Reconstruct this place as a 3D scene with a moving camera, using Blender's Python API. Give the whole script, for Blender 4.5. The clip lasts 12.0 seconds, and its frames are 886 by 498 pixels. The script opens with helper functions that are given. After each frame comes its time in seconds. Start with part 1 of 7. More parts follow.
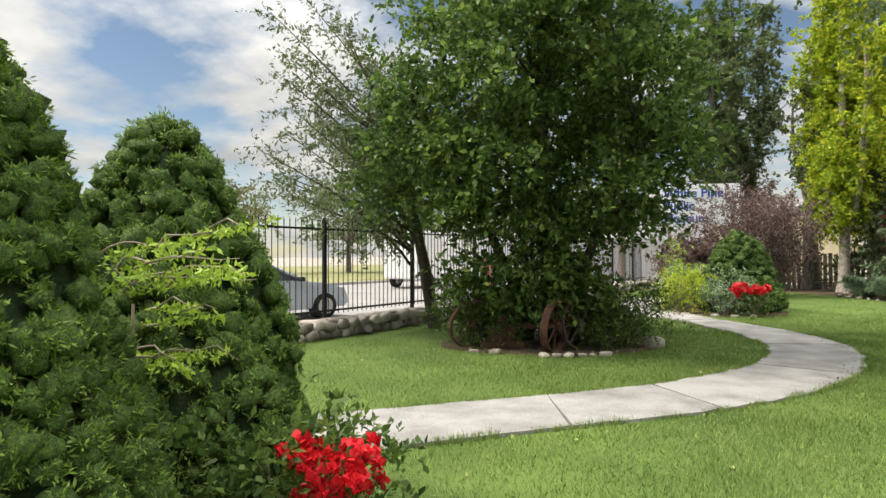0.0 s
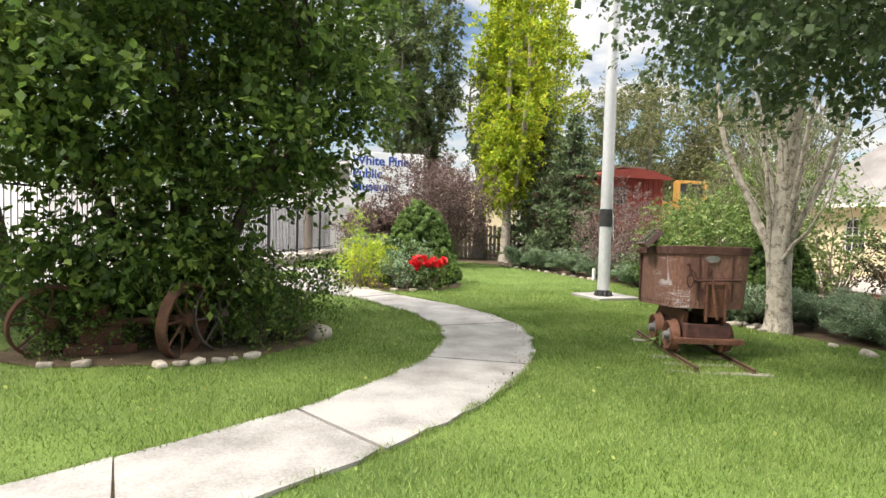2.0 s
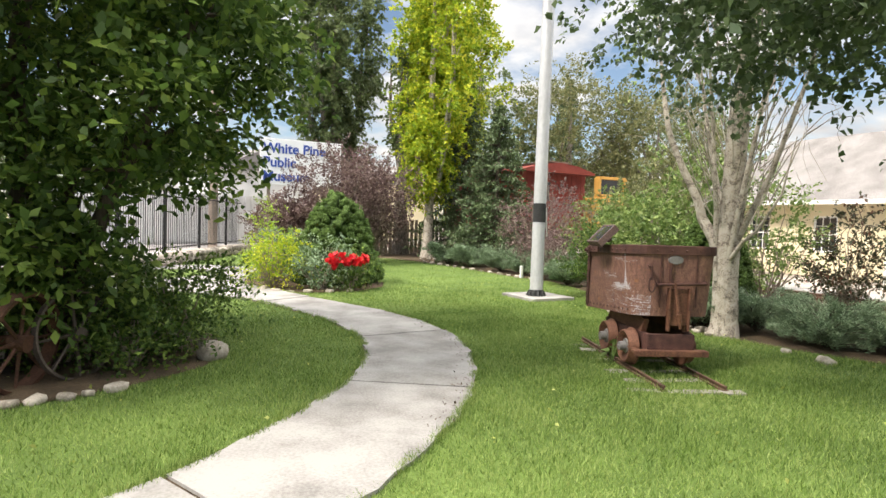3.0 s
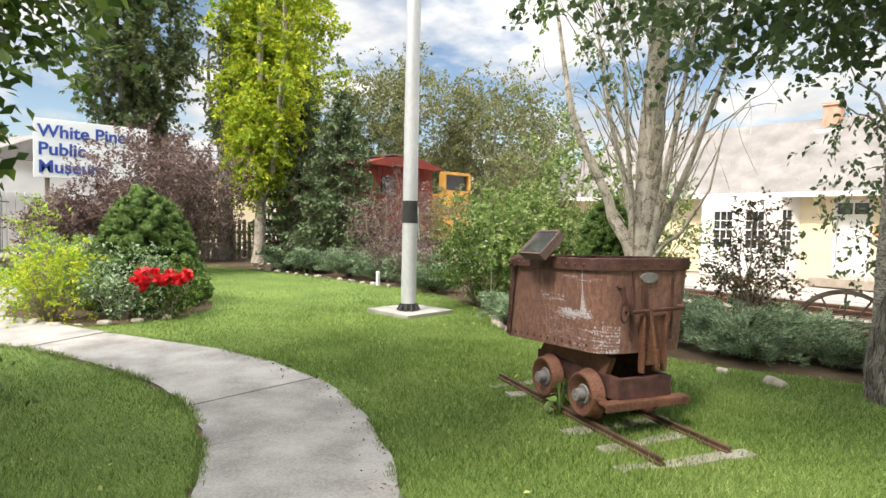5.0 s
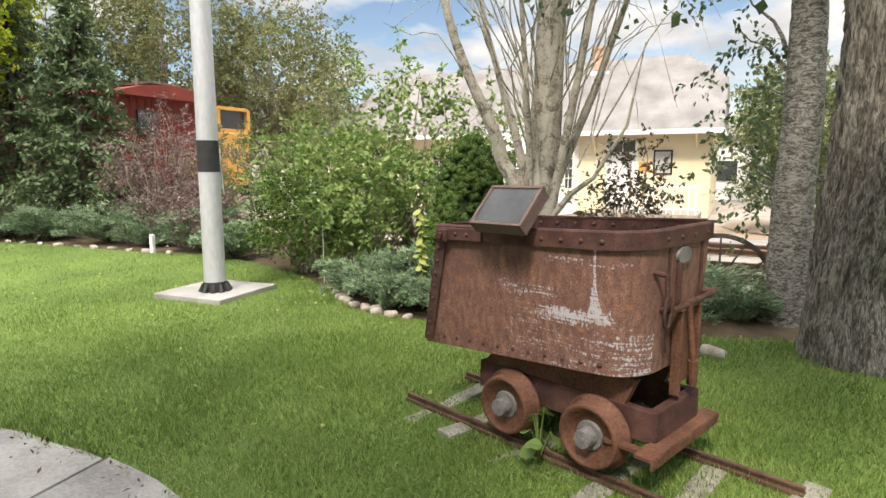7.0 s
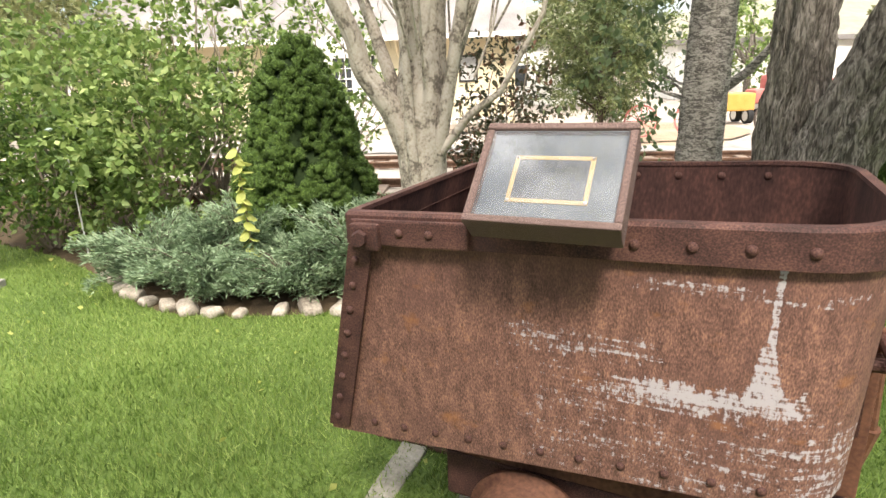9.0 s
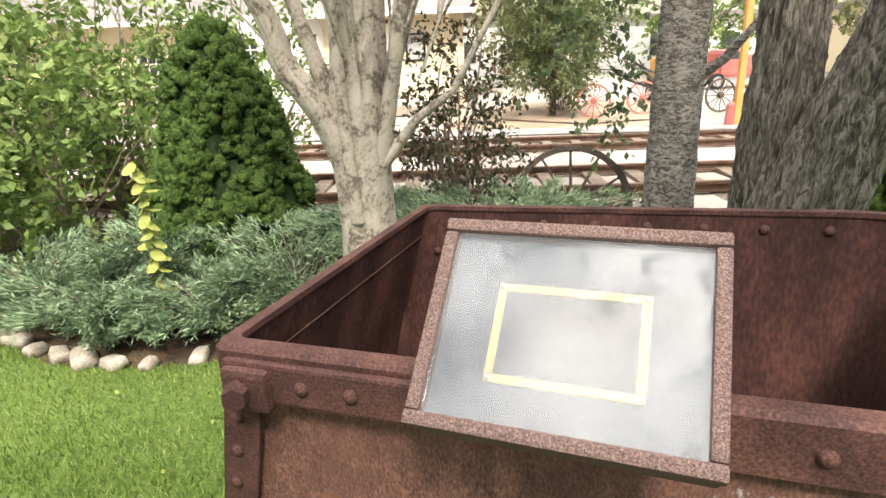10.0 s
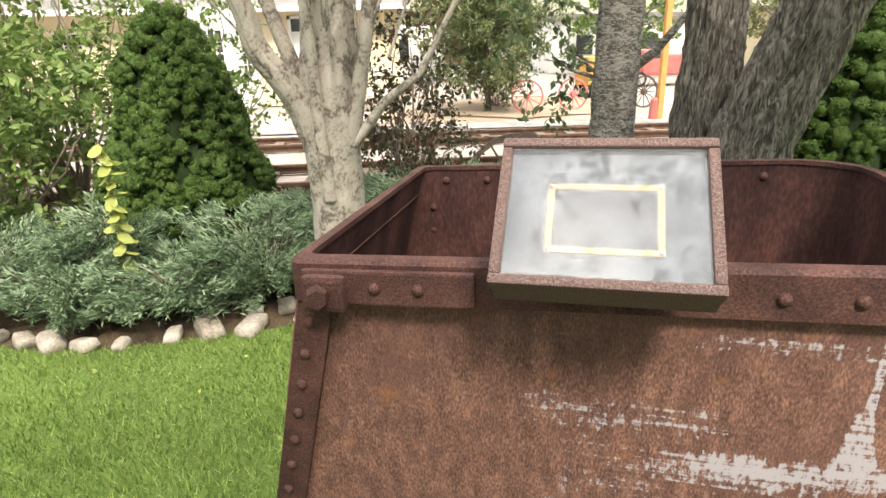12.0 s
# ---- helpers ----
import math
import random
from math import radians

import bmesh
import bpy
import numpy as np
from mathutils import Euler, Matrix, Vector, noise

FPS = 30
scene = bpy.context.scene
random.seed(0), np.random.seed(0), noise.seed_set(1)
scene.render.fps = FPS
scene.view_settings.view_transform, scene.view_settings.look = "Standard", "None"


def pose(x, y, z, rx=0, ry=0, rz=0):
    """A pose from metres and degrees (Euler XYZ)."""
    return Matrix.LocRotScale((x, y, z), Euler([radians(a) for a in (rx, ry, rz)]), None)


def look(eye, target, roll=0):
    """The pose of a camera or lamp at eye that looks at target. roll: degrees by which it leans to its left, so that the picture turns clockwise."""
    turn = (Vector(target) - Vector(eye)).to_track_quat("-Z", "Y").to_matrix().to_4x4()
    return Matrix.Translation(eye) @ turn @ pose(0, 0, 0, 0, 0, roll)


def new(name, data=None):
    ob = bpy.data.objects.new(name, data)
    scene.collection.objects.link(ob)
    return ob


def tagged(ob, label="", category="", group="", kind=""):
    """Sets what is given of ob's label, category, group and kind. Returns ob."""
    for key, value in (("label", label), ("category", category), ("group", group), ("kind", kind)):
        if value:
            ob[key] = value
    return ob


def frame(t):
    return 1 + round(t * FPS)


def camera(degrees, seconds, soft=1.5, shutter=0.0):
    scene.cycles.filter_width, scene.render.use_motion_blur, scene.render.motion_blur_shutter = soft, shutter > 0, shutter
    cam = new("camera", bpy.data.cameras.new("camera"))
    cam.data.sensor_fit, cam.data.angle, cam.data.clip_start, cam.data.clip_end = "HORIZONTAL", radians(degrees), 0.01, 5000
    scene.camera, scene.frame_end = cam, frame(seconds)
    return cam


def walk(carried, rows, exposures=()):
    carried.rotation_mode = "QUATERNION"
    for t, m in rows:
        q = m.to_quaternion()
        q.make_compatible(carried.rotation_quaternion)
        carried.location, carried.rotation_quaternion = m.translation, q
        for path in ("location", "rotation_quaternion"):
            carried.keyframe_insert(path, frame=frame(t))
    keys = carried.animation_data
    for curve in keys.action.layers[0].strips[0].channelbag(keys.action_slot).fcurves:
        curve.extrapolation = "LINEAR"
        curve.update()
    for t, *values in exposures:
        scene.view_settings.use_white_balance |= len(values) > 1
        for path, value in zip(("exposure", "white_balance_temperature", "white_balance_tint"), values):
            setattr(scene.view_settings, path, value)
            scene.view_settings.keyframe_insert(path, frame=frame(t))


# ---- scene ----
import functools

cam = camera(74.1, 12.0)
PATH = [
    (0, (1.848, -0.775, 1.387), (1.419, 1.178, 1.412), -0.2),
    (0.5, (2.075, -0.314, 1.337), (1.938, 1.681, 1.32), 0.5),
    (1, (2.225, 0.19, 1.333), (2.363, 2.185, 1.305), 0.8),
    (1.5, (2.308, 0.741, 1.391), (2.666, 2.708, 1.353), 1.4),
    (2, (2.459, 1.337, 1.424), (3.025, 3.254, 1.343), 1.5),
    (2.5, (2.585, 1.901, 1.419), (3.313, 3.761, 1.321), 1.7),
    (4.3, (3.05, 3.723, 1.434), (4.129, 5.405, 1.368), 1.7),
    (4.5, (3.088, 3.918, 1.47), (4.236, 5.555, 1.395), 1.5),
    (5, (3.201, 4.444, 1.494), (4.518, 5.947, 1.405), 1.1),
    (5.5, (3.404, 5.001, 1.458), (4.873, 6.353, 1.348), 0.9),
    (6, (3.57, 5.486, 1.53), (5.17, 6.675, 1.373), 0.6),
    (6.5, (3.76, 5.975, 1.55), (5.443, 7.035, 1.347), 0.3),
    (7, (4.091, 6.418, 1.551), (5.862, 7.303, 1.27), 0.0),
    (7.2, (4.188, 6.573, 1.542), (5.975, 7.422, 1.247), -0.1),
    (8.8, (5.461, 7.462, 1.535), (7.363, 7.75, 0.988), -1.6),
    (9, (5.603, 7.533, 1.565), (7.506, 7.752, 0.989), -1.7),
    (9.5, (6.004, 7.587, 1.599), (7.899, 7.71, 0.973), -2.2),
    (10, (6.257, 7.559, 1.659), (8.147, 7.624, 1.007), -2.3),
    (10.5, (6.298, 7.582, 1.661), (8.181, 7.589, 0.988), -2.3),
    (11, (6.285, 7.592, 1.652), (8.164, 7.548, 0.968), -2.2),
    (11.5, (6.236, 7.619, 1.633), (8.113, 7.521, 0.95), -1.9),
    (12, (6.013, 7.764, 1.603), (7.893, 7.606, 0.939), -1.5),
]
walk(cam, [(t, look(eye, target, roll)) for t, eye, target, roll in PATH],
     [(0.0, 0.60, 6800, 8), (1.5, 0.96, 6800, 10), (2.5, 1.00, 6850, 11), (4.5, 1.03, 6800, 10), (7.0, 0.92, 6800, 11), (9.0, 1.30, 6950, 12), (12.0, 1.22, 6950, 11)])

# ---- world and sun ----
SUN_FROM = Vector((-0.62, -0.10, 0.77)).normalized()
world = bpy.data.worlds.new("sky")
scene.world = world
world.use_nodes = True
wn, wl = world.node_tree.nodes, world.node_tree.links
wn.clear()
w_out = wn.new("ShaderNodeOutputWorld")
w_bg = wn.new("ShaderNodeBackground")
w_sky = wn.new("ShaderNodeTexSky")
w_sky.sky_type = "NISHITA"
w_sky.sun_disc = False
w_sky.sun_elevation = math.asin(SUN_FROM.z)
w_sky.sun_rotation = math.atan2(SUN_FROM.x, SUN_FROM.y)
w_sky.air_density, w_sky.dust_density = 1.0, 0.3
w_co = wn.new("ShaderNodeTexCoord")
w_sep = wn.new("ShaderNodeSeparateXYZ")
wl.new(w_co.outputs["Generated"], w_sep.inputs[0])
w_up = wn.new("ShaderNodeMath")
w_up.operation = "ADD"
w_up.inputs[1].default_value = 0.22
wl.new(w_sep.outputs[2], w_up.inputs[0])
w_flat = wn.new("ShaderNodeCombineXYZ")
for i in (0, 1):
    d = wn.new("ShaderNodeMath")
    d.operation = "DIVIDE"
    wl.new(w_sep.outputs[i], d.inputs[0])
    wl.new(w_up.outputs[0], d.inputs[1])
    wl.new(d.outputs[0], w_flat.inputs[i])
w_noise = wn.new("ShaderNodeTexNoise")
w_noise.inputs["Scale"].default_value = 1.5
w_noise.inputs["Detail"].default_value = 7
w_noise.inputs["Roughness"].default_value = 0.55
wl.new(w_flat.outputs[0], w_noise.inputs["Vector"])
w_ramp = wn.new("ShaderNodeValToRGB")
w_ramp.color_ramp.elements[0].position = 0.435
w_ramp.color_ramp.elements[1].position = 0.57
wl.new(w_noise.outputs["Fac"], w_ramp.inputs[0])
w_noise2 = wn.new("ShaderNodeTexNoise")
w_noise2.inputs["Scale"].default_value = 2.6
w_noise2.inputs["Detail"].default_value = 5
wl.new(w_flat.outputs[0], w_noise2.inputs["Vector"])
w_cloud = wn.new("ShaderNodeValToRGB")
w_cloud.color_ramp.elements[0].position = 0.36
w_cloud.color_ramp.elements[0].color = (6.6, 6.8, 7.2, 1)
w_cloud.color_ramp.elements[1].position = 0.62
w_cloud.color_ramp.elements[1].color = (10.5, 10.4, 10.2, 1)
wl.new(w_noise2.outputs["Fac"], w_cloud.inputs[0])
w_mix = wn.new("ShaderNodeMix")
w_mix.data_type = "RGBA"
wl.new(w_ramp.outputs[0], w_mix.inputs["Factor"])
w_dim = wn.new("ShaderNodeVectorMath")
w_dim.operation = "SCALE"
w_dim.inputs["Scale"].default_value = 0.5
wl.new(w_sky.outputs[0], w_dim.inputs[0])
wl.new(w_dim.outputs[0], w_mix.inputs[6])
w_high = wn.new("ShaderNodeMath")
w_high.operation = "MULTIPLY_ADD"
w_high.inputs[1].default_value, w_high.inputs[2].default_value = 3.9, 0.33
w_cube = wn.new("ShaderNodeMath")
w_cube.operation = "POWER"
w_cube.inputs[1].default_value = 3.0
w_clip = wn.new("ShaderNodeMath")
w_clip.operation = "MAXIMUM"
w_clip.inputs[1].default_value = 0.0
wl.new(w_sep.outputs[2], w_clip.inputs[0])
wl.new(w_clip.outputs[0], w_cube.inputs[0])
wl.new(w_cube.outputs[0], w_high.inputs[0])
w_over = wn.new("ShaderNodeVectorMath")
w_over.operation = "SCALE"
wl.new(w_cloud.outputs[0], w_over.inputs[0])
wl.new(w_high.outputs[0], w_over.inputs["Scale"])
wl.new(w_over.outputs[0], w_mix.inputs[7])
wl.new(w_mix.outputs[2], w_bg.inputs["Color"])
w_bg.inputs["Strength"].default_value = 0.15
wl.new(w_bg.outputs[0], w_out.inputs["Surface"])

sun = new("sun", bpy.data.lights.new("sun", "SUN"))
sun.data.energy = 2.6
sun.data.angle = radians(10)
sun.data.color = (1.0, 0.95, 0.87)
sun.matrix_world = look(SUN_FROM * 60, (0, 0, 0))


# ---- materials ----
def ramp_colors(node, stops):
    cr = node.color_ramp
    while len(cr.elements) < len(stops):
        cr.elements.new(0.5)
    for e, (p, c) in zip(cr.elements, stops):
        e.position, e.color = p, (*c, 1)


def material(name, dark, light, scale=4.0, fine=60.0, rough=0.8, metal=0.0, bump=0.3, stretch=(1, 1, 1), mid=None, depth=0.01, spec=0.3, fine_mix=0.45, lo=0.33, hi=0.67, vary=0.0, twist=0.0):
    """A surface with variation at two scales and fine relief, in metres of the object's own space."""
    m = bpy.data.materials.new(name)
    m.use_nodes = True
    n, l = m.node_tree.nodes, m.node_tree.links
    b = n["Principled BSDF"]
    co = n.new("ShaderNodeTexCoord")
    mp = n.new("ShaderNodeMapping")
    mp.inputs["Scale"].default_value = stretch
    l.new(co.outputs["Object"], mp.inputs[0])
    a = n.new("ShaderNodeTexNoise")
    a.inputs["Scale"].default_value, a.inputs["Detail"].default_value = scale, 5
    a.inputs["Distortion"].default_value = twist
    f = n.new("ShaderNodeTexNoise")
    f.inputs["Scale"].default_value, f.inputs["Detail"].default_value = fine, 4
    for t in (a, f):
        l.new(mp.outputs[0], t.inputs["Vector"])
    mx = n.new("ShaderNodeMix")
    mx.inputs["Factor"].default_value = fine_mix
    l.new(a.outputs["Fac"], mx.inputs[2])
    l.new(f.outputs["Fac"], mx.inputs[3])
    r = n.new("ShaderNodeValToRGB")
    stops = [(lo, dark), (hi, light)] if mid is None else [(lo, dark), ((lo + hi) / 2, mid), (hi, light)]
    ramp_colors(r, stops)
    if vary:
        oi = n.new("ShaderNodeObjectInfo")
        ad = n.new("ShaderNodeMath")
        ad.operation = "MULTIPLY_ADD"
        ad.inputs[1].default_value = vary
        l.new(oi.outputs["Random"], ad.inputs[0])
        sb = n.new("ShaderNodeMath")
        sb.operation = "SUBTRACT"
        sb.inputs[1].default_value = vary / 2
        l.new(mx.outputs[0], sb.inputs[0])
        l.new(sb.outputs[0], ad.inputs[2])
        l.new(ad.outputs[0], r.inputs[0])
    else:
        l.new(mx.outputs[0], r.inputs[0])
    l.new(r.outputs[0], b.inputs["Base Color"])
    b.inputs["Roughness"].default_value = rough
    b.inputs["Metallic"].default_value = metal
    b.inputs["Specular IOR Level"].default_value = spec
    if bump:
        bp = n.new("ShaderNodeBump")
        bp.inputs["Strength"].default_value, bp.inputs["Distance"].default_value = bump, depth
        l.new(mx.outputs[0], bp.inputs["Height"])
        l.new(bp.outputs[0], b.inputs["Normal"])
    return m


def leaf_material(name, stops, through_light=0.35, rough=0.5):
    """Leaves that differ one by one, and let some light through."""
    m = bpy.data.materials.new(name)
    m.use_nodes = True
    n, l = m.node_tree.nodes, m.node_tree.links
    b = n["Principled BSDF"]
    g = n.new("ShaderNodeNewGeometry")
    co = n.new("ShaderNodeTexCoord")
    a = n.new("ShaderNodeTexNoise")
    a.inputs["Scale"].default_value = 1.1
    l.new(co.outputs["Object"], a.inputs["Vector"])
    mx = n.new("ShaderNodeMix")
    mx.inputs["Factor"].default_value = 0.5
    l.new(g.outputs["Random Per Island"], mx.inputs[2])
    l.new(a.outputs["Fac"], mx.inputs[3])
    r = n.new("ShaderNodeValToRGB")
    ramp_colors(r, stops)
    l.new(mx.outputs[0], r.inputs[0])
    l.new(r.outputs[0], b.inputs["Base Color"])
    b.inputs["Roughness"].default_value = rough
    b.inputs["Specular IOR Level"].default_value = 0.3
    t = n.new("ShaderNodeBsdfTranslucent")
    l.new(r.outputs[0], t.inputs["Color"])
    s = n.new("ShaderNodeMixShader")
    s.inputs[0].default_value = through_light
    l.new(b.outputs[0], s.inputs[1])
    l.new(t.outputs[0], s.inputs[2])
    l.new(s.outputs[0], n["Material Output"].inputs["Surface"])
    return m


M_DIRT = material("dirt", (0.20, 0.14, 0.09), (0.42, 0.33, 0.24), 0.6, 25, 0.95, bump=0.4, depth=0.02)
M_GRAVEL = material("pale gravel", (0.23, 0.195, 0.16), (0.42, 0.375, 0.325), 0.9, 38, 0.95, bump=0.5, depth=0.02)
M_MULCH = material("leaf litter", (0.028, 0.02, 0.012), (0.15, 0.105, 0.062), 3, 70, 0.95, bump=0.8, depth=0.03)
M_LAWN = material("lawn sod", (0.045, 0.08, 0.015), (0.15, 0.22, 0.046), 0.8, 55, 0.9, bump=0.9, depth=0.03, fine_mix=0.5)
M_BLADE = leaf_material("grass blades", [(0.28, (0.072, 0.128, 0.022)), (0.5, (0.16, 0.25, 0.05)), (0.75, (0.34, 0.41, 0.135))], 0.3, 0.6)
M_CONCRETE = material("weathered concrete", (0.175, 0.163, 0.152), (0.335, 0.32, 0.30), 2.2, 60, 0.9, bump=0.3, depth=0.006, fine_mix=0.35, vary=0.10, lo=0.36, hi=0.6)
M_ASPHALT = material("pale worn road", (0.23, 0.215, 0.205), (0.33, 0.31, 0.295), 0.4, 40, 0.9, bump=0.3)
M_STONE = material("field stone", (0.13, 0.11, 0.09), (0.46, 0.41, 0.35), 3.5, 40, 0.9, bump=0.7, depth=0.02, vary=0.3)
M_PALESTONE = material("pale edging stone", (0.20, 0.17, 0.135), (0.50, 0.45, 0.38), 6, 50, 0.9, bump=0.5, depth=0.01, vary=0.25)
M_MORTAR = material("wall mortar", (0.22, 0.20, 0.17), (0.40, 0.36, 0.31), 3, 60, 0.95, bump=0.5)
M_BLACKIRON = material("black painted iron", (0.012, 0.012, 0.013), (0.03, 0.03, 0.032), 5, 80, 0.5, 0.2, bump=0.1)
M_BARK = material("furrowed bark", (0.075, 0.064, 0.053), (0.35, 0.31, 0.27), 40, 110, 0.95, bump=1.0, stretch=(1, 1, 0.2), depth=0.03, mid=(0.185, 0.162, 0.138), fine_mix=0.35, lo=0.40, hi=0.60, twist=0.9)
M_GREYBARK = material("scaly grey bark", (0.10, 0.092, 0.082), (0.40, 0.37, 0.335), 15, 70, 0.95, bump=1.0, stretch=(1, 1, 2.4), depth=0.02, mid=(0.24, 0.22, 0.195), fine_mix=0.35, lo=0.43, hi=0.57, twist=1.2)
M_DARKBARK = material("dark bark", (0.03, 0.024, 0.018), (0.12, 0.095, 0.07), 7, 40, 0.95, bump=0.8, stretch=(1, 1, 0.25), depth=0.03)
M_PALEBARK = material("pale fissured bark", (0.15, 0.128, 0.105), (0.46, 0.415, 0.355), 9, 60, 0.92, bump=0.8, stretch=(1, 1, 0.9), depth=0.012, mid=(0.38, 0.335, 0.275), fine_mix=0.4, lo=0.40, hi=0.58, twist=1.0)
M_TWIG = material("grey twigs", (0.16, 0.13, 0.10), (0.36, 0.30, 0.24), 5, 40, 0.9, bump=0.2)
M_GALV = material("galvanised steel", (0.46, 0.46, 0.475), (0.62, 0.62, 0.635), 2.5, 30, 0.5, 0.35, bump=0.08, stretch=(1, 1, 0.3))
M_BLACKTAPE = material("black band", (0.015, 0.015, 0.016), (0.05, 0.05, 0.05), 8, 60, 0.6, bump=0.2)
M_ROPE = material("white halyard rope", (0.5, 0.5, 0.48), (0.75, 0.74, 0.7), 20, 100, 0.9, bump=0.3)
M_CREAM = material("cream painted wall", (0.70, 0.60, 0.40), (0.80, 0.71, 0.50), 0.8, 20, 0.8, bump=0.1)
M_WHITE = material("white paint", (0.74, 0.73, 0.70), (0.84, 0.83, 0.80), 1.5, 30, 0.6, bump=0.08)
M_SHINGLE = material("grey shingles", (0.14, 0.128, 0.122), (0.29, 0.272, 0.26), 1.2, 30, 0.9, bump=0.5, depth=0.02)
M_BRICK = material("salmon chimney brick", (0.45, 0.25, 0.17), (0.62, 0.42, 0.32), 5, 30, 0.9, bump=0.4)
M_DARKGLASS = material("dark window glass", (0.03, 0.035, 0.04), (0.06, 0.065, 0.07), 1, 10, 0.08, bump=0, spec=0.6)
M_REDCAR = material("caboose red paint", (0.15, 0.026, 0.018), (0.26, 0.05, 0.034), 2, 30, 0.7, bump=0.2)
M_REDTRUCK = material("faded red paint", (0.36, 0.10, 0.085), (0.48, 0.17, 0.15), 2, 30, 0.5, bump=0.1)
M_YELLOW = material("yellow machine paint", (0.48, 0.25, 0.05), (0.62, 0.36, 0.10), 2, 30, 0.6, bump=0.1)
M_ORANGE = material("orange painted timber", (0.55, 0.25, 0.07), (0.68, 0.34, 0.12), 3, 30, 0.7, bump=0.1)
M_RAIL = material("rusty rail", (0.06, 0.035, 0.025), (0.20, 0.12, 0.08), 6, 60, 0.8, 0.4, bump=0.4)
M_TIE = material("weathered grey tie", (0.15, 0.14, 0.11), (0.37, 0.345, 0.29), 4, 50, 0.9, bump=0.6, stretch=(1, 1, 1))
M_OLDTIE = material("dark railway tie", (0.09, 0.065, 0.05), (0.22, 0.17, 0.13), 4, 50, 0.95, bump=0.6)
M_SILVER = material("silver blue car paint", (0.50, 0.55, 0.63), (0.58, 0.63, 0.70), 1, 10, 0.3, 0.1, bump=0)
M_TYRE = material("black rubber", (0.012, 0.012, 0.012), (0.03, 0.03, 0.03), 6, 60, 0.85, bump=0.2)
M_CHROME = material("bright metal", (0.5, 0.5, 0.5), (0.65, 0.65, 0.65), 4, 30, 0.3, 0.9, bump=0.05)
M_WOODPOLE = material("weathered timber pole", (0.19, 0.15, 0.12), (0.36, 0.30, 0.25), 4, 40, 0.95, bump=0.5, stretch=(1, 1, 0.2))
M_BOARD = material("weathered boards", (0.24, 0.20, 0.16), (0.42, 0.36, 0.30), 4, 40, 0.95, bump=0.4)
M_HILL = material("dry hillside", (0.14, 0.14, 0.10), (0.30, 0.28, 0.21), 0.02, 0.25, 0.95, bump=0)
M_SIGNWHITE = material("white sign face", (0.76, 0.77, 0.78), (0.82, 0.83, 0.84), 1, 10, 0.5, bump=0)
M_BLUE = material("blue sign lettering", (0.03, 0.07, 0.30), (0.05, 0.10, 0.38), 2, 20, 0.5, bump=0)
M_FENCEWHITE = material("white metal fencing", (0.58, 0.58, 0.58), (0.72, 0.72, 0.72), 1.5, 20, 0.5, 0.1, bump=0.05)
M_REDFLOWER = leaf_material("red rose petals", [(0.2, (0.55, 0.008, 0.018)), (0.8, (0.85, 0.03, 0.045))], 0.2, 0.5)
M_HAWLEAF = leaf_material("dark green leaves", [(0.25, (0.04, 0.078, 0.018)), (0.55, (0.10, 0.172, 0.036)), (0.8, (0.25, 0.335, 0.07))], 0.5)
M_POPLAR = leaf_material("grey green leaves", [(0.25, (0.075, 0.11, 0.045)), (0.75, (0.20, 0.25, 0.105))], 0.45)
M_FEATHER = leaf_material("soft grey green plumes", [(0.25, (0.075, 0.105, 0.045)), (0.75, (0.20, 0.24, 0.11))])
M_LIME = leaf_material("yellow green leaves", [(0.25, (0.17, 0.28, 0.025)), (0.5, (0.36, 0.47, 0.04)), (0.78, (0.66, 0.63, 0.06))], 0.55)
M_COTTON = leaf_material("blue green cottonwood leaves", [(0.2, (0.045, 0.075, 0.036)), (0.8, (0.145, 0.20, 0.09))], 0.45, 0.4)
M_PLUM = leaf_material("purple grey leaves", [(0.2, (0.07, 0.035, 0.035)), (0.5, (0.17, 0.11, 0.10)), (0.8, (0.27, 0.20, 0.18))], 0.25)
M_SPRUCE = leaf_material("dark spruce needles", [(0.2, (0.042, 0.072, 0.030)), (0.8, (0.135, 0.185, 0.078))], 0.15)
M_DWARF = leaf_material("dense spruce needles", [(0.2, (0.085, 0.145, 0.024)), (0.55, (0.16, 0.25, 0.04)), (0.85, (0.26, 0.36, 0.065))], 0.15)
M_DWARFDARK = leaf_material("dark dense spruce needles", [(0.2, (0.04, 0.078, 0.018)), (0.55, (0.095, 0.16, 0.035)), (0.85, (0.18, 0.26, 0.06))], 0.15)
# darker than the needle tips: shade between the lobes is painted in
M_CUSHION = material("packed needles darkened for shade", (0.014, 0.028, 0.007), (0.12, 0.19, 0.034), 60, 210, 0.9, bump=0.9, depth=0.012, mid=(0.048, 0.086, 0.016), fine_mix=0.55, lo=0.36, hi=0.64)
# near-black green: the shade in the gaps is put into the core's colour
M_DWARFCORE = material("inner twigs darkened for shade", (0.012, 0.025, 0.008), (0.036, 0.06, 0.017), 14, 90, 0.95, bump=0.8, depth=0.03)
M_JUNIPER = leaf_material("blue green juniper needles", [(0.2, (0.085, 0.13, 0.07)), (0.5, (0.20, 0.29, 0.165)), (0.85, (0.40, 0.49, 0.31))], 0.15)
M_SHRUB = leaf_material("mid green shrub leaves", [(0.2, (0.075, 0.13, 0.035)), (0.55, (0.18, 0.265, 0.07)), (0.85, (0.38, 0.44, 0.17))], 0.35)
M_OLIVE = leaf_material("olive leaves", [(0.2, (0.10, 0.12, 0.05)), (0.8, (0.27, 0.27, 0.12))], 0.4)
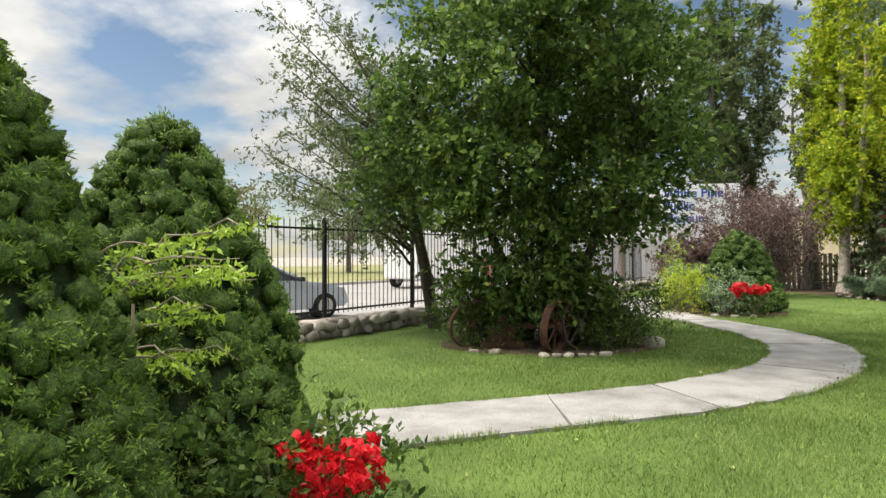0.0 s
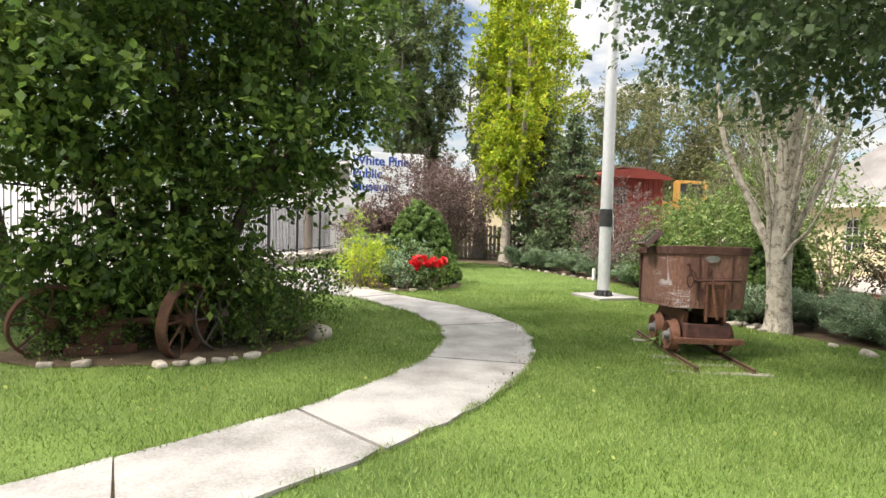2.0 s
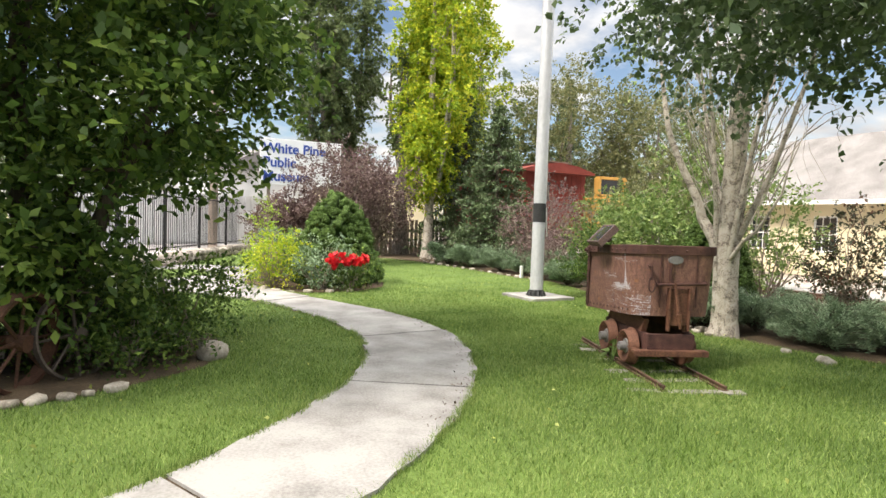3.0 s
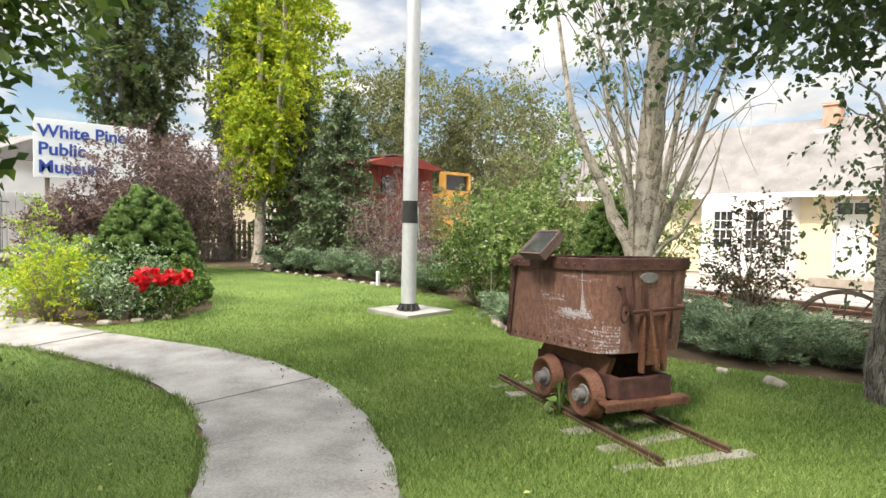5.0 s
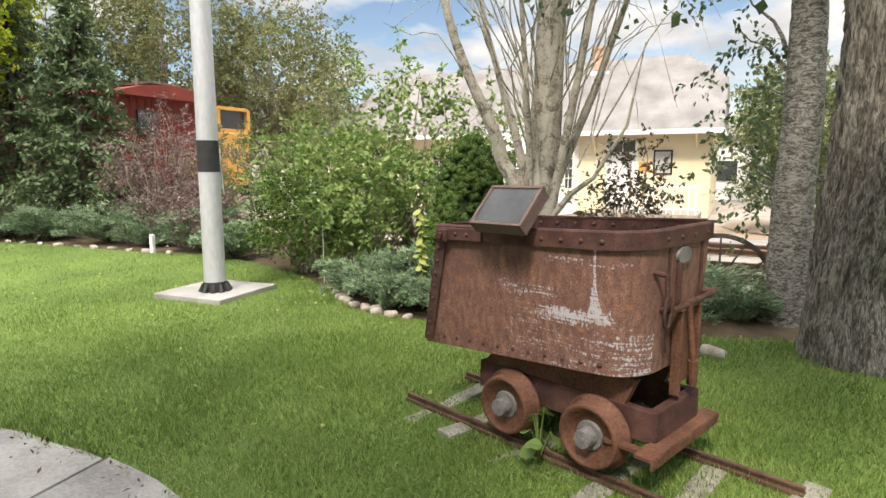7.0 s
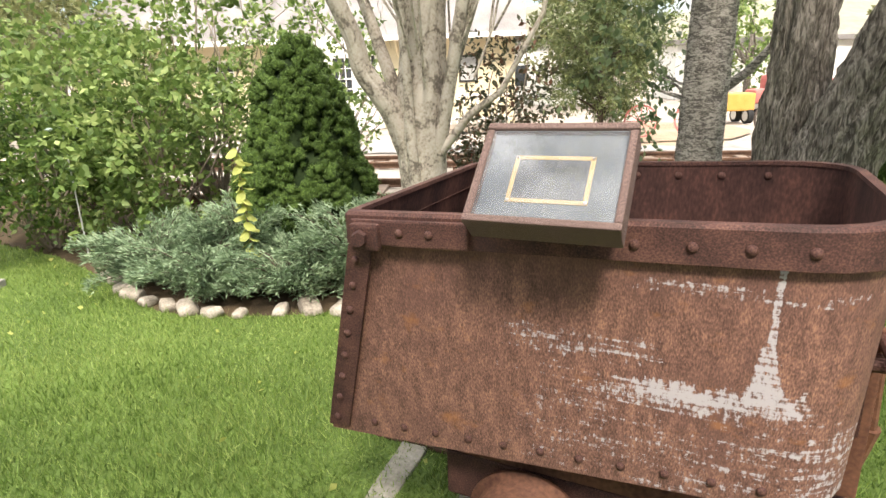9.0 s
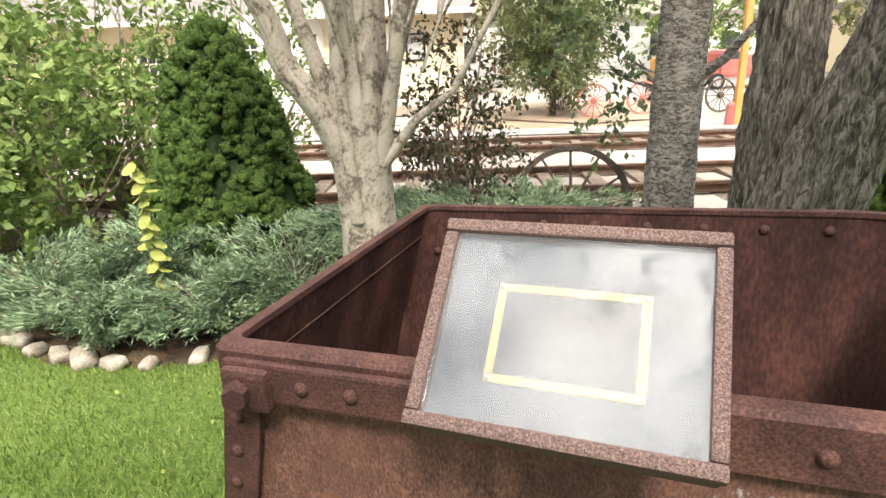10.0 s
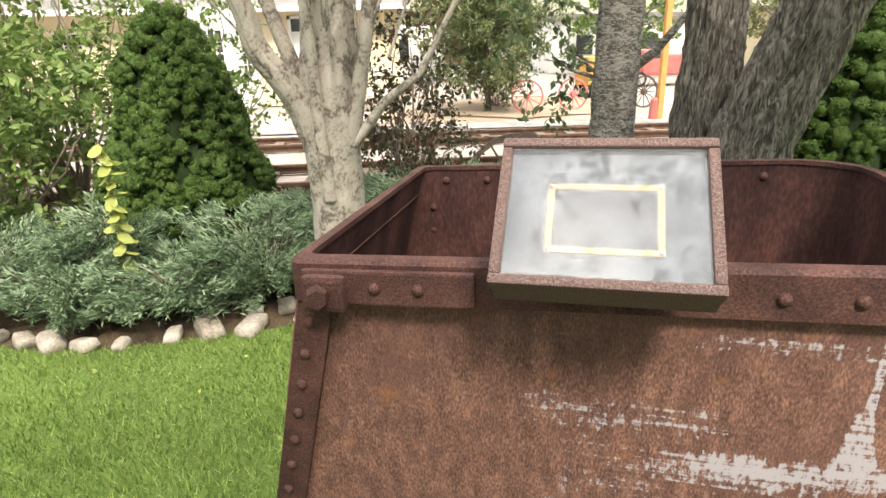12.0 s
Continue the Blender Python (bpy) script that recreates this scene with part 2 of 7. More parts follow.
M_YELLOWLEAF = leaf_material("pale yellow leaves", [(0.2, (0.34, 0.39, 0.09)), (0.8, (0.56, 0.57, 0.20))], 0.35)
M_BURGUNDY = leaf_material("dark burgundy leaves", [(0.2, (0.035, 0.04, 0.022)), (0.55, (0.08, 0.085, 0.04)), (0.9, (0.26, 0.07, 0.06))], 0.25)
M_SPRAY = leaf_material("bright green sprays", [(0.2, (0.24, 0.38, 0.04)), (0.8, (0.45, 0.58, 0.09))], 0.35)


# ---- building helpers ----
def empty(name, x=0.0, y=0.0, z=0.0, turn=0.0):
    e = new(name)
    e.matrix_basis = pose(x, y, z, 0, 0, turn)
    return e


def smooth(me, on=True):
    me.polygons.foreach_set("use_smooth", [on] * len(me.polygons))


def part(name, bm, mat, parent=None, label="", soft_edges=False):
    """Links a bmesh as one mesh object under a thing or a part."""
    me = bpy.data.meshes.new(name)
    bm.to_mesh(me)
    bm.free()
    me.materials.append(mat)
    if soft_edges:
        smooth(me)
    ob = new(name, me)
    if parent:
        ob.parent = parent
    if label:
        ob["label"] = label
    return ob


def again(name, me, parent, m=None):
    """One more object on an existing mesh."""
    ob = new(name, me)
    ob.parent = parent
    if m is not None:
        ob.matrix_basis = m
    return ob


def from_arrays(name, verts, faces, mat, parent=None, label="", soft_edges=False):
    verts, faces = np.asarray(verts, dtype=np.float32), np.asarray(faces, dtype=np.int32)
    me = bpy.data.meshes.new(name)
    k = faces.shape[1]
    me.vertices.add(len(verts))
    me.vertices.foreach_set("co", verts.ravel())
    me.loops.add(faces.size)
    me.loops.foreach_set("vertex_index", faces.ravel())
    me.polygons.add(len(faces))
    me.polygons.foreach_set("loop_start", np.arange(0, faces.size, k, dtype=np.int32))
    me.update(calc_edges=True)
    me.validate()
    me.materials.append(mat)
    if soft_edges:
        smooth(me)
    ob = new(name, me)
    if parent:
        ob.parent = parent
    if label:
        ob["label"] = label
    return ob


def box(bm, c, s, m=None, bevel=0.0):
    """A box of centre c and size s, its edges bevelled."""
    t = Matrix.Translation(c) @ Matrix.Diagonal((*s, 1))
    if m is not None:
        t = m @ t
    r = bmesh.ops.create_cube(bm, size=1.0, matrix=t)
    if bevel:
        es = {e for v in r["verts"] for e in v.link_edges}
        bmesh.ops.bevel(bm, geom=list(es), offset=bevel, segments=2, affect="EDGES", profile=0.6)


def rod(bm, a, b, r1, r2=None, seg=12, caps=True):
    a, b = Vector(a), Vector(b)
    d = b - a
    m = Matrix.Translation((a + b) / 2) @ d.to_track_quat("Z", "Y").to_matrix().to_4x4()
    bmesh.ops.create_cone(bm, cap_ends=caps, segments=seg, radius1=r1, radius2=r1 if r2 is None else r2, depth=d.length, matrix=m)


def tube_arrays(pts, radii, seg=7, wobble=0.0, rng=None):
    pts = [Vector(p) for p in pts]
    vs, fs = [], []
    for i, (p, r) in enumerate(zip(pts, radii)):
        d = (pts[min(i + 1, len(pts) - 1)] - pts[max(i - 1, 0)]).normalized()
        q = Vector((0, 0, 1)).rotation_difference(d)
        for k in range(seg):
            a = 2 * math.pi * k / seg
            rr = r * (1 + (rng.uniform(-wobble, wobble) if rng else 0))
            vs.append(p + q @ Vector((rr * math.cos(a), rr * math.sin(a), 0)))
    for i in range(len(pts) - 1):
        for k in range(seg):
            k2 = (k + 1) % seg
            fs.append((i * seg + k, i * seg + k2, (i + 1) * seg + k2, (i + 1) * seg + k))
    return [tuple(v) for v in vs], fs


def tubes(name, list_of, mat, parent, label="", seg=7, wobble=0.0, rng=None):
    """One mesh of many tapered tubes: (points, radii) each."""
    vs, fs = [], []
    for pts, radii in list_of:
        v, f = tube_arrays(pts, radii, seg, wobble, rng)
        o = len(vs)
        vs += v
        fs += [tuple(o + i for i in q) for q in f]
    return from_arrays(name, vs, fs, mat, parent, label, True)


def bent(a, b, sag, rng, n=5):
    """A line from a to b that wavers and bows by sag upwards."""
    a, b = Vector(a), Vector(b)
    out = []
    amp = (b - a).length * 0.05
    for i in range(n + 1):
        t = i / n
        p = a.lerp(b, t) + Vector((0, 0, sag * 4 * t * (1 - t)))
        if 0 < i:
            p += Vector([rng.uniform(-amp, amp) for _ in range(3)])
        out.append(p)
    return out


def unit(a):
    return a / np.maximum(np.linalg.norm(a, axis=1, keepdims=True), 1e-6)


def leaf_cloud(name, centres, size, mat, parent, nrng, aspect=0.55, droop=0.2, out=None, label="", spread=0.35, level=0.0):
    """Many folded leaves, one island each; level turns their faces to the sky."""
    n = len(centres)
    d = nrng.normal(size=(n, 3))
    if out is not None:
        d = d * 0.7 + out
    d[:, 2] -= droop
    d = unit(d)
    face = nrng.normal(size=(n, 3))
    face[:, 2] += level * 3.0
    s = unit(np.cross(d, face))
    u = np.cross(s, d)
    L = (size * nrng.uniform(1 - spread, 1 + spread, (n, 1)))
    W = L * aspect * 0.5
    v = np.empty((n, 4, 3))
    v[:, 0] = centres
    v[:, 1] = centres + d * L * 0.45 + s * W + u * W * 0.35
    v[:, 2] = centres + d * L
    v[:, 3] = centres + d * L * 0.45 - s * W + u * W * 0.35
    f = np.arange(n * 4).reshape(n, 4)
    return from_arrays(name, v.reshape(-1, 3), f, mat, parent, label)


def clump_points(nrng, clumps, per, sigma, run=12, reach=1.0):
    """Leaves set along short twigs that grow outwards from each clump: their places and directions."""
    clumps = np.asarray(clumps, float)
    sig = np.broadcast_to(np.asarray(sigma, float), (3,))
    twigs = max(1, round(per / run))
    away = unit((clumps - clumps.mean(axis=0)) * (1, 1, 0.6))
    c = np.repeat(clumps, twigs, axis=0) + nrng.normal(size=(len(clumps) * twigs, 3)) * sig * 0.75
    d = unit(np.repeat(away, twigs, axis=0) * 0.8 + nrng.normal(size=c.shape) * 0.7 * (1, 1, 0.7) + (0, 0, 0.12))
    length = sig.mean() * nrng.uniform(1.0, 2.3, (len(c), 1)) * reach
    t = (np.arange(run) + 0.6) / run
    p = c[:, None, :] + d[:, None, :] * (length * t)[:, :, None]
    p[:, :, 2] -= 0.25 * length * t * t
    p = p.reshape(-1, 3)
    p = p + nrng.normal(size=p.shape) * sig.mean() * 0.09
    o = np.repeat(d, run, axis=0) * 0.55 + nrng.normal(size=p.shape) * 0.45
    return p, o


def crown_clumps(nrng, centre, radii, n, inner=0.45, cut=None):
    """Clump centres through an uneven ellipsoid, most of them near its skin."""
    out = []
    ph = nrng.uniform(0, 6.28, 6)
    while len(out) < n:
        d = nrng.normal(size=3)
        d /= np.linalg.norm(d)
        r = nrng.uniform(inner ** 2, 1) ** 0.5
        a = math.atan2(d[1], d[0])
        lump = 1 + 0.10 * math.sin(3 * a + ph[0]) + 0.09 * math.sin(5 * a + 4 * d[2] + ph[1]) + 0.08 * math.sin(7 * d[2] + ph[2])
        p = np.asarray(centre) + d * r * lump * np.asarray(radii)
        if cut is not None and not cut(p):
            continue
        out.append(p)
    return np.array(out)


def furrowed(pts, radii, relief, ridges, upto=3.3, seg=60):
    """A trunk whose bark stands out in long broken ridges up to a height, and a plain tube above it."""
    pts = [Vector(p) for p in pts]
    fine_p, fine_r = [], []
    for i in range(len(pts) - 1):
        p = [pts[min(max(i + j, 0), len(pts) - 1)] for j in (-1, 0, 1, 2)]
        n = max(2, int((p[2] - p[1]).length / 0.035)) if p[1].z < upto else 3
        for k in range(n):
            u = k / n
            fine_p.append(0.5 * ((2 * p[1]) + (p[2] - p[0]) * u + (2 * p[0] - 5 * p[1] + 4 * p[2] - p[3]) * u * u + (3 * p[1] - p[0] - 3 * p[2] + p[3]) * u ** 3))
            fine_r.append(radii[i] + (radii[i + 1] - radii[i]) * u)
    fine_p.append(pts[-1])
    fine_r.append(radii[-1])
    vs, fs = tube_arrays(fine_p, fine_r, seg)
    out = []
    for i, v in enumerate(vs):
        c = fine_p[i // seg]
        d = (Vector(v) - c)
        a = 2 * math.pi * (i % seg) / seg
        x, y, z = ridges * math.cos(a), ridges * math.sin(a), 3.2 * v[2]
        lean = 0.5 * noise.noise((x * 0.4, y * 0.4, z * 0.6))
        plate = 1 - 2.2 * abs(noise.noise((x + lean, y - lean, z))) + 0.5 * noise.noise((2.1 * x, 2.1 * y, 3 * z + 5))
        out.append(tuple(Vector(v) + d.normalized() * relief * plate * min(1, d.length / 0.15)))
    return out, fs


def wood(parent, stems, lines, mat, seg, rng, relief=0.0, ridges=6.0):
    """Trunk and limbs, one grown piece."""
    vs, fs = [], []
    if relief:
        for pts, radii in stems:
            thick = radii[0] > 0.08
            v, f = furrowed(pts, radii, relief, ridges) if thick else tube_arrays(pts, radii, seg, 0.05, rng)
            o = len(vs)
            vs += v
            fs += [tuple(o + i for i in q) for q in f]
        stems = []
    for group, sg, wob in ((stems, seg, 0.06), (lines, 5, 0.0)):
        for pts, radii in group:
            v, f = tube_arrays(pts, radii, sg, wob, rng)
            o = len(vs)
            vs += v
            fs += [tuple(o + i for i in q) for q in f]
    return from_arrays("trunk", vs, fs, mat, parent, "", True)


def leafy_tree(name, label, x, y, stems, clumps, per, sigma, leaf, leafmat, barkmat, seed, group="", limbs=30, droop=0.2, limb_r=0.035, seg=9, category="tree", z=0.0, aspect=0.6, limb_from=0.0, level=0.45, reach=1.0, relief=0.0, ridges=6.0):
    """A tree of tapered stems, limbs that reach into the clumps, and leaves. All places are relative to the foot."""
    rng, nrng = random.Random(seed), np.random.default_rng(seed)
    t = tagged(empty(name, x, y, z), label, category, group)
    lines = []
    if limbs:
        nodes = [(Vector(p), r) for pts, rad in stems for p, r in list(zip(pts, rad))[1:] if p[2] >= limb_from]
        for c in [clumps[i] for i in nrng.choice(len(clumps), min(limbs, len(clumps)), replace=False)]:
            c = Vector(c)
            lower = [q for q in nodes if q[0].z < c.z + 0.2] or nodes
            a, r = min(lower, key=lambda q: (q[0] - c).length + 0.6 * max(0, q[0].z - c.z))
            r0 = min(r * 0.7, limb_r * (0.5 + (c - a).length * 0.35))
            pts = bent(a, c, 0.06 * (c - a).length, rng)
            lines.append((pts, [r0 * (1 - 0.85 * i / 5) for i in range(6)]))
    wood(t, stems, lines, barkmat, seg, rng, relief, ridges)
    pts, grow = clump_points(nrng, clumps, per, sigma, reach=reach)
    leaf_cloud("crown", pts, leaf, leafmat, t, nrng, droop=droop, aspect=aspect, out=grow, level=level)
    return t


# ---- ground, lawn, road ----
def height(x, y):
    """The ground's fall towards the railway yard."""
    t = min(max((x - 11.5) / 9.0, 0.0), 1.0)
    return -0.32 * t * t * (3 - 2 * t)


def ground_sheet():
    xs = [-900, -300, -100, -40, -20, -10, 0, 8, 11, 11.5, 12, 13, 14, 15, 16, 17, 18, 19, 20, 21, 24, 30, 50, 100, 300, 900]
    ys = [-900, -300, -100, -40, -20, -8, 0, 8, 16, 24, 32, 50, 100, 300, 900]
    vs = [(x, y, height(x, y) - 0.03) for y in ys for x in xs]
    w = len(xs)
    fs = [(j * w + i, j * w + i + 1, (j + 1) * w + i + 1, (j + 1) * w + i) for j in range(len(ys) - 1) for i in range(w - 1)]
    g = from_arrays("ground", vs, fs, M_GRAVEL)
    tagged(g, "pale sandy gravel ground running out to the horizon", "ground", kind="structure")


def sheet(name, outline, z, mat, label, category, kind="structure", thick=0.0):
    bm = bmesh.new()
    f = bm.faces.new([bm.verts.new((x, y, z)) for x, y in outline])
    if f.normal.z < 0:
        f.normal_flip()
    if thick:
        r = bmesh.ops.extrude_face_region(bm, geom=[f])
        for v in r["geom"]:
            if isinstance(v, bmesh.types.BMVert):
                v.co.z -= thick
        bmesh.ops.recalc_face_normals(bm, faces=bm.faces)
    ob = part(name, bm, mat)
    return tagged(ob, label, category, kind=kind)


WALL_A, WALL_DIR = Vector((-2.6, 7.4, 0)), Vector((0.388, 0.922, 0)).normalized()
WALL_OUT = Vector((-WALL_DIR.y, WALL_DIR.x, 0))


def along_wall(s, off=0.0, z=0.0):
    p = WALL_A + WALL_DIR * s + WALL_OUT * off
    return (p.x, p.y, z)


ground_sheet()
LAWN_OUT = [(-9.5, -9), (12, -9), (10.6, 2), (10.5, 4.2), (9.95, 6.2), (9.6, 7.2), (9.3, 8.4), (9.2, 9.0), (9.14, 9.5), (9.2, 9.95), (9.4, 10.3), (9.95, 10.95), (10.5, 11.8), (11.0, 13.0), (11.4, 14.6), (11.05, 16.2), (10.9, 19.0), (10.5, 21.5), (9.9, 23.0), (8.0, 24.5), (5.0, 25.0), along_wall(18, 0.05)[:2], along_wall(0, 0.05)[:2], along_wall(-14, 0.05)[:2]]
sheet("lawn", LAWN_OUT, 0.0, M_LAWN, "mown green lawn with a few fallen leaves", "lawn")
a, b, c, d = along_wall(-25, 1.6), along_wall(60, 1.6), along_wall(60, 13.5), along_wall(-25, 13.5)
sheet("road", [p[:2] for p in (a, b, c, d)], -0.012, M_ASPHALT, "pale worn asphalt road beyond the fence", "road")
kerb = bmesh.new()
box(kerb, (0, 0, 0.05), (0.18, 90, 0.14), bevel=0.02)
k = part("kerb", kerb, M_CONCRETE)
k.matrix_basis = Matrix.Translation(along_wall(18, 13.6)) @ pose(0, 0, 0, 0, 0, math.degrees(math.atan2(-WALL_DIR.x, WALL_DIR.y)))
tagged(k, "grey concrete kerb along the far roadside", "kerb", kind="structure")
a, b, c, d = along_wall(-25, 13.7), along_wall(90, 13.7), along_wall(90, 60), along_wall(-25, 60)
sheet("verge", [p[:2] for p in (a, b, c, d)], 0.02, material("dry verge", (0.14, 0.15, 0.05), (0.30, 0.28, 0.14), 0.25, 12, 0.95, bump=0.4), "dry grass verge across the road", "verge")

BEDS = {
    "bed_island": [(-0.2, 8.4), (-0.09, 7.9), (0.42, 7.56), (1.14, 7.5), (1.87, 7.47), (2.4, 7.75), (2.95, 8.2), (3.25, 8.9), (3.1, 9.8), (2.2, 10.6), (0.9, 10.5), (0.1, 9.6)],
    "bed_roses": [(3.95, 15.0), (4.1, 14.1), (4.45, 13.55), (5.2, 13.45), (6.0, 13.6), (6.7, 14.2), (7.0, 15.0), (6.8, 16.2), (5.8, 17.0), (4.6, 16.8), (4.1, 16.0)],
    "bed_entrance": [(-1.8, -1.0), (0.55, -0.9), (0.95, 0.6), (0.95, 1.6), (0.6, 2.4), (-0.3, 2.7), (-1.6, 2.3), (-2.6, 0.5)],
}
for bed, outline in BEDS.items():
    sheet(bed, outline, 0.010, M_MULCH, "dark planting bed with leaf litter", "planting bed")
BED_EAST = [(10.5, 4.2), (9.95, 6.2), (9.6, 7.2), (9.3, 8.4), (9.2, 9.0), (9.14, 9.5), (9.2, 9.95), (9.4, 10.3), (9.95, 10.95), (10.5, 11.8), (11.0, 13.0), (11.4, 14.6), (11.05, 16.2), (10.9, 19.0), (10.5, 21.5), (9.9, 23.0), (8.0, 24.5), (9, 29), (14, 30), (13.2, 20), (12.9, 14), (12.3, 10), (11.6, 7.5), (11.2, 5.0), (11, 3)]
sheet("bed_east", BED_EAST, -0.014, M_MULCH, "mulched shrub bed along the lawn's edge", "planting bed")

# ---- winding concrete path ----
INNER = [(-3.4, 2.15), (-1.3, 3.4), (0.04, 4.18), (1.37, 4.96), (2.62, 5.79), (3.33, 6.45), (4.03, 7.28), (4.54, 8.33), (4.71, 9.4), (4.55, 10.65), (3.95, 12.4), (2.98, 13.65), (1.6, 14.5), (0.0, 14.9)]
OUTER = [(-2.7, 1.0), (-0.6, 2.4), (0.54, 3.23), (1.6, 3.92), (3.1, 4.84), (4.2, 5.78), (4.98, 6.72), (5.68, 8.15), (5.9, 9.6), (5.58, 11.2), (4.85, 12.9), (4.1, 14.7), (2.5, 16.4), (0.2, 17.0)]


def spline(pts, n):
    """Evenly numbered points of a smooth curve through pts."""
    out = []
    for i in range(n + 1):
        t = i / n * (len(pts) - 1)
        k = min(int(t), len(pts) - 2)
        u = t - k
        p = [Vector(pts[min(max(k + j, 0), len(pts) - 1)]) for j in (-1, 0, 1, 2)]
        out.append(0.5 * ((2 * p[1]) + (p[2] - p[0]) * u + (2 * p[0] - 5 * p[1] + 4 * p[2] - p[3]) * u * u + (3 * p[1] - p[0] - 3 * p[2] + p[3]) * u ** 3))
    return out


NS = 90
PIN, POUT = spline(INNER, NS), spline(OUTER, NS)
path_thing = tagged(empty("path"), "winding pale concrete garden path with cracked joints", "path", kind="structure")
rng = random.Random(4)
JOINTS = [0, 3, 9, 16, 22, 28, 35, 42, 48, 54, 62, 69, 76, 83, NS]
for i, end in zip(JOINTS, JOINTS[1:]):
    bm = bmesh.new()
    js = list(range(i, end + 1))
    inn = [PIN[j].copy() for j in js]
    out = [POUT[j].copy() for j in js]
    gap = 0.009
    for line in (inn, out):
        line[0] = line[0].lerp(line[1], gap / max((line[1] - line[0]).length, 0.01))
        line[-1] = line[-1].lerp(line[-2], gap / max((line[-1] - line[-2]).length, 0.01))
    top = 0.022 + rng.uniform(-0.004, 0.004)
    a = [bm.verts.new((p.x + rng.uniform(-.012, .012), p.y + rng.uniform(-.012, .012), top)) for p in inn]
    b = [bm.verts.new((p.x + rng.uniform(-.02, .02), p.y + rng.uniform(-.02, .02), top + 0.004)) for p in out]
    loop = a + b[::-1]
    f = bm.faces.new(loop[::-1])
    r = bmesh.ops.extrude_face_region(bm, geom=[f])
    for v in r["geom"]:
        if isinstance(v, bmesh.types.BMVert):
            v.co.z -= 0.09
    bmesh.ops.recalc_face_normals(bm, faces=bm.faces)
    part("path_slab", bm, M_CONCRETE, path_thing)
bm = bmesh.new()
spur = [(3.35, 15.75), (4.0, 14.95), (4.1, 16.0), (4.45, 17.3), (4.75, 19.0), (3.6, 19.9), (-1.6, 19.7), (-1.6, 18.6), (3.05, 18.6), (3.5, 17.9), (3.42, 16.9), (2.7, 16.4)]
f = bm.faces.new([bm.verts.new((x, y, 0.018)) for x, y in spur])
r = bmesh.ops.extrude_face_region(bm, geom=[f])
for v in r["geom"]:
    if isinstance(v, bmesh.types.BMVert):
        v.co.z -= 0.08
bmesh.ops.recalc_face_normals(bm, faces=bm.faces)
part("path_slab", bm, M_CONCRETE, path_thing)
sheet("path_bed", [tuple(q) for q in PIN] + [tuple(q) for q in POUT[::-1]], 0.005, M_MULCH, "dark soil bed under the path's slabs", "soil")
# dark soil seam along the lawn's trimmed edge
for line, sgn, nm in ((PIN, 1, "inner"), (POUT, -1, "outer")):
    vs, fs = [], []
    for j in range(NS + 1):
        t = (line[min(j + 1, NS)] - line[max(j - 1, 0)]).normalized()
        nrm = Vector((-t.y, t.x)) * sgn
        w = (0.045 if sgn > 0 else 0.008) * (0.7 + 0.6 * noise.noise((j * 0.7, sgn, 0)))
        p, q = line[j] - nrm * 0.03, line[j] + nrm * w
        vs += [(p.x, p.y, 0.008), (q.x, q.y, 0.008)]
    fs = [(2 * j, 2 * j + 2, 2 * j + 3, 2 * j + 1) for j in range(NS)]
    tagged(from_arrays("path_seam", vs, fs, M_MULCH), "dark soil seam along the path's edge", "soil edge", kind="structure")


# ---- stone wall and iron fence ----
def rock_mesh(name, rng, sx, sy, sz, mat, rough=0.16):
    bm = bmesh.new()
    bmesh.ops.create_icosphere(bm, subdivisions=2, radius=1.0)
    ph = Vector((rng.uniform(0, 50), rng.uniform(0, 50), 0))
    for v in bm.verts:
        c = v.co.copy()
        q = Vector([math.copysign(abs(a) ** 0.5, a) for a in c])
        q *= 1 + rough * 1.6 * noise.noise(c * 1.4 + ph)
        v.co = Vector((q.x * sx / 2, q.y * sy / 2, q.z * sz / 2))
    me = bpy.data.meshes.new(name)
    bm.to_mesh(me)
    bm.free()
    me.materials.append(mat)
    smooth(me)
    return me


rng = random.Random(11)
wall = tagged(empty("wall_stone"), "low fieldstone retaining wall under the iron fence", "stone wall", kind="structure")
bm = bmesh.new()
turn_wall = Matrix.Translation(along_wall(0, 0)) @ pose(0, 0, 0, 0, 0, math.degrees(math.atan2(-WALL_DIR.x, WALL_DIR.y)))
box(bm, (-0.36, 3.0, 0.10), (0.56, 36.0, 0.34), turn_wall)
part("mortar_core", bm, M_MORTAR, wall)
stones = [rock_mesh("stone", rng, 0.20, 0.19 + 0.035 * k, 0.15 + 0.02 * (k % 3), M_STONE, 0.24) for k in range(6)]
s = -10.0
while s < 20.8:
    for row in range(2):
        ob = again("stone", rng.choice(stones), wall)
        ob.matrix_basis = Matrix.Translation(along_wall(s + (0.16 if row else 0) + rng.uniform(-.03, .03), 0.06 + rng.uniform(-.02, .02), 0.075 + 0.15 * row + rng.uniform(-.015, .015))) @ pose(0, 0, 0, rng.uniform(-25, 25), rng.uniform(-14, 14), math.degrees(math.atan2(-WALL_DIR.x, WALL_DIR.y)) + rng.uniform(-6, 6))
    s += 0.27
caps = [rock_mesh("stone", rng, 0.34, 0.44 + 0.06 * k, 0.12, M_STONE, 0.24) for k in range(3)]
s = -10.0
while s < 20.8:
    ob = again("stone", rng.choice(caps), wall)
    ob.matrix_basis = Matrix.Translation(along_wall(s, 0.24, 0.265)) @ pose(0, 0, 0, rng.uniform(-5, 5), rng.uniform(-5, 5), math.degrees(math.atan2(-WALL_DIR.x, WALL_DIR.y)) + rng.uniform(-6, 6))
    s += 0.46

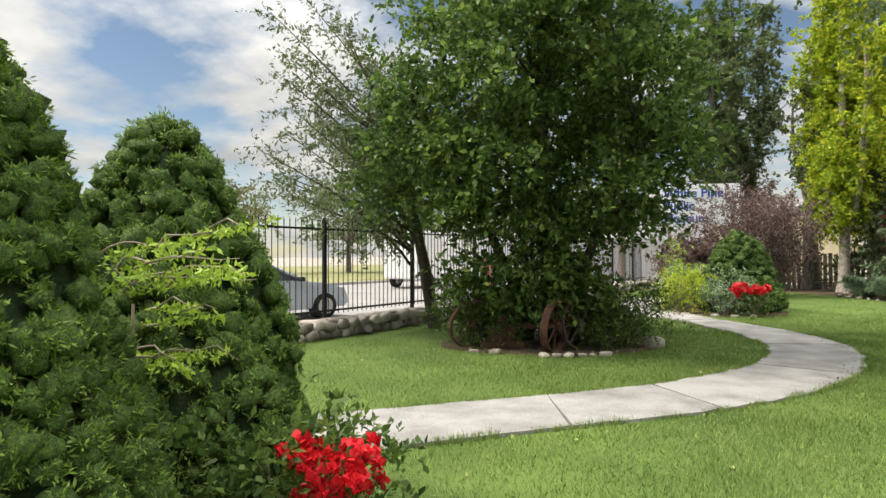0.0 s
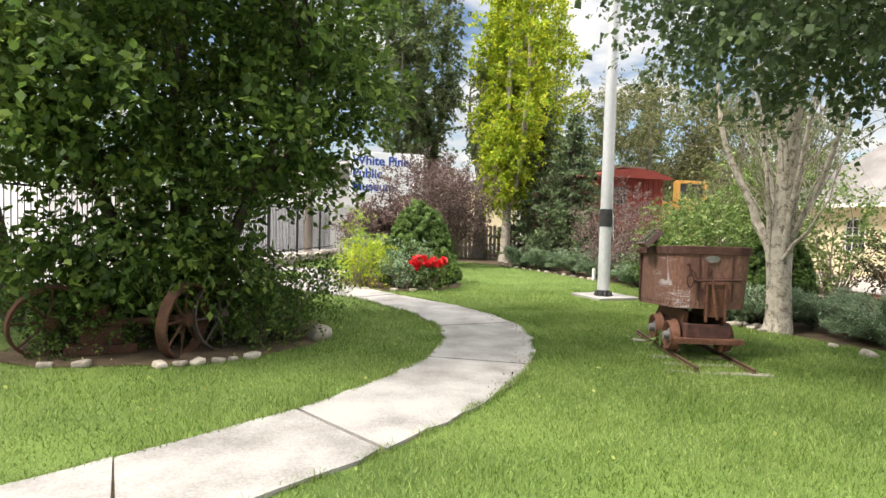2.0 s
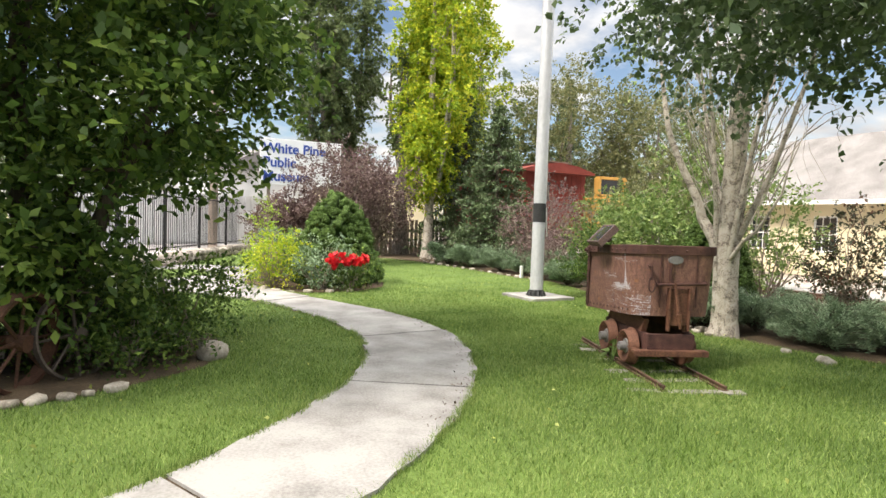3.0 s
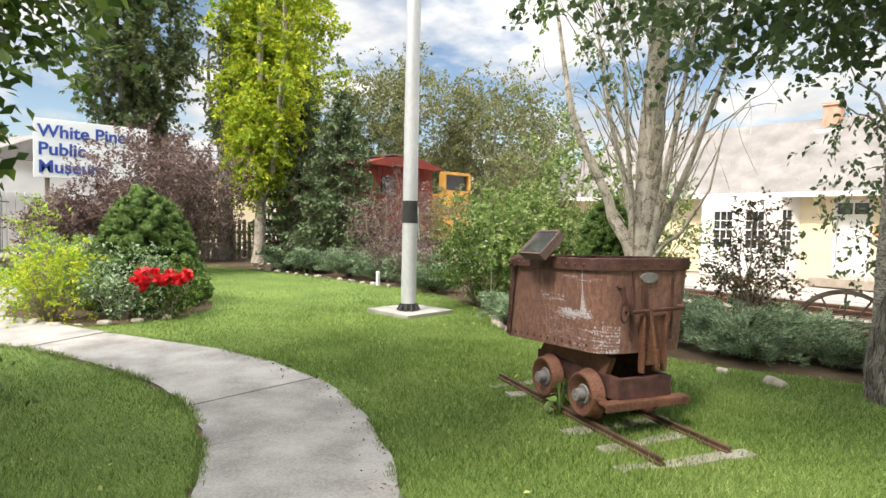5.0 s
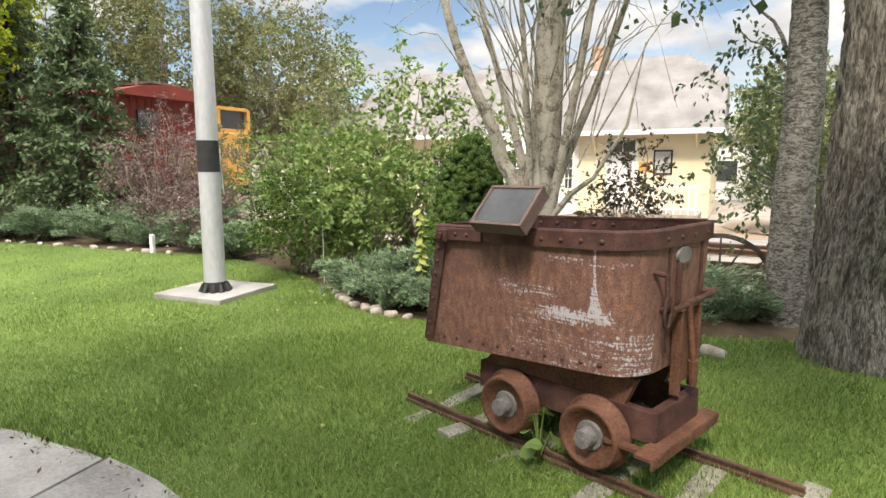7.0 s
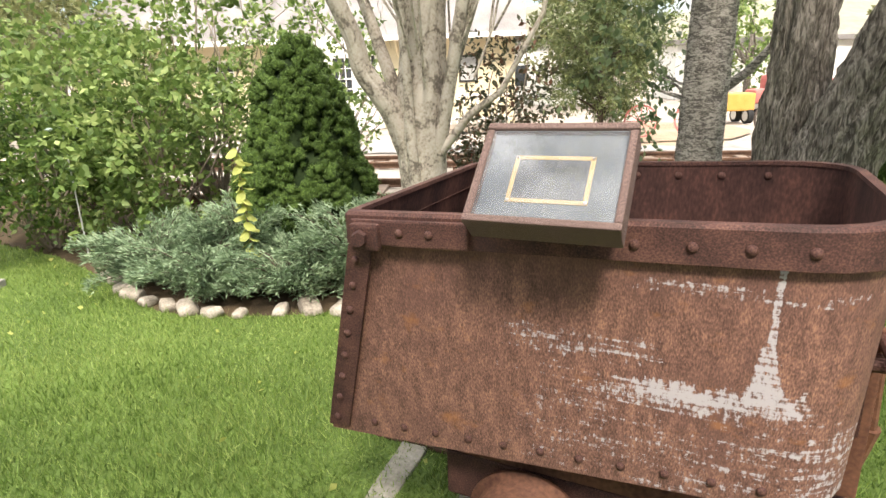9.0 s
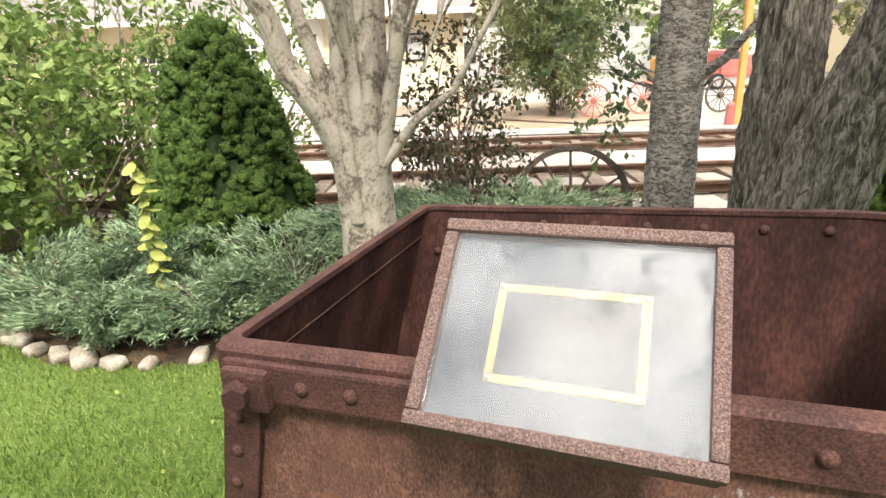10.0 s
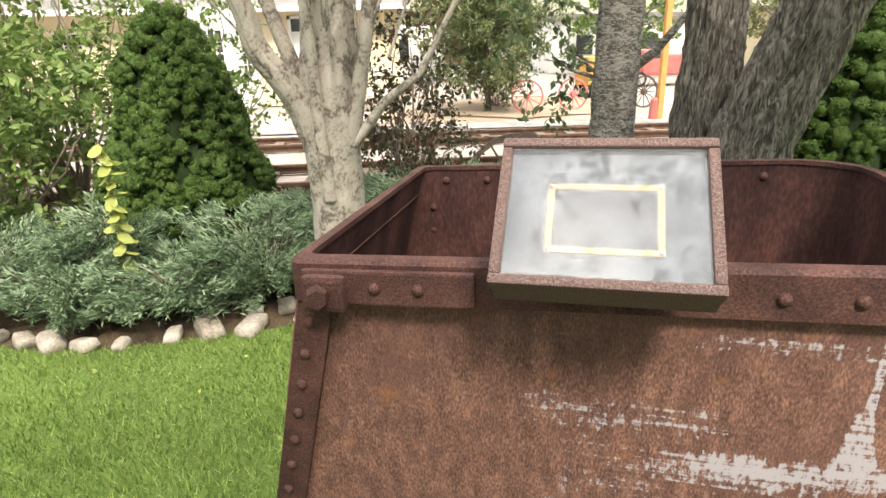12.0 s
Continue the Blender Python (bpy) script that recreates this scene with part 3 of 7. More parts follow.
fence = tagged(empty("fence"), "black wrought iron picket fence on a stone wall", "fence")
pick = bmesh.new()
rod(pick, (0, 0, 0.36), (0, 0, 2.0), 0.009, seg=5)
rod(pick, (0, 0, 2.0), (0, 0, 2.07), 0.012, 0.001, seg=5)
pick_me = bpy.data.meshes.new("picket")
pick.to_mesh(pick_me)
pick.free()
pick_me.materials.append(M_BLACKIRON)
post = bmesh.new()
box(post, (0, 0, 1.1), (0.065, 0.065, 1.9), bevel=0.006)
rod(post, (0, 0, 2.05), (0, 0, 2.1), 0.05, 0.01, seg=4)
post_me = bpy.data.meshes.new("post")
post.to_mesh(post_me)
post.free()
post_me.materials.append(M_BLACKIRON)
for zz in (0.42, 1.88):
    bm = bmesh.new()
    box(bm, (-0.5, 3.4, zz), (0.03, 35, 0.035), turn_wall)
    part("rail", bm, M_BLACKIRON, fence)
FROT = pose(0, 0, 0, 0, 0, math.degrees(math.atan2(-WALL_DIR.x, WALL_DIR.y)))
s = 1.53 - 2.52 * 5
while s < 20.5:
    again("post", post_me, fence, Matrix.Translation(along_wall(s, 0.5, 0.0)) @ FROT)
    s += 2.52
s = -9.0
while s < 20.5:
    again("picket", pick_me, fence, Matrix.Translation(along_wall(s, 0.5)))
    s += 0.125


# ---- the ore car ----
CART_TURN = math.degrees(math.atan2(-0.944, -0.33))
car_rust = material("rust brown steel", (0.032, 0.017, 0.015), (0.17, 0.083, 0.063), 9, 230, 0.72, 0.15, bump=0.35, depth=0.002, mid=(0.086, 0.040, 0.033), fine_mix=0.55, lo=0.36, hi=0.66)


# for the body's inner faces: darker and redder than the outer side
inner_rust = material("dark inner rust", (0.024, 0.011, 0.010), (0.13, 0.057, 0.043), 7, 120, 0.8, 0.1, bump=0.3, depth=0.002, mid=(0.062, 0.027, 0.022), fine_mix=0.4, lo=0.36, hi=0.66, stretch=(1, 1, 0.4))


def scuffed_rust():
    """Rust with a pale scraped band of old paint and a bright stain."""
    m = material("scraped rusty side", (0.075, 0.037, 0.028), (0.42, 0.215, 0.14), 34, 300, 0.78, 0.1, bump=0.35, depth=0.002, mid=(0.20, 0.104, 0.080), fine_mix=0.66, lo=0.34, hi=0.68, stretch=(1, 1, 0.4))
    n, l = m.node_tree.nodes, m.node_tree.links
    b = n["Principled BSDF"]
    base = b.inputs["Base Color"].links[0].from_socket
    co = n.new("ShaderNodeTexCoord")
    sep = n.new("ShaderNodeSeparateXYZ")
    l.new(co.outputs["Object"], sep.inputs[0])

    def calc(op, a, b2=0.0):
        q = n.new("ShaderNodeMath")
        q.operation = op
        for i, s2 in enumerate((a, b2)):
            if isinstance(s2, (int, float)):
                q.inputs[i].default_value = s2
            else:
                l.new(s2, q.inputs[i])
        return q.outputs[0]

    def both(*masks):
        return functools.reduce(lambda a, c: calc("MINIMUM", a, c), masks)

    def either(*masks):
        return functools.reduce(lambda a, c: calc("MAXIMUM", a, c), masks)

    def hump(value, centre, half):
        return calc("SUBTRACT", 1.0, calc("DIVIDE", calc("ABSOLUTE", calc("SUBTRACT", value, centre)), half))

    def grain(scale, stretch, detail, turn=0.0):
        mp = n.new("ShaderNodeMapping")
        mp.inputs["Scale"].default_value = stretch
        mp.inputs["Rotation"].default_value = (0, radians(turn), 0)
        l.new(co.outputs["Object"], mp.inputs[0])
        t = n.new("ShaderNodeTexNoise")
        t.inputs["Scale"].default_value, t.inputs["Detail"].default_value, t.inputs["Roughness"].default_value = scale, detail, 0.65
        l.new(mp.outputs[0], t.inputs["Vector"])
        return t.outputs["Fac"]

    def blend(fac, a, colour):
        mx = n.new("ShaderNodeMix")
        mx.data_type = "RGBA"
        l.new(fac, mx.inputs["Factor"])
        l.new(a, mx.inputs[6])
        mx.inputs[7].default_value = (*colour, 1)
        return mx.outputs[2]

    x, z = sep.outputs[0], sep.outputs[2]
    # smoother maroon areas and orange bloom at a larger scale
    big = n.new("ShaderNodeValToRGB")
    ramp_colors(big, [(0.46, (0, 0, 0)), (0.66, (0.6, 0.6, 0.6))])
    l.new(calc("ADD", grain(1.0, (3.5, 3.5, 2.2), 5), calc("MULTIPLY", calc("SUBTRACT", z, 0.9), 0.22)), big.inputs[0])
    base = blend(big.outputs[0], base, (0.135, 0.068, 0.057))
    bloom = n.new("ShaderNodeValToRGB")
    ramp_colors(bloom, [(0.60, (0, 0, 0)), (0.72, (0.6, 0.6, 0.6))])
    l.new(grain(1.0, (9, 9, 14), 7), bloom.inputs[0])
    base = blend(bloom.outputs[0], base, (0.36, 0.155, 0.06))
    # old paint scraped bare: one main band, fainter ones, a run below a bolt and a worn corner
    ragged = calc("MULTIPLY", calc("SUBTRACT", grain(1.0, (26, 26, 1.5), 6), 0.5), 0.11)
    rise = calc("ADD", calc("ADD", calc("MULTIPLY", x, -0.035), z), ragged)
    band = both(calc("MULTIPLY", hump(rise, 0.802, 0.05), 1.1), calc("MULTIPLY", calc("SUBTRACT", x, 0.30), 1.0), calc("MULTIPLY", calc("SUBTRACT", 1.17, x), 7), 0.55)
    upper = both(hump(rise, 0.905, 0.05), hump(x, 0.62, 0.26), 0.38)
    under = both(hump(z, 0.68, 0.16), hump(x, 0.82, 0.42), 0.30)
    flare = calc("MAXIMUM", calc("MULTIPLY", calc("SUBTRACT", 1.05, z), 0.30), 0.010)
    run = both(calc("MULTIPLY", calc("SUBTRACT", 1.0, calc("DIVIDE", calc("ABSOLUTE", calc("SUBTRACT", calc("ADD", x, calc("MULTIPLY", ragged, 0.35)), 1.03)), flare)), 1.2), calc("MULTIPLY", calc("SUBTRACT", rise, 0.745), 8), 0.58)
    thread = both(hump(x, 1.045, 0.02), hump(z, 0.66, 0.2), 0.36)
    corner = both(calc("MULTIPLY", hump(x, 1.20, 0.12), 1.1), calc("MULTIPLY", hump(rise, 0.60, 0.19), 1.1), 0.42)
    edge = both(hump(z, 1.105, 0.022), hump(x, 0.98, 0.3), 0.34)
    mask = calc("MAXIMUM", either(band, upper, under, run, thread, corner, edge), 0.0)
    amount = calc("ADD", mask, calc("MULTIPLY", calc("SUBTRACT", grain(1.7, (3.0, 3.0, 46), 8, 2), 0.5), 1.15))
    amount = calc("ADD", amount, calc("MULTIPLY", calc("SUBTRACT", grain(1.0, (95, 95, 48), 7), 0.5), 1.3))
    amount = calc("MULTIPLY", amount, calc("GREATER_THAN", hump(sep.outputs[1], 0.0, 0.2), 0.0))
    r = n.new("ShaderNodeValToRGB")
    ramp_colors(r, [(0.42, (0, 0, 0)), (0.56, (0.88, 0.88, 0.88))])
    l.new(amount, r.inputs[0])
    l.new(blend(r.outputs[0], base, (0.52, 0.485, 0.51)), b.inputs["Base Color"])
    return m


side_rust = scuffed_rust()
wheel_rust = material("wheel rust", (0.07, 0.03, 0.022), (0.24, 0.115, 0.07), 6, 60, 0.7, 0.35, bump=0.5, depth=0.005)
hub_grey = material("greyed hub iron", (0.14, 0.13, 0.125), (0.30, 0.285, 0.27), 9, 70, 0.7, 0.4, bump=0.5, depth=0.004)


def shell_loop(u0, u1, v0, v1, r0, r1, z):
    """A rounded rectangle: corners r0 at the u0 end, r1 at the u1 end."""
    out = []
    for cu, cv, r, a0 in ((u1 - r1, v0 + r1, r1, -90), (u1 - r1, v1 - r1, r1, 0), (u0 + r0, v1 - r0, r0, 90), (u0 + r0, v0 + r0, r0, 180)):
        for k in range(6):
            a = radians(a0 + 90 * k / 5)
            out.append((cu + r * math.cos(a), cv + r * math.sin(a), z))
    return out


def loft(bm, loops, close=True):
    rows = [[bm.verts.new(p) for p in lp] for lp in loops]
    n = len(rows[0])
    for a, b in zip(rows, rows[1:]):
        for i in range(n):
            j = (i + 1) % n
            bm.faces.new((a[i], a[j], b[j], b[i]))
    return rows


def ore_car():
    # x runs along the rails, y across away from the near rail
    car = tagged(empty("ore_car", 7.112, 7.96, 0.0, CART_TURN), "rusty brown riveted iron ore car standing on short rails", "ore car")
    U0, U1, V1 = 0.0, 1.26, 0.89
    bm = bmesh.new()
    outer = [shell_loop(-0.17, 1.24, 0.05, V1 - 0.05, 0.02, 0.19, 0.53), shell_loop(-0.085, 1.25, 0.025, V1 - 0.025, 0.02, 0.19, 0.87), shell_loop(U0, U1, 0, V1, 0.02, 0.19, 1.205)]
    inner = [shell_loop(U0 + .014, U1 - .014, .014, V1 - .014, 0.015, 0.178, 1.205), shell_loop(-0.155, 1.226, .064, V1 - .064, 0.015, 0.178, 0.56)]
    for lp in (outer[0], inner[1]):
        for i, (x, y, z) in enumerate(lp):
            lp[i] = (x, y, z - 0.05 + 0.05 * max(0, min(1, (x + 0.17) / 1.4)))
    rows = loft(bm, outer + inner)
    bm.faces.new(rows[-1])
    bm.faces.new(rows[0][::-1])
    bmesh.ops.recalc_face_normals(bm, faces=bm.faces)
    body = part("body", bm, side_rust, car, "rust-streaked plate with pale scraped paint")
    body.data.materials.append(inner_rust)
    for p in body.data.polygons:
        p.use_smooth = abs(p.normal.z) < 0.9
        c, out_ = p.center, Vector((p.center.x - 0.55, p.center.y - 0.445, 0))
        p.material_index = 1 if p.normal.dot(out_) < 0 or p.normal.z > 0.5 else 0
    hard = {e for p in body.data.polygons if not p.use_smooth for e in p.edge_keys}
    for e in body.data.edges:
        e.use_edge_sharp = e.key in hard
    # the rim band
    bm = bmesh.new()
    loft(bm, [shell_loop(U0 - .002, U1 + .002, -.002, V1 + .002, .02, .19, 1.125), shell_loop(U0 - .014, U1 + .014, -.014, V1 + .014, .025, .20, 1.128), shell_loop(U0 - .014, U1 + .014, -.014, V1 + .014, .025, .20, 1.207), shell_loop(U0 - .006, U1 + .006, -.006, V1 + .006, .02, .195, 1.216), shell_loop(U0 + .018, U1 - .018, .018, V1 - .018, .02, .175, 1.216), shell_loop(U0 + .018, U1 - .018, .018, V1 - .018, .02, .175, 1.204)])
    bmesh.ops.recalc_face_normals(bm, faces=bm.faces)
    rim = part("rim_band", bm, car_rust, car)
    # the hooked strap on the near end of the rim
    bm = bmesh.new()
    box(bm, (0.19, -0.022, 1.165), (0.34, 0.016, 0.07), bevel=0.006)
    box(bm, (0.07, -0.03, 1.155), (0.09, 0.03, 0.075), pose(0, 0, 0, 0, 0, 0), bevel=0.012)
    part("strap", bm, car_rust, car)
    bm = bmesh.new()
    bmesh.ops.create_cone(bm, cap_ends=True, segments=6, radius1=0.024, radius2=0.02, depth=0.03, matrix=pose(0.065, -0.055, 1.155, 90, 0, 20))
    part("bolt", bm, car_rust, car)
    # corner straps
    for v in (0, V1):
        sg = -1 if v == 0 else 1
        bm = bmesh.new()
        vs = []
        for zz, uu, vv in ((1.125, 0.0, 0.0), (0.50, -0.165, 0.055)):
            y = v - sg * vv + sg * 0.006
            vs.append([bm.verts.new((uu + du, y + sg * dy, zz)) for du, dy in ((0.0, 0), (0.0, 0.008), (0.075, 0.008), (0.075, 0))])
        for i in range(4):
            bm.faces.new((vs[0][i], vs[0][(i + 1) % 4], vs[1][(i + 1) % 4], vs[1][i]))
        bmesh.ops.recalc_face_normals(bm, faces=bm.faces)
        part("corner_strap", bm, car_rust, car)
    rv = bmesh.new()
    bmesh.ops.create_uvsphere(rv, u_segments=10, v_segments=6, radius=1.0, matrix=Matrix.Diagonal((0.0125, 0.0095, 0.0125, 1)))
    rv_me = bpy.data.meshes.new("rivet")
    rv.to_mesh(rv_me)
    rv.free()
    rv_me.materials.append(car_rust)
    smooth(rv_me)
    for u in (0.17, 0.255, 0.63, 0.745, 0.86, 0.97, 1.08):
        again("rivet", rv_me, car, pose(u, -0.030 if u < 0.3 else -0.014, 1.166))
    for k in range(9):
        again("rivet", rv_me, car, pose(0.09 + 0.135 * k, V1 - 0.0185, 1.17))
    for k in range(8):
        zz = 1.08 - 0.078 * k
        t = (1.125 - zz) / 0.625
        again("rivet", rv_me, car, pose(0.03 - 0.165 * t, -0.014 + 0.055 * t, zz))
    for k in range(12):
        u = -0.10 + 0.105 * k
        again("rivet", rv_me, car, pose(u, 0.047, 0.535 + 0.036 * u))
    for k in range(4):
        again("rivet", rv_me, car, pose(U1 + 0.012, 0.23 + 0.145 * k, 1.166, 0, 0, 90))
    for k in range(6):
        again("rivet", rv_me, car, pose(0.045, V1 - 0.024, 1.08 - 0.08 * k))
    # inner end strap with its torn edge
    bm = bmesh.new()
    box(bm, (0.02, V1 - 0.05, 0.88), (0.05, 0.012, 0.5), pose(0, 0, 0, 0, -7, 0))
    part("inner_strap", bm, car_rust, car)
    # end door fittings
    bm = bmesh.new()
    rod(bm, (U1 + 0.045, 0.24, 0.835), (U1 + 0.045, 0.71, 0.855), 0.015, seg=10)
    for v, zz in ((0.24, 0.835), (0.71, 0.855)):
        rod(bm, (U1 - 0.01, v, zz), (U1 + 0.05, v, zz), 0.018, seg=10)
    part("crossbar", bm, car_rust, car)
    bm = bmesh.new()
    for v in (0.36, 0.56):
        box(bm, (U1 + 0.022, v, 0.60), (0.05, 0.022, 0.42), bevel=0.006)
    box(bm, (U1 + 0.010, 0.46, 0.62), (0.022, 0.19, 0.36), bevel=0.006)
    part("latch_plate", bm, wheel_rust, car)
    bm = bmesh.new()
    rod(bm, (U1 + 0.05, 0.40, 0.86), (U1 + 0.07, 0.44, 0.56), 0.014, seg=8)
    rod(bm, (U1 + 0.07, 0.44, 0.56), (U1 + 0.06, 0.47, 0.42), 0.024, 0.015, seg=8)
    part("latch_lever", bm, wheel_rust, car)
    # hook with a hanging oval link
    bm = bmesh.new()
    rod(bm, (U1 - 0.02, 0.16, 1.02), (U1 + 0.05, 0.16, 1.01), 0.013, seg=8)
    rod(bm, (U1 + 0.05, 0.16, 1.015), (U1 + 0.05, 0.17, 0.88), 0.013, seg=8)
    part("hook", bm, car_rust, car)
    link = [Vector((U1 + 0.055, 0.17 + 0.032 * math.sin(q * math.pi / 8), 0.84 + 0.075 * math.cos(q * math.pi / 8))) for q in range(17)]
    tubes("chain_link", [(link, [0.008] * 17)], car_rust, car, seg=7)
    bm = bmesh.new()
    bmesh.ops.create_cone(bm, cap_ends=True, segments=24, radius1=0.06, radius2=0.055, depth=0.012, matrix=pose(U1 + 0.006, 0.42, 1.075, 0, 90, 0) @ Matrix.Diagonal((0.7, 1.3, 1, 1)))
    part("end_plate", bm, hub_grey, car, "pale worn oval plate")
    bm = bmesh.new()
    box(bm, (U1 + 0.012, 0.37, 0.955), (0.02, 0.022, 0.18), bevel=0.004)
    part("door_bolt", bm, car_rust, car)
    for v in (0.28, 0.64):
        bm = bmesh.new()
        box(bm, (U1 + 0.002, v, 0.87), (0.010, 0.016, 0.5), bevel=0.003)
        part("door_seam", bm, car_rust, car)
    # pivot rocker, frame, buffer
    bm = bmesh.new()
    prof = [(0.22, 0.40), (0.30, 0.50), (0.46, 0.515), (1.0, 0.575), (1.18, 0.54), (1.12, 0.40)]
    for v in (0.17, 0.59):
        f0 = [bm.verts.new((x, v, z)) for x, z in prof]
        f1 = [bm.verts.new((x, v + 0.05, z)) for x, z in prof]
        bm.faces.new(f0)
        bm.faces.new(f1[::-1])
        for i in range(6):
            j = (i + 1) % 6
            bm.faces.new((f0[i], f1[i], f1[j], f0[j]))
    bmesh.ops.recalc_face_normals(bm, faces=bm.faces)
    part("rocker", bm, wheel_rust, car)
    bm = bmesh.new()
    for v in (0.19, 0.61):
        box(bm, (0.74, v, 0.33), (1.10, 0.05, 0.16), bevel=0.008)
    box(bm, (0.21, 0.40, 0.33), (0.05, 0.42, 0.14), bevel=0.008)
    box(bm, (1.27, 0.40, 0.34), (0.05, 0.46, 0.15), bevel=0.008)
    part("frame", bm, car_rust, car)
    bm = bmesh.new()
    box(bm, (1.31, 0.38, 0.255), (0.09, 0.74, 0.022), bevel=0.004)
    box(bm, (1.35, 0.38, 0.235), (0.014, 0.74, 0.05), bevel=0.003)
    for v in (0.08, 0.68):
        box(bm, (1.22, v, 0.25), (0.28, 0.05, 0.02), bevel=0.004)
    part("buffer_beam", bm, wheel_rust, car)
    wh = bmesh.new()
    rings = [(0.0, 0.105), (-0.012, 0.108), (-0.006, 0.125), (-0.034, 0.14), (-0.034, 0.157), (-0.026, 0.163), (0.045, 0.168), (0.05, 0.188), (0.062, 0.19), (0.066, 0.17), (0.066, 0.06)]
    vs = []
    for y, r in [(0.0, 0.05)] + rings:
        vs.append([wh.verts.new((r * math.cos(2 * math.pi * k / 36), y, r * math.sin(2 * math.pi * k / 36))) for k in range(36)])
    for a, b in zip(vs, vs[1:]):
        for k in range(36):
            wh.faces.new((a[k], a[(k + 1) % 36], b[(k + 1) % 36], b[k]))
    bmesh.ops.recalc_face_normals(wh, faces=wh.faces)
    wheel_me = bpy.data.meshes.new("wheel")
    wh.to_mesh(wheel_me)
    wh.free()
    wheel_me.materials.append(wheel_rust)
    smooth(wheel_me)
    hb = bmesh.new()
    rod(hb, (0, 0.02, 0), (0, -0.075, 0), 0.052, 0.044, seg=20)
    rod(hb, (0, -0.07, 0), (0, -0.082, 0), 0.014, seg=8)
    rod(hb, (0, 0.02, 0), (0, -0.012, 0), 0.085, 0.07, seg=24)
    hub_me = bpy.data.meshes.new("hub")
    hb.to_mesh(hub_me)
    hb.free()
    hub_me.materials.append(hub_grey)
    for u in (0.47, 1.0):
        for v, flip in ((0.075, 0), (0.695, 180)):
            w = again("wheel", wheel_me, car, pose(u, v, 0.24, 0, 0, flip))
            again("hub", hub_me, w)
        bm = bmesh.new()
        rod(bm, (u, 0.1, 0.24), (u, 0.68, 0.24), 0.03, seg=12)
        part("axle", bm, hub_grey, car)
    # the dump body sits a little raised at its latch end
    lift = 0.043
    for ob in car.children:
        kind = ob.name.split(".")[0]
        if kind == "rivet":
            ob.location.z += lift * ob.location.x
        elif kind not in ("rocker", "frame", "buffer_beam", "wheel", "axle"):
            for v in ob.data.vertices:
                v.co.z += lift * v.co.x
    return car


ore_car()

# short rails and ties under the ore car
for v in (0.105, 0.67):
    bm = bmesh.new()
    m = pose(7.112, 7.96, 0, 0, 0, CART_TURN)
    box(bm, (0.70, v, 0.012), (2.19, 0.055, 0.02), m, bevel=0.003)
    box(bm, (0.70, v, 0.03), (2.19, 0.012, 0.03), m)
    box(bm, (0.70, v, 0.047), (2.19, 0.026, 0.016), m, bevel=0.003)
    tagged(part("rail", bm, M_RAIL), "short rusty light rail half sunk in grass", "rail", "rails under the ore car")
rng = random.Random(5)
for u in (-0.18, 0.16, 0.62, 1.08, 1.42, 1.78):
    bm = bmesh.new()
    box(bm, (0, 0, 0), (0.12, 0.98 + rng.uniform(-.12, .10), 0.05), bevel=0.012)
    bmesh.ops.subdivide_edges(bm, edges=[e for e in bm.edges if e.calc_length() > 0.5], cuts=6)
    for vv in bm.verts:
        vv.co += Vector((noise.noise(vv.co * 7 + Vector((u, 0, 0))) * 0.018, 0, noise.noise(vv.co * 5) * 0.012))
    t = part("tie", bm, M_TIE)
    t.matrix_basis = pose(7.112, 7.96, 0, 0, 0, CART_TURN) @ pose(u, 0.36 + rng.uniform(-.06, .06), -0.018, rng.uniform(-1.5, 1.5), 0, rng.uniform(-6, 6))
    tagged(t, "weathered pale wooden tie sunk in the grass", "tie", "ties under the ore car")


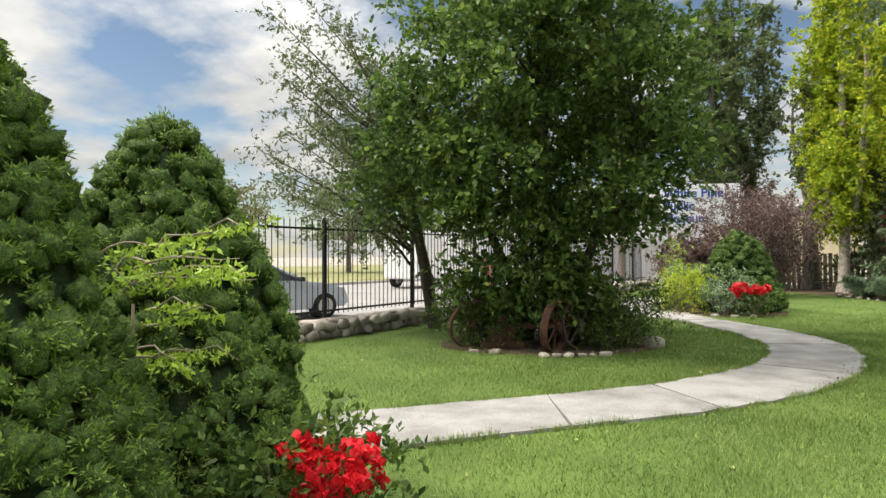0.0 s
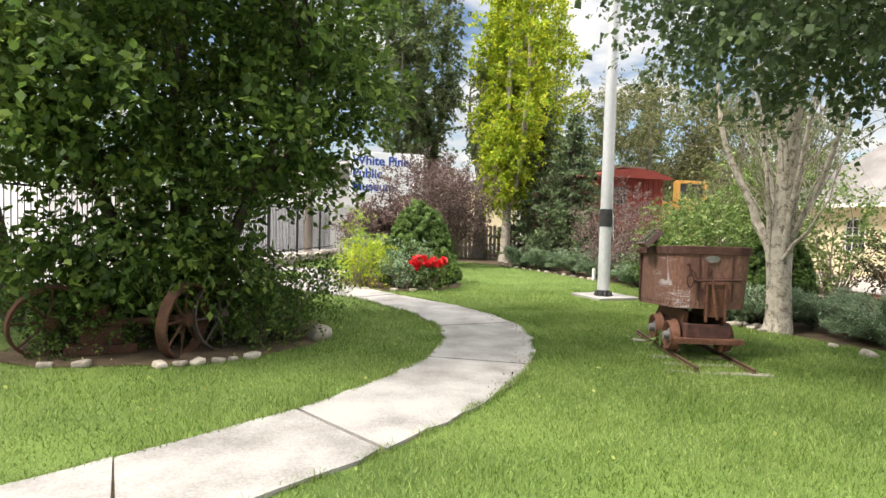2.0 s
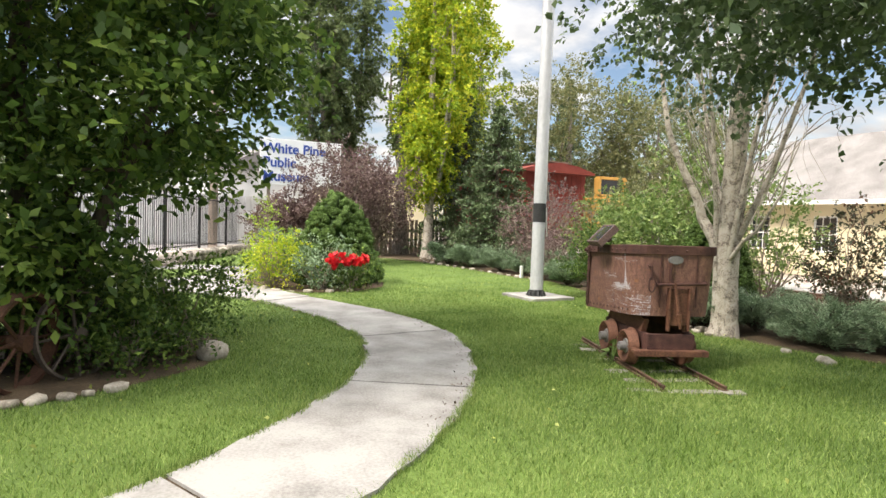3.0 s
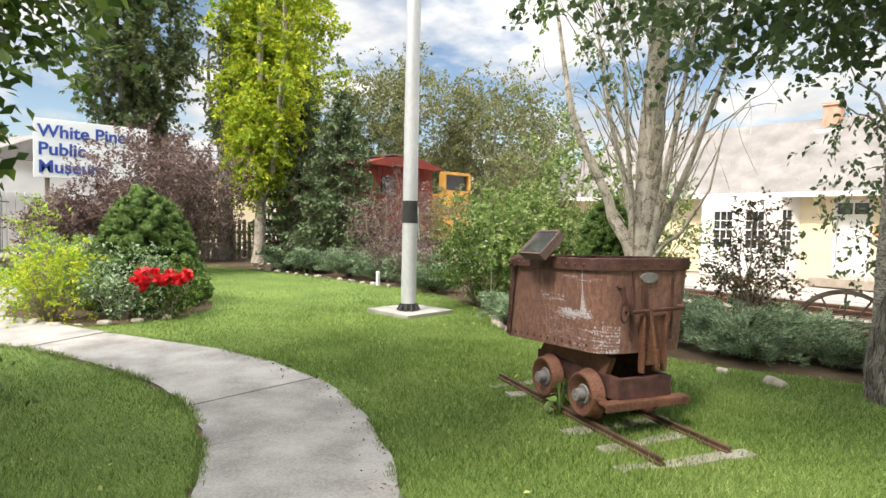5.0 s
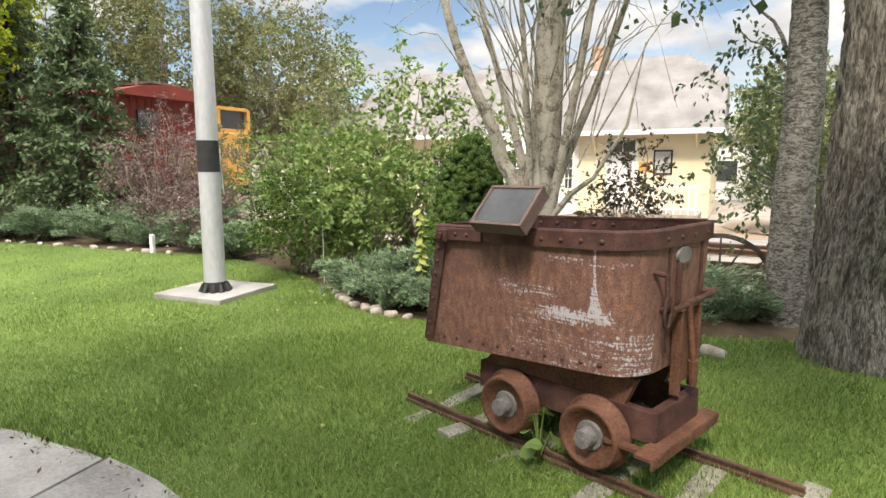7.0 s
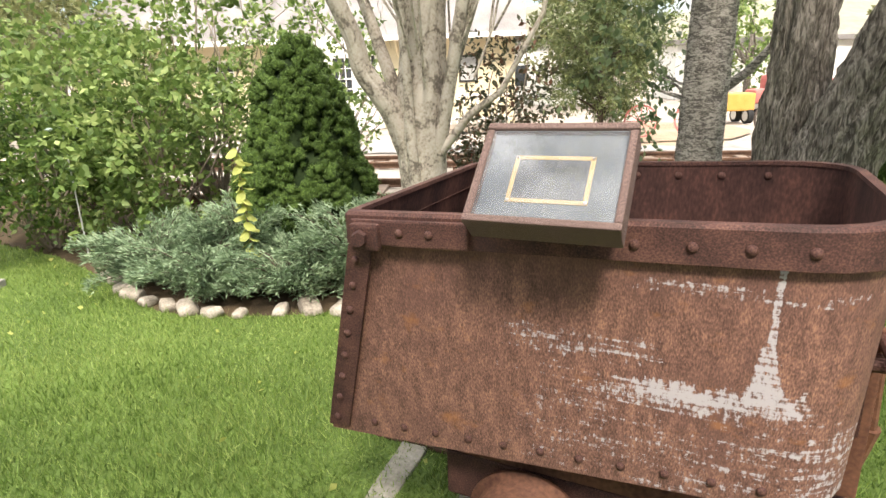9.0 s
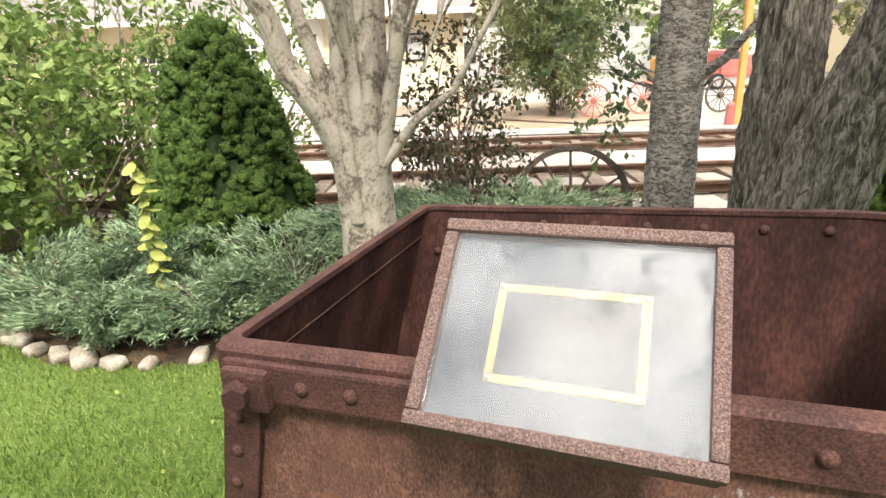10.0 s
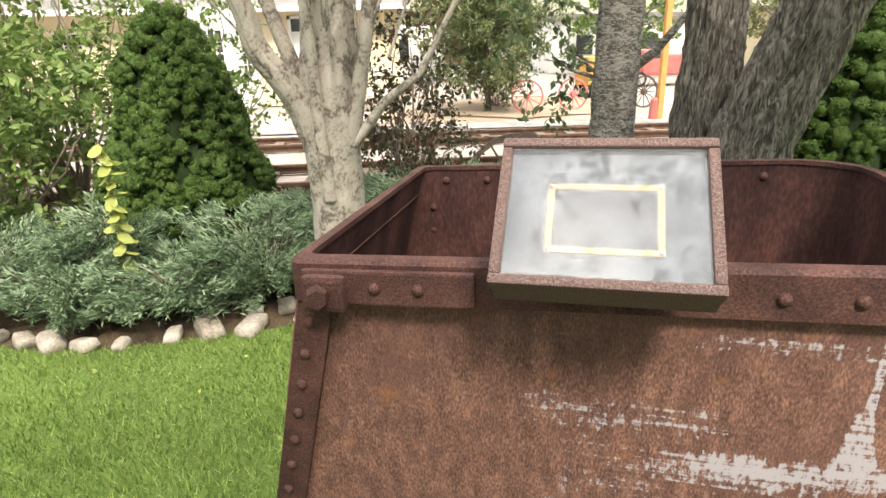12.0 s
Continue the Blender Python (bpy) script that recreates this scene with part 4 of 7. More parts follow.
def plaque_sign():
    """The framed plaque box that leans on the ore car's rim."""
    tl, tr, bl = Vector((6.994, 7.572, 1.442)), Vector((6.883, 7.258, 1.447)), Vector((6.818, 7.63, 1.257))
    ex = (tr - tl).normalized()
    ey = (bl - tl)
    h = ey.length
    ey = (ey - ex * ey.dot(ex)).normalized()
    ez = ex.cross(ey) * -1
    W, H = (tr - tl).length, h
    c = tl + ex * W / 2 + ey * H / 2
    m = Matrix((( ex.x, -ey.x, ez.x, c.x), (ex.y, -ey.y, ez.y, c.y), (ex.z, -ey.z, ez.z, c.z), (0, 0, 0, 1)))
    if m.to_3x3().determinant() < 0:
        m = m @ Matrix.Diagonal((1, 1, -1, 1))
    e = new("plaque_box")
    e.matrix_basis = m
    tagged(e, "speckled brown plaque box with a fogged glass front", "plaque")
    fr = material("speckled brown coating", (0.05, 0.034, 0.03), (0.27, 0.19, 0.17), 420, 900, 0.75, bump=0.7, depth=0.002, mid=(0.15, 0.095, 0.082), lo=0.38, hi=0.64)
    b = 0.017
    bm = bmesh.new()
    box(bm, (0, 0, -0.038), (W - 0.004, H - 0.004, 0.05), bevel=0.004)
    part("box", bm, fr, e)
    for nm, cc, ss in (("frame_rail", (0, H / 2 - b / 2, -0.002), (W, b, 0.03)), ("frame_rail", (0, -H / 2 + b / 2, -0.002), (W, b, 0.03)), ("frame_stile", (-W / 2 + b / 2, 0, -0.004), (b, H - 2 * b - .001, 0.03)), ("frame_stile", (W / 2 - b / 2, 0, -0.004), (b, H - 2 * b - .001, 0.03))):
        bm = bmesh.new()
        box(bm, cc, ss, bevel=0.004)
        part(nm, bm, fr, e)
    bm = bmesh.new()
    box(bm, (0, 0, -0.0125), (W - 2 * b, H - 2 * b, 0.003))
    part("backing", bm, material("grey blue backing", (0.06, 0.07, 0.08), (0.14, 0.155, 0.165), 6, 40, 0.95, bump=0), e)
    for sgn in (-1, 1):
        bm = bmesh.new()
        box(bm, (0, sgn * 0.056 - 0.006, -0.009), (0.176, 0.010, 0.003), bevel=0.001)
        part("plate_edge", bm, material("brass yellow edge", (0.42, 0.29, 0.14), (0.54, 0.40, 0.21), 5, 60, 0.9, 0.0, bump=0), e)
        bm = bmesh.new()
        box(bm, (sgn * 0.083, -0.006, -0.009), (0.010, 0.1015, 0.003), bevel=0.001)
        part("plate_edge", bm, bpy.data.materials["brass yellow edge"], e)
    bm = bmesh.new()
    box(bm, (0, -0.006, -0.0098), (0.156, 0.102, 0.002))
    part("plate", bm, material("tarnished plate", (0.04, 0.043, 0.046), (0.13, 0.135, 0.14), 14, 60, 0.9, 0.0, bump=0), e)
    for sx in (-1, 1):
        for sy in (-1, 1):
            bm = bmesh.new()
            bmesh.ops.create_uvsphere(bm, u_segments=8, v_segments=5, radius=0.0038, matrix=pose(sx * 0.083, sy * 0.056 - 0.006, -0.007))
            part("screw", bm, M_CHROME, e)
    # fogged glass: part clear, part milky, with beads of water
    g = bpy.data.materials.new("fogged glass")
    g.use_nodes = True
    n, l = g.node_tree.nodes, g.node_tree.links
    p = n["Principled BSDF"]
    p.inputs["Base Color"].default_value = (0.42, 0.44, 0.47, 1)
    p.inputs["Roughness"].default_value = 0.5
    p.inputs["Specular IOR Level"].default_value = 0.2
    tr_ = n.new("ShaderNodeBsdfTransparent")
    gl = n.new("ShaderNodeBsdfGlossy")
    gl.inputs["Roughness"].default_value = 0.03
    fres = n.new("ShaderNodeFresnel")
    fres.inputs[0].default_value = 1.36
    mx0 = n.new("ShaderNodeMixShader")
    co = n.new("ShaderNodeTexCoord")
    nz = n.new("ShaderNodeTexNoise")
    nz.inputs["Scale"].default_value, nz.inputs["Detail"].default_value = 9, 2.5
    l.new(co.outputs["Object"], nz.inputs["Vector"])
    r = n.new("ShaderNodeValToRGB")
    ramp_colors(r, [(0.34, (0.05, 0.05, 0.05)), (0.68, (0.19, 0.19, 0.19))])
    l.new(nz.outputs["Fac"], r.inputs[0])
    l.new(r.outputs[0], mx0.inputs[0])
    l.new(tr_.outputs[0], mx0.inputs[1])
    l.new(p.outputs[0], mx0.inputs[2])
    mx1 = n.new("ShaderNodeMixShader")
    l.new(fres.outputs[0], mx1.inputs[0])
    l.new(mx0.outputs[0], mx1.inputs[1])
    l.new(gl.outputs[0], mx1.inputs[2])
    l.new(mx1.outputs[0], n["Material Output"].inputs["Surface"])
    bm = bmesh.new()
    box(bm, (0, 0, 0.003), (W - 2 * b - 0.001, H - 2 * b - 0.001, 0.003))
    pane = part("glass_pane", bm, g, e, "fogged dusty glass pane")
    pane.visible_shadow = False
    bm = bmesh.new()
    box(bm, (0, 0.01, -0.085), (0.09, 0.05, 0.06), bevel=0.004)
    part("bracket", bm, car_rust, e)


plaque_sign()


# ---- flag pole on its slab ----
def pole():
    bm = bmesh.new()
    box(bm, (0, 0, 0.02), (1.0, 1.0, 0.08), pose(9.17, 12.06, 0, 0, 0, 5), bevel=0.012)
    tagged(part("pole_slab", bm, M_CONCRETE), "square pale concrete pad set in the lawn", "concrete pad")
    e = tagged(empty("flag_pole", 9.07, 11.97, 0.06), "tall tapered grey metal pole with black bands", "pole")
    tubes("shaft", [([(0, 0, 0), (0, 0, 2), (0, 0, 5), (0, 0, 9)], [0.125, 0.118, 0.105, 0.085])], M_GALV, e, seg=28)
    for z0, z1, r in ((1.42, 1.78, 0.1235), (0.0, 0.12, 0.132)):
        bm = bmesh.new()
        rod(bm, (0, 0, z0), (0, 0, z1), r, r - 0.002, seg=28)
        part("black_band", bm, M_BLACKTAPE, e)
    bm = bmesh.new()
    for k in range(10):
        a = k * 0.63
        rod(bm, (0.13 * math.cos(a), 0.13 * math.sin(a), 0.10), (0.165 * math.cos(a), 0.165 * math.sin(a), 0.0), 0.02, 0.035, seg=6)
    part("base_wrap", bm, M_BLACKTAPE, e)
    bm = bmesh.new()
    for k in range(4):
        rod(bm, (0.13, -0.03 + 0.018 * k, 1.70 - 0.03 * k), (0.16, -0.05 + 0.025 * k, 1.15 + 0.07 * k), 0.009, seg=6)
    rod(bm, (0.125, -0.02, 9.0), (0.132, -0.02, 1.7), 0.006, seg=5)
    box(bm, (0.14, -0.02, 1.62), (0.03, 0.03, 0.14), bevel=0.006)
    part("halyard", bm, M_ROPE, e)


pole()

# ---- the depot house ----
def cells(bm, x0, x1, ys, zs, holes):
    """A wall from x0 to x1 thick, with through openings (y0, y1, z0, z1)."""
    ys = sorted(set(ys + [v for h in holes for v in h[:2]]))
    zs = sorted(set(zs + [v for h in holes for v in h[2:]]))
    for ya, yb in zip(ys, ys[1:]):
        for za, zb in zip(zs, zs[1:]):
            cy, cz = (ya + yb) / 2, (za + zb) / 2
            if any(h[0] < cy < h[1] and h[2] < cz < h[3] for h in holes):
                continue
            box(bm, ((x0 + x1) / 2, cy, cz), (x1 - x0, yb - ya, zb - za))
    bmesh.ops.remove_doubles(bm, verts=bm.verts, dist=0.001)


def sash_window(parent, x, y0, y1, z0, z1, cols=3, rows=4, face=-1):
    """A white sash with glazing bars, in an opening of a wall that faces -x."""
    bm = bmesh.new()
    f = 0.07
    for cy, cz, sy, sz in (((y0 + y1) / 2, z1 - f / 2, y1 - y0, f), ((y0 + y1) / 2, z0 + f / 2, y1 - y0, f), (y0 + f / 2, (z0 + z1) / 2, f, z1 - z0 - 2 * f), (y1 - f / 2, (z0 + z1) / 2, f, z1 - z0 - 2 * f), ((y0 + y1) / 2, (z0 + z1) / 2, y1 - y0 - 2 * f, 0.05)):
        box(bm, (x, cy, cz), (0.08, sy, sz))
    w = part("window", bm, M_WHITE, parent)
    bm = bmesh.new()
    box(bm, (x + 0.02, (y0 + y1) / 2, (z0 + z1) / 2), (0.01, y1 - y0 - 2 * f + .02, z1 - z0 - 2 * f + .02))
    part("pane", bm, M_DARKGLASS, w, "dark reflecting window pane")
    bm = bmesh.new()
    for k in range(1, cols):
        box(bm, (x, y0 + f + (y1 - y0 - 2 * f) * k / cols, (z0 + z1) / 2), (0.035, 0.028, z1 - z0 - 2 * f))
    for k in range(1, rows):
        if k * 2 != rows:
            box(bm, (x + 0.003, (y0 + y1) / 2, z0 + f + (z1 - z0 - 2 * f) * k / rows), (0.035, y1 - y0 - 2 * f, 0.028))
    part("glazing_bars", bm, M_WHITE, w)


def house():
    h = tagged(empty("depot_house"), "cream single-storey depot with white bay and grey shingle roof", "house")
    X, Y0, Y1, G, E = 27.1, 7.3, 24.0, -0.32, 2.78
    holes = [(9.9, 10.85, G, 2.48), (17.5, 18.5, 0.7, 2.2), (20.5, 21.5, 0.7, 2.2)]
    bm = bmesh.new()
    cells(bm, X, X + 0.2, [Y0, Y1], [G, E], holes)
    part("front_wall", bm, M_CREAM, h)
    bm = bmesh.new()
    box(bm, (X + 3.2, Y0 + 0.1, (G + E) / 2), (6.2, 0.2, E - G))
    box(bm, (X + 3.2, Y1 - 0.1, (G + E) / 2), (6.2, 0.2, E - G))
    box(bm, (X + 6.3, (Y0 + Y1) / 2, (G + E) / 2), (0.2, Y1 - Y0, E - G))
    part("rear_shell", bm, M_CREAM, h)
    for k in range(13):
        zc = G + 0.12 + 0.23 * k
        for ya, yb in ((Y0, 9.8), (10.95, 12.3), (15.3, 17.4), (18.6, 20.4), (21.6, Y1)):
            bm = bmesh.new()
            box(bm, (X - 0.008, (ya + yb) / 2, zc), (0.014, yb - ya, 0.215))
            part("clapboard", bm, M_CREAM, h)
    # bay
    bx = 26.1
    bm = bmesh.new()
    cells(bm, bx, bx + 0.12, [12.55, 15.1], [G, E], [(12.8, 13.58, 0.70, 2.2), (13.92, 14.75, 0.70, 2.2)])
    bays = bm
    for ya, yb in ((12.55, 12.05), (15.1, 15.6)):
        a, b = Vector((bx + 0.06, ya, 0)), Vector((X, yb, 0))
        d = b - a
        rot = Matrix.Translation((a + b) / 2) @ pose(0, 0, 0, 0, 0, math.degrees(math.atan2(d.y, d.x)))
        bm = bmesh.new()
        box(bm, (0, 0, (G + 0.7) / 2), (d.length, 0.12, 0.7 - G), rot)
        box(bm, (0, 0, (2.2 + E) / 2), (d.length, 0.12, E - 2.2), rot)
        for sg in (-1, 1):
            box(bm, (sg * (d.length / 2 - 0.16), 0, 1.45), (0.32, 0.12, 1.5), rot)
        part("bay_side", bm, M_WHITE, h)
    bm = bays
    bmesh.ops.remove_doubles(bm, verts=bm.verts, dist=0.001)
    bay = part("bay", bm, M_WHITE, h, "white painted bay")
    sash_window(h, bx + 0.06, 12.8, 13.58, 0.70, 2.2, 3, 4)
    sash_window(h, bx + 0.06, 13.92, 14.75, 0.70, 2.2, 3, 4)
    sash_window(h, X + 0.08, 17.5, 18.5, 0.7, 2.2, 3, 4)
    sash_window(h, X + 0.08, 20.5, 21.5, 0.7, 2.2, 3, 4)
    for ya, yb in ((12.55, 12.05), (15.1, 15.6)):
        a, b = Vector((bx + 0.06, ya, 0)), Vector((X, yb, 0))
        d = b - a
        bm = bmesh.new()
        rot = Matrix.Translation((a + b) / 2) @ pose(0, 0, 0, 0, 0, math.degrees(math.atan2(d.y, d.x)))
        box(bm, (0, 0, 1.45), (d.length - 0.64, 0.02, 1.5), rot)
        part("side_pane", bm, M_DARKGLASS, h, "narrow dark bay pane")
        bm = bmesh.new()
        box(bm, (0, 0, 1.45), (0.03, 0.06, 1.5), rot)
        for k in range(1, 4):
            box(bm, (0, 0, 0.7 + 0.375 * k), (d.length - 0.64, 0.05, 0.03), rot)
        part("side_bars", bm, M_WHITE, h)
    # door and transom
    bm = bmesh.new()
    box(bm, (X + 0.10, 10.375, (G + 2.0) / 2), (0.06, 0.93, 2.0 - G - .02), bevel=0.004)
    dr = part("door", bm, M_WHITE, h, "white panelled door")
    bm = bmesh.new()
    for cy in (10.17, 10.58):
        for cz, sz in ((0.35, 0.9), (1.4, 0.9)):
            box(bm, (X + 0.065, cy, cz), (0.02, 0.3, sz), bevel=0.006)
    part("panels", bm, M_WHITE, dr)
    bm = bmesh.new()
    rod(bm, (X + 0.06, 10.76, 0.75), (X + 0.0, 10.76, 0.75), 0.03, seg=10)
    part("door_knob", bm, M_BLACKIRON, dr)
    bm = bmesh.new()
    for cy, cz, sy, sz in ((9.86, 1.1, 0.1, 2.9), (10.89, 1.1, 0.1, 2.9), (10.375, 2.5, 1.13, 0.1), (10.375, 2.03, 0.95, 0.06)):
        box(bm, (X - 0.005, cy, cz), (0.06, sy, sz))
    part("door_frame", bm, M_WHITE, h)
    bm = bmesh.new()
    box(bm, (X + 0.08, 10.375, 2.26), (0.02, 0.93, 0.42))
    part("transom_pane", bm, M_DARKGLASS, h, "dark transom pane")
    bm = bmesh.new()
    box(bm, (X + 0.06, 10.375, 2.26), (0.04, 0.05, 0.42))
    part("transom_bar", bm, M_WHITE, h)
    # notice frame
    bm = bmesh.new()
    box(bm, (X - 0.03, 8.92, 1.67), (0.05, 0.66, 0.9), bevel=0.004)
    nb = part("notice_board", bm, M_BLACKIRON, h, "dark framed notice board")
    bm = bmesh.new()
    box(bm, (X - 0.058, 8.92, 1.67), (0.01, 0.54, 0.78))
    part("notice", bm, material("grey notice", (0.34, 0.34, 0.33), (0.5, 0.5, 0.48), 3, 20, 0.5, bump=0), nb)
    bm = bmesh.new()
    box(bm, (X - 0.02, 9.55, 1.50), (0.03, 0.4, 0.35))
    part("tan_notice", bm, M_ORANGE, h)
    # eaves and hipped roof
    bm = bmesh.new()
    ov = 0.75
    x0, x1, y0, y1, z0, zr = X - ov, X + 6.4 + ov, Y0 - 0.35, Y1 + 0.5, E + 0.03, 5.95
    xr, ya, yb = (x0 + x1) / 2, y0 + 1.7, y1 - 2.6
    cut = 0.6
    xm, xn, zm = x0 + (xr - x0) * cut, x1 + (xr - x1) * cut, z0 + (zr - z0) * cut
    v = [bm.verts.new(p) for p in ((x0, y0, z0), (x1, y0, z0), (x1, y1, z0), (x0, y1, z0), (xr, ya, zr), (xr, yb, zr), (xm, y0, zm), (xn, y0, zm))]
    for q in ((0, 6, 4, 5, 3), (1, 2, 5, 4, 7), (0, 1, 7, 6), (6, 7, 4), (3, 5, 2), (0, 3, 2, 1)):
        bm.faces.new([v[i] for i in q])
    bmesh.ops.recalc_face_normals(bm, faces=bm.faces)
    roof = part("roof", bm, M_SHINGLE, h, "grey weathered shingle roof")
    sl = Vector((xr - x0, 0, zr - z0))
    for k in range(22):
        t = k / 22
        bm = bmesh.new()
        p = Vector((x0, 0, z0)) + sl * t
        ys, ye = y0 + (ya - y0) * max(0, (t - cut) / (1 - cut)), y1 + (yb - y1) * t
        ang = math.degrees(math.atan2(sl.z, sl.x))
        box(bm, (sl.length / 44, 0, 0.012), (sl.length / 22, ye - ys, 0.022), pose(p.x, (ys + ye) / 2, p.z, 0, -ang - 2.2, 0))
        part("shingle_course", bm, M_SHINGLE, roof)
    bm = bmesh.new()
    box(bm, (x0 - 0.012, (y0 + y1) / 2, z0 - 0.07), (0.03, y1 - y0, 0.17))
    box(bm, ((x0 + x1) / 2, y0 - 0.012, z0 - 0.07), (x1 - x0, 0.03, 0.17))
    part("fascia", bm, M_WHITE, h)
    bm = bmesh.new()
    box(bm, (xr - 0.3, 11.9, 5.75), (0.55, 0.6, 1.3))
    box(bm, (xr - 0.3, 11.9, 6.42), (0.66, 0.7, 0.1))
    ch = part("chimney", bm, M_BRICK, h, "salmon brick chimney")
    bm = bmesh.new()
    box(bm, (xr - 0.62, 11.9, 5.25), (0.5, 0.9, 0.34), pose(0, 0, 0))
    part("flashing", bm, M_WHITE, ch)
    # brackets under the eave
    for y in (7.8, 11.4, 16.2, 19.6):
        bm = bmesh.new()
        rod(bm, (X, y, 2.15), (x0 + 0.1, y, E - 0.02), 0.045, seg=4)
        part("eave_bracket", bm, M_CREAM, h)
    # white ramp rail and landing
    r = tagged(empty("porch_ramp"), "white timber landing with a slatted rail by the door", "ramp")
    bm = bmesh.new()
    box(bm, (25.6, 9.2, -0.17), (2.0, 3.4, 0.28), bevel=0.01)
    part("landing", bm, M_BOARD, r)
    for k in range(9):
        bm = bmesh.new()
        box(bm, (24.7, 7.6 + 0.22 * k, 0.42), (0.05, 0.05, 0.9))
        part("slat", bm, M_WHITE, r)
    for zz in (0.15, 0.86):
        bm = bmesh.new()
        box(bm, (24.66, 8.5, zz), (0.05, 2.0, 0.06))
        part("rail", bm, M_WHITE, r)


house()

# ---- railway tracks in the yard ----
for name, xa, xb in (("railway_track", 12.9, 14.3), ("railway_track", 17.0, 18.4)):
    tr = tagged(empty(name), "old railway track on pale gravel with dark ties", "railway track")
    for k, x in enumerate((xa, xb)):
        z = height(x, 0)
        bm = bmesh.new()
        box(bm, (x, 8, z + 0.10), (0.07, 60, 0.04), bevel=0.006)
        box(bm, (x, 8, z + 0.05), (0.02, 60, 0.09))
        box(bm, (x, 8, z + 0.01), (0.13, 60, 0.02))
        part("rail", bm, M_RAIL, tr)
    tm = bmesh.new()
    box(tm, (0, 0, 0), (2.3, 0.2, 0.12), bevel=0.01)
    tie_me = bpy.data.meshes.new("tie")
    tm.to_mesh(tie_me)
    tm.free()
    tie_me.materials.append(M_OLDTIE)
    y = -8.0
    while y < 20:
        again("tie", tie_me, tr, pose((xa + xb) / 2, y, height((xa + xb) / 2, 0) - 0.055, 0, 0, random.Random(int(y * 100)).uniform(-2, 2)))
        y += 0.6
sheet("gravel_walk", [(19.2, -6), (20.2, -6), (21.5, 18), (20.4, 18)], -0.312, M_CONCRETE, "pale concrete walk beyond the tracks", "walk")
sheet("bed_pine", [(20.6, 2.0), (24.3, 2.0), (24.6, 8.0), (21.2, 8.0)], -0.335, M_DIRT, "brown earth bed under the pine", "planting bed")


# ---- trees ----
def stems_of(*lines):
    return [([Vector(p) for p in pts], rad) for pts, rad in lines]


# the broad dark tree on the lawn island
nr = np.random.default_rng(21)


def island_crown(p):
    """Open below, widest at head height, fanning upwards."""
    r = math.hypot(p[0], p[1])
    return p[2] > 1.55 + 0.30 * max(0, r - 0.6) and not (p[0] - p[1] > 3.3 and p[2] < 3.0)


cl = np.vstack([crown_clumps(nr, (0, 0, 3.5), (2.6, 2.6, 2.5), 230, 0.62, island_crown),
                crown_clumps(nr, (0.1, 0, 4.9), (2.2, 2.3, 2.2), 105, 0.55, island_crown),
                crown_clumps(nr, (-1.7, -0.5, 3.0), (1.3, 1.2, 1.0), 60, 0.3, island_crown),
                crown_clumps(nr, (0, 0, 3.4), (1.9, 1.9, 2.3), 190, 0.2, island_crown),
                crown_clumps(nr, (-0.35, -0.45, 1.15), (1.1, 0.85, 0.5), 44, 0.5)])
leafy_tree("tree", "broad dark green tree with dense low crown on the lawn island", 1.45, 8.9,
           stems_of(([(0, 0, 0), (0.05, 0.0, 0.5), (0.0, 0.1, 1.2), (-0.1, 0.1, 2.4), (0, 0.2, 4.0), (0.1, 0.1, 5.6)], [0.16, 0.13, 0.12, 0.09, 0.06, 0.02]),
                    ([(0.25, -0.15, 0), (0.4, -0.2, 0.7), (0.8, -0.3, 1.8), (1.4, -0.5, 3.2)], [0.10, 0.09, 0.07, 0.03]),
                    ([(-0.3, 0.1, 0), (-0.5, 0.1, 0.8), (-1.0, 0.2, 1.9), (-1.7, 0.1, 3.4)], [0.10, 0.09, 0.07, 0.03]),
                    ([(0.0, 0.3, 0), (0.1, 0.6, 0.9), (0.3, 1.2, 2.2), (0.4, 1.7, 3.6)], [0.09, 0.08, 0.06, 0.03])),
           cl, 120, (0.24, 0.24, 0.10), 0.10, M_HAWLEAF, M_DARKBARK, 22, limbs=110, level=0.4, reach=1.5, aspect=0.6)
# the lighter, feathery tree towards the road: long plumes that rise and arch outwards
nr = np.random.default_rng(23)
cl, plumes = [], []
for k in range(34):
    a = nr.uniform(2.0, 4.6)
    foot = np.array((-0.5, 0, nr.uniform(1.2, 3.6)))
    r1, up = nr.uniform(1.0, 2.9), nr.uniform(0.7, 3.0)
    t = np.linspace(0, 1, 9)[:, None]
    line = foot + np.concatenate([r1 * t * math.cos(a), r1 * t * math.sin(a), up * t ** 0.8], 1)
    plumes.append(([Vector(q) for q in line], [0.03 * (1 - 0.1 * i) for i in range(9)]))
    cl += list(line[2:])
leafy_tree("tree", "airy grey-green tree with long feathery plumes behind the island tree", -0.75, 10.3,
           stems_of(([(0, 0, 0), (-0.2, 0, 1.2), (-0.5, 0, 2.6), (-0.7, 0.1, 5.5)], [0.13, 0.11, 0.08, 0.02])) + plumes, np.array(cl), 96, (0.16, 0.16, 0.12), 0.09, M_FEATHER, M_DARKBARK, 24, limbs=0, level=0.2, reach=1.5, aspect=0.35)

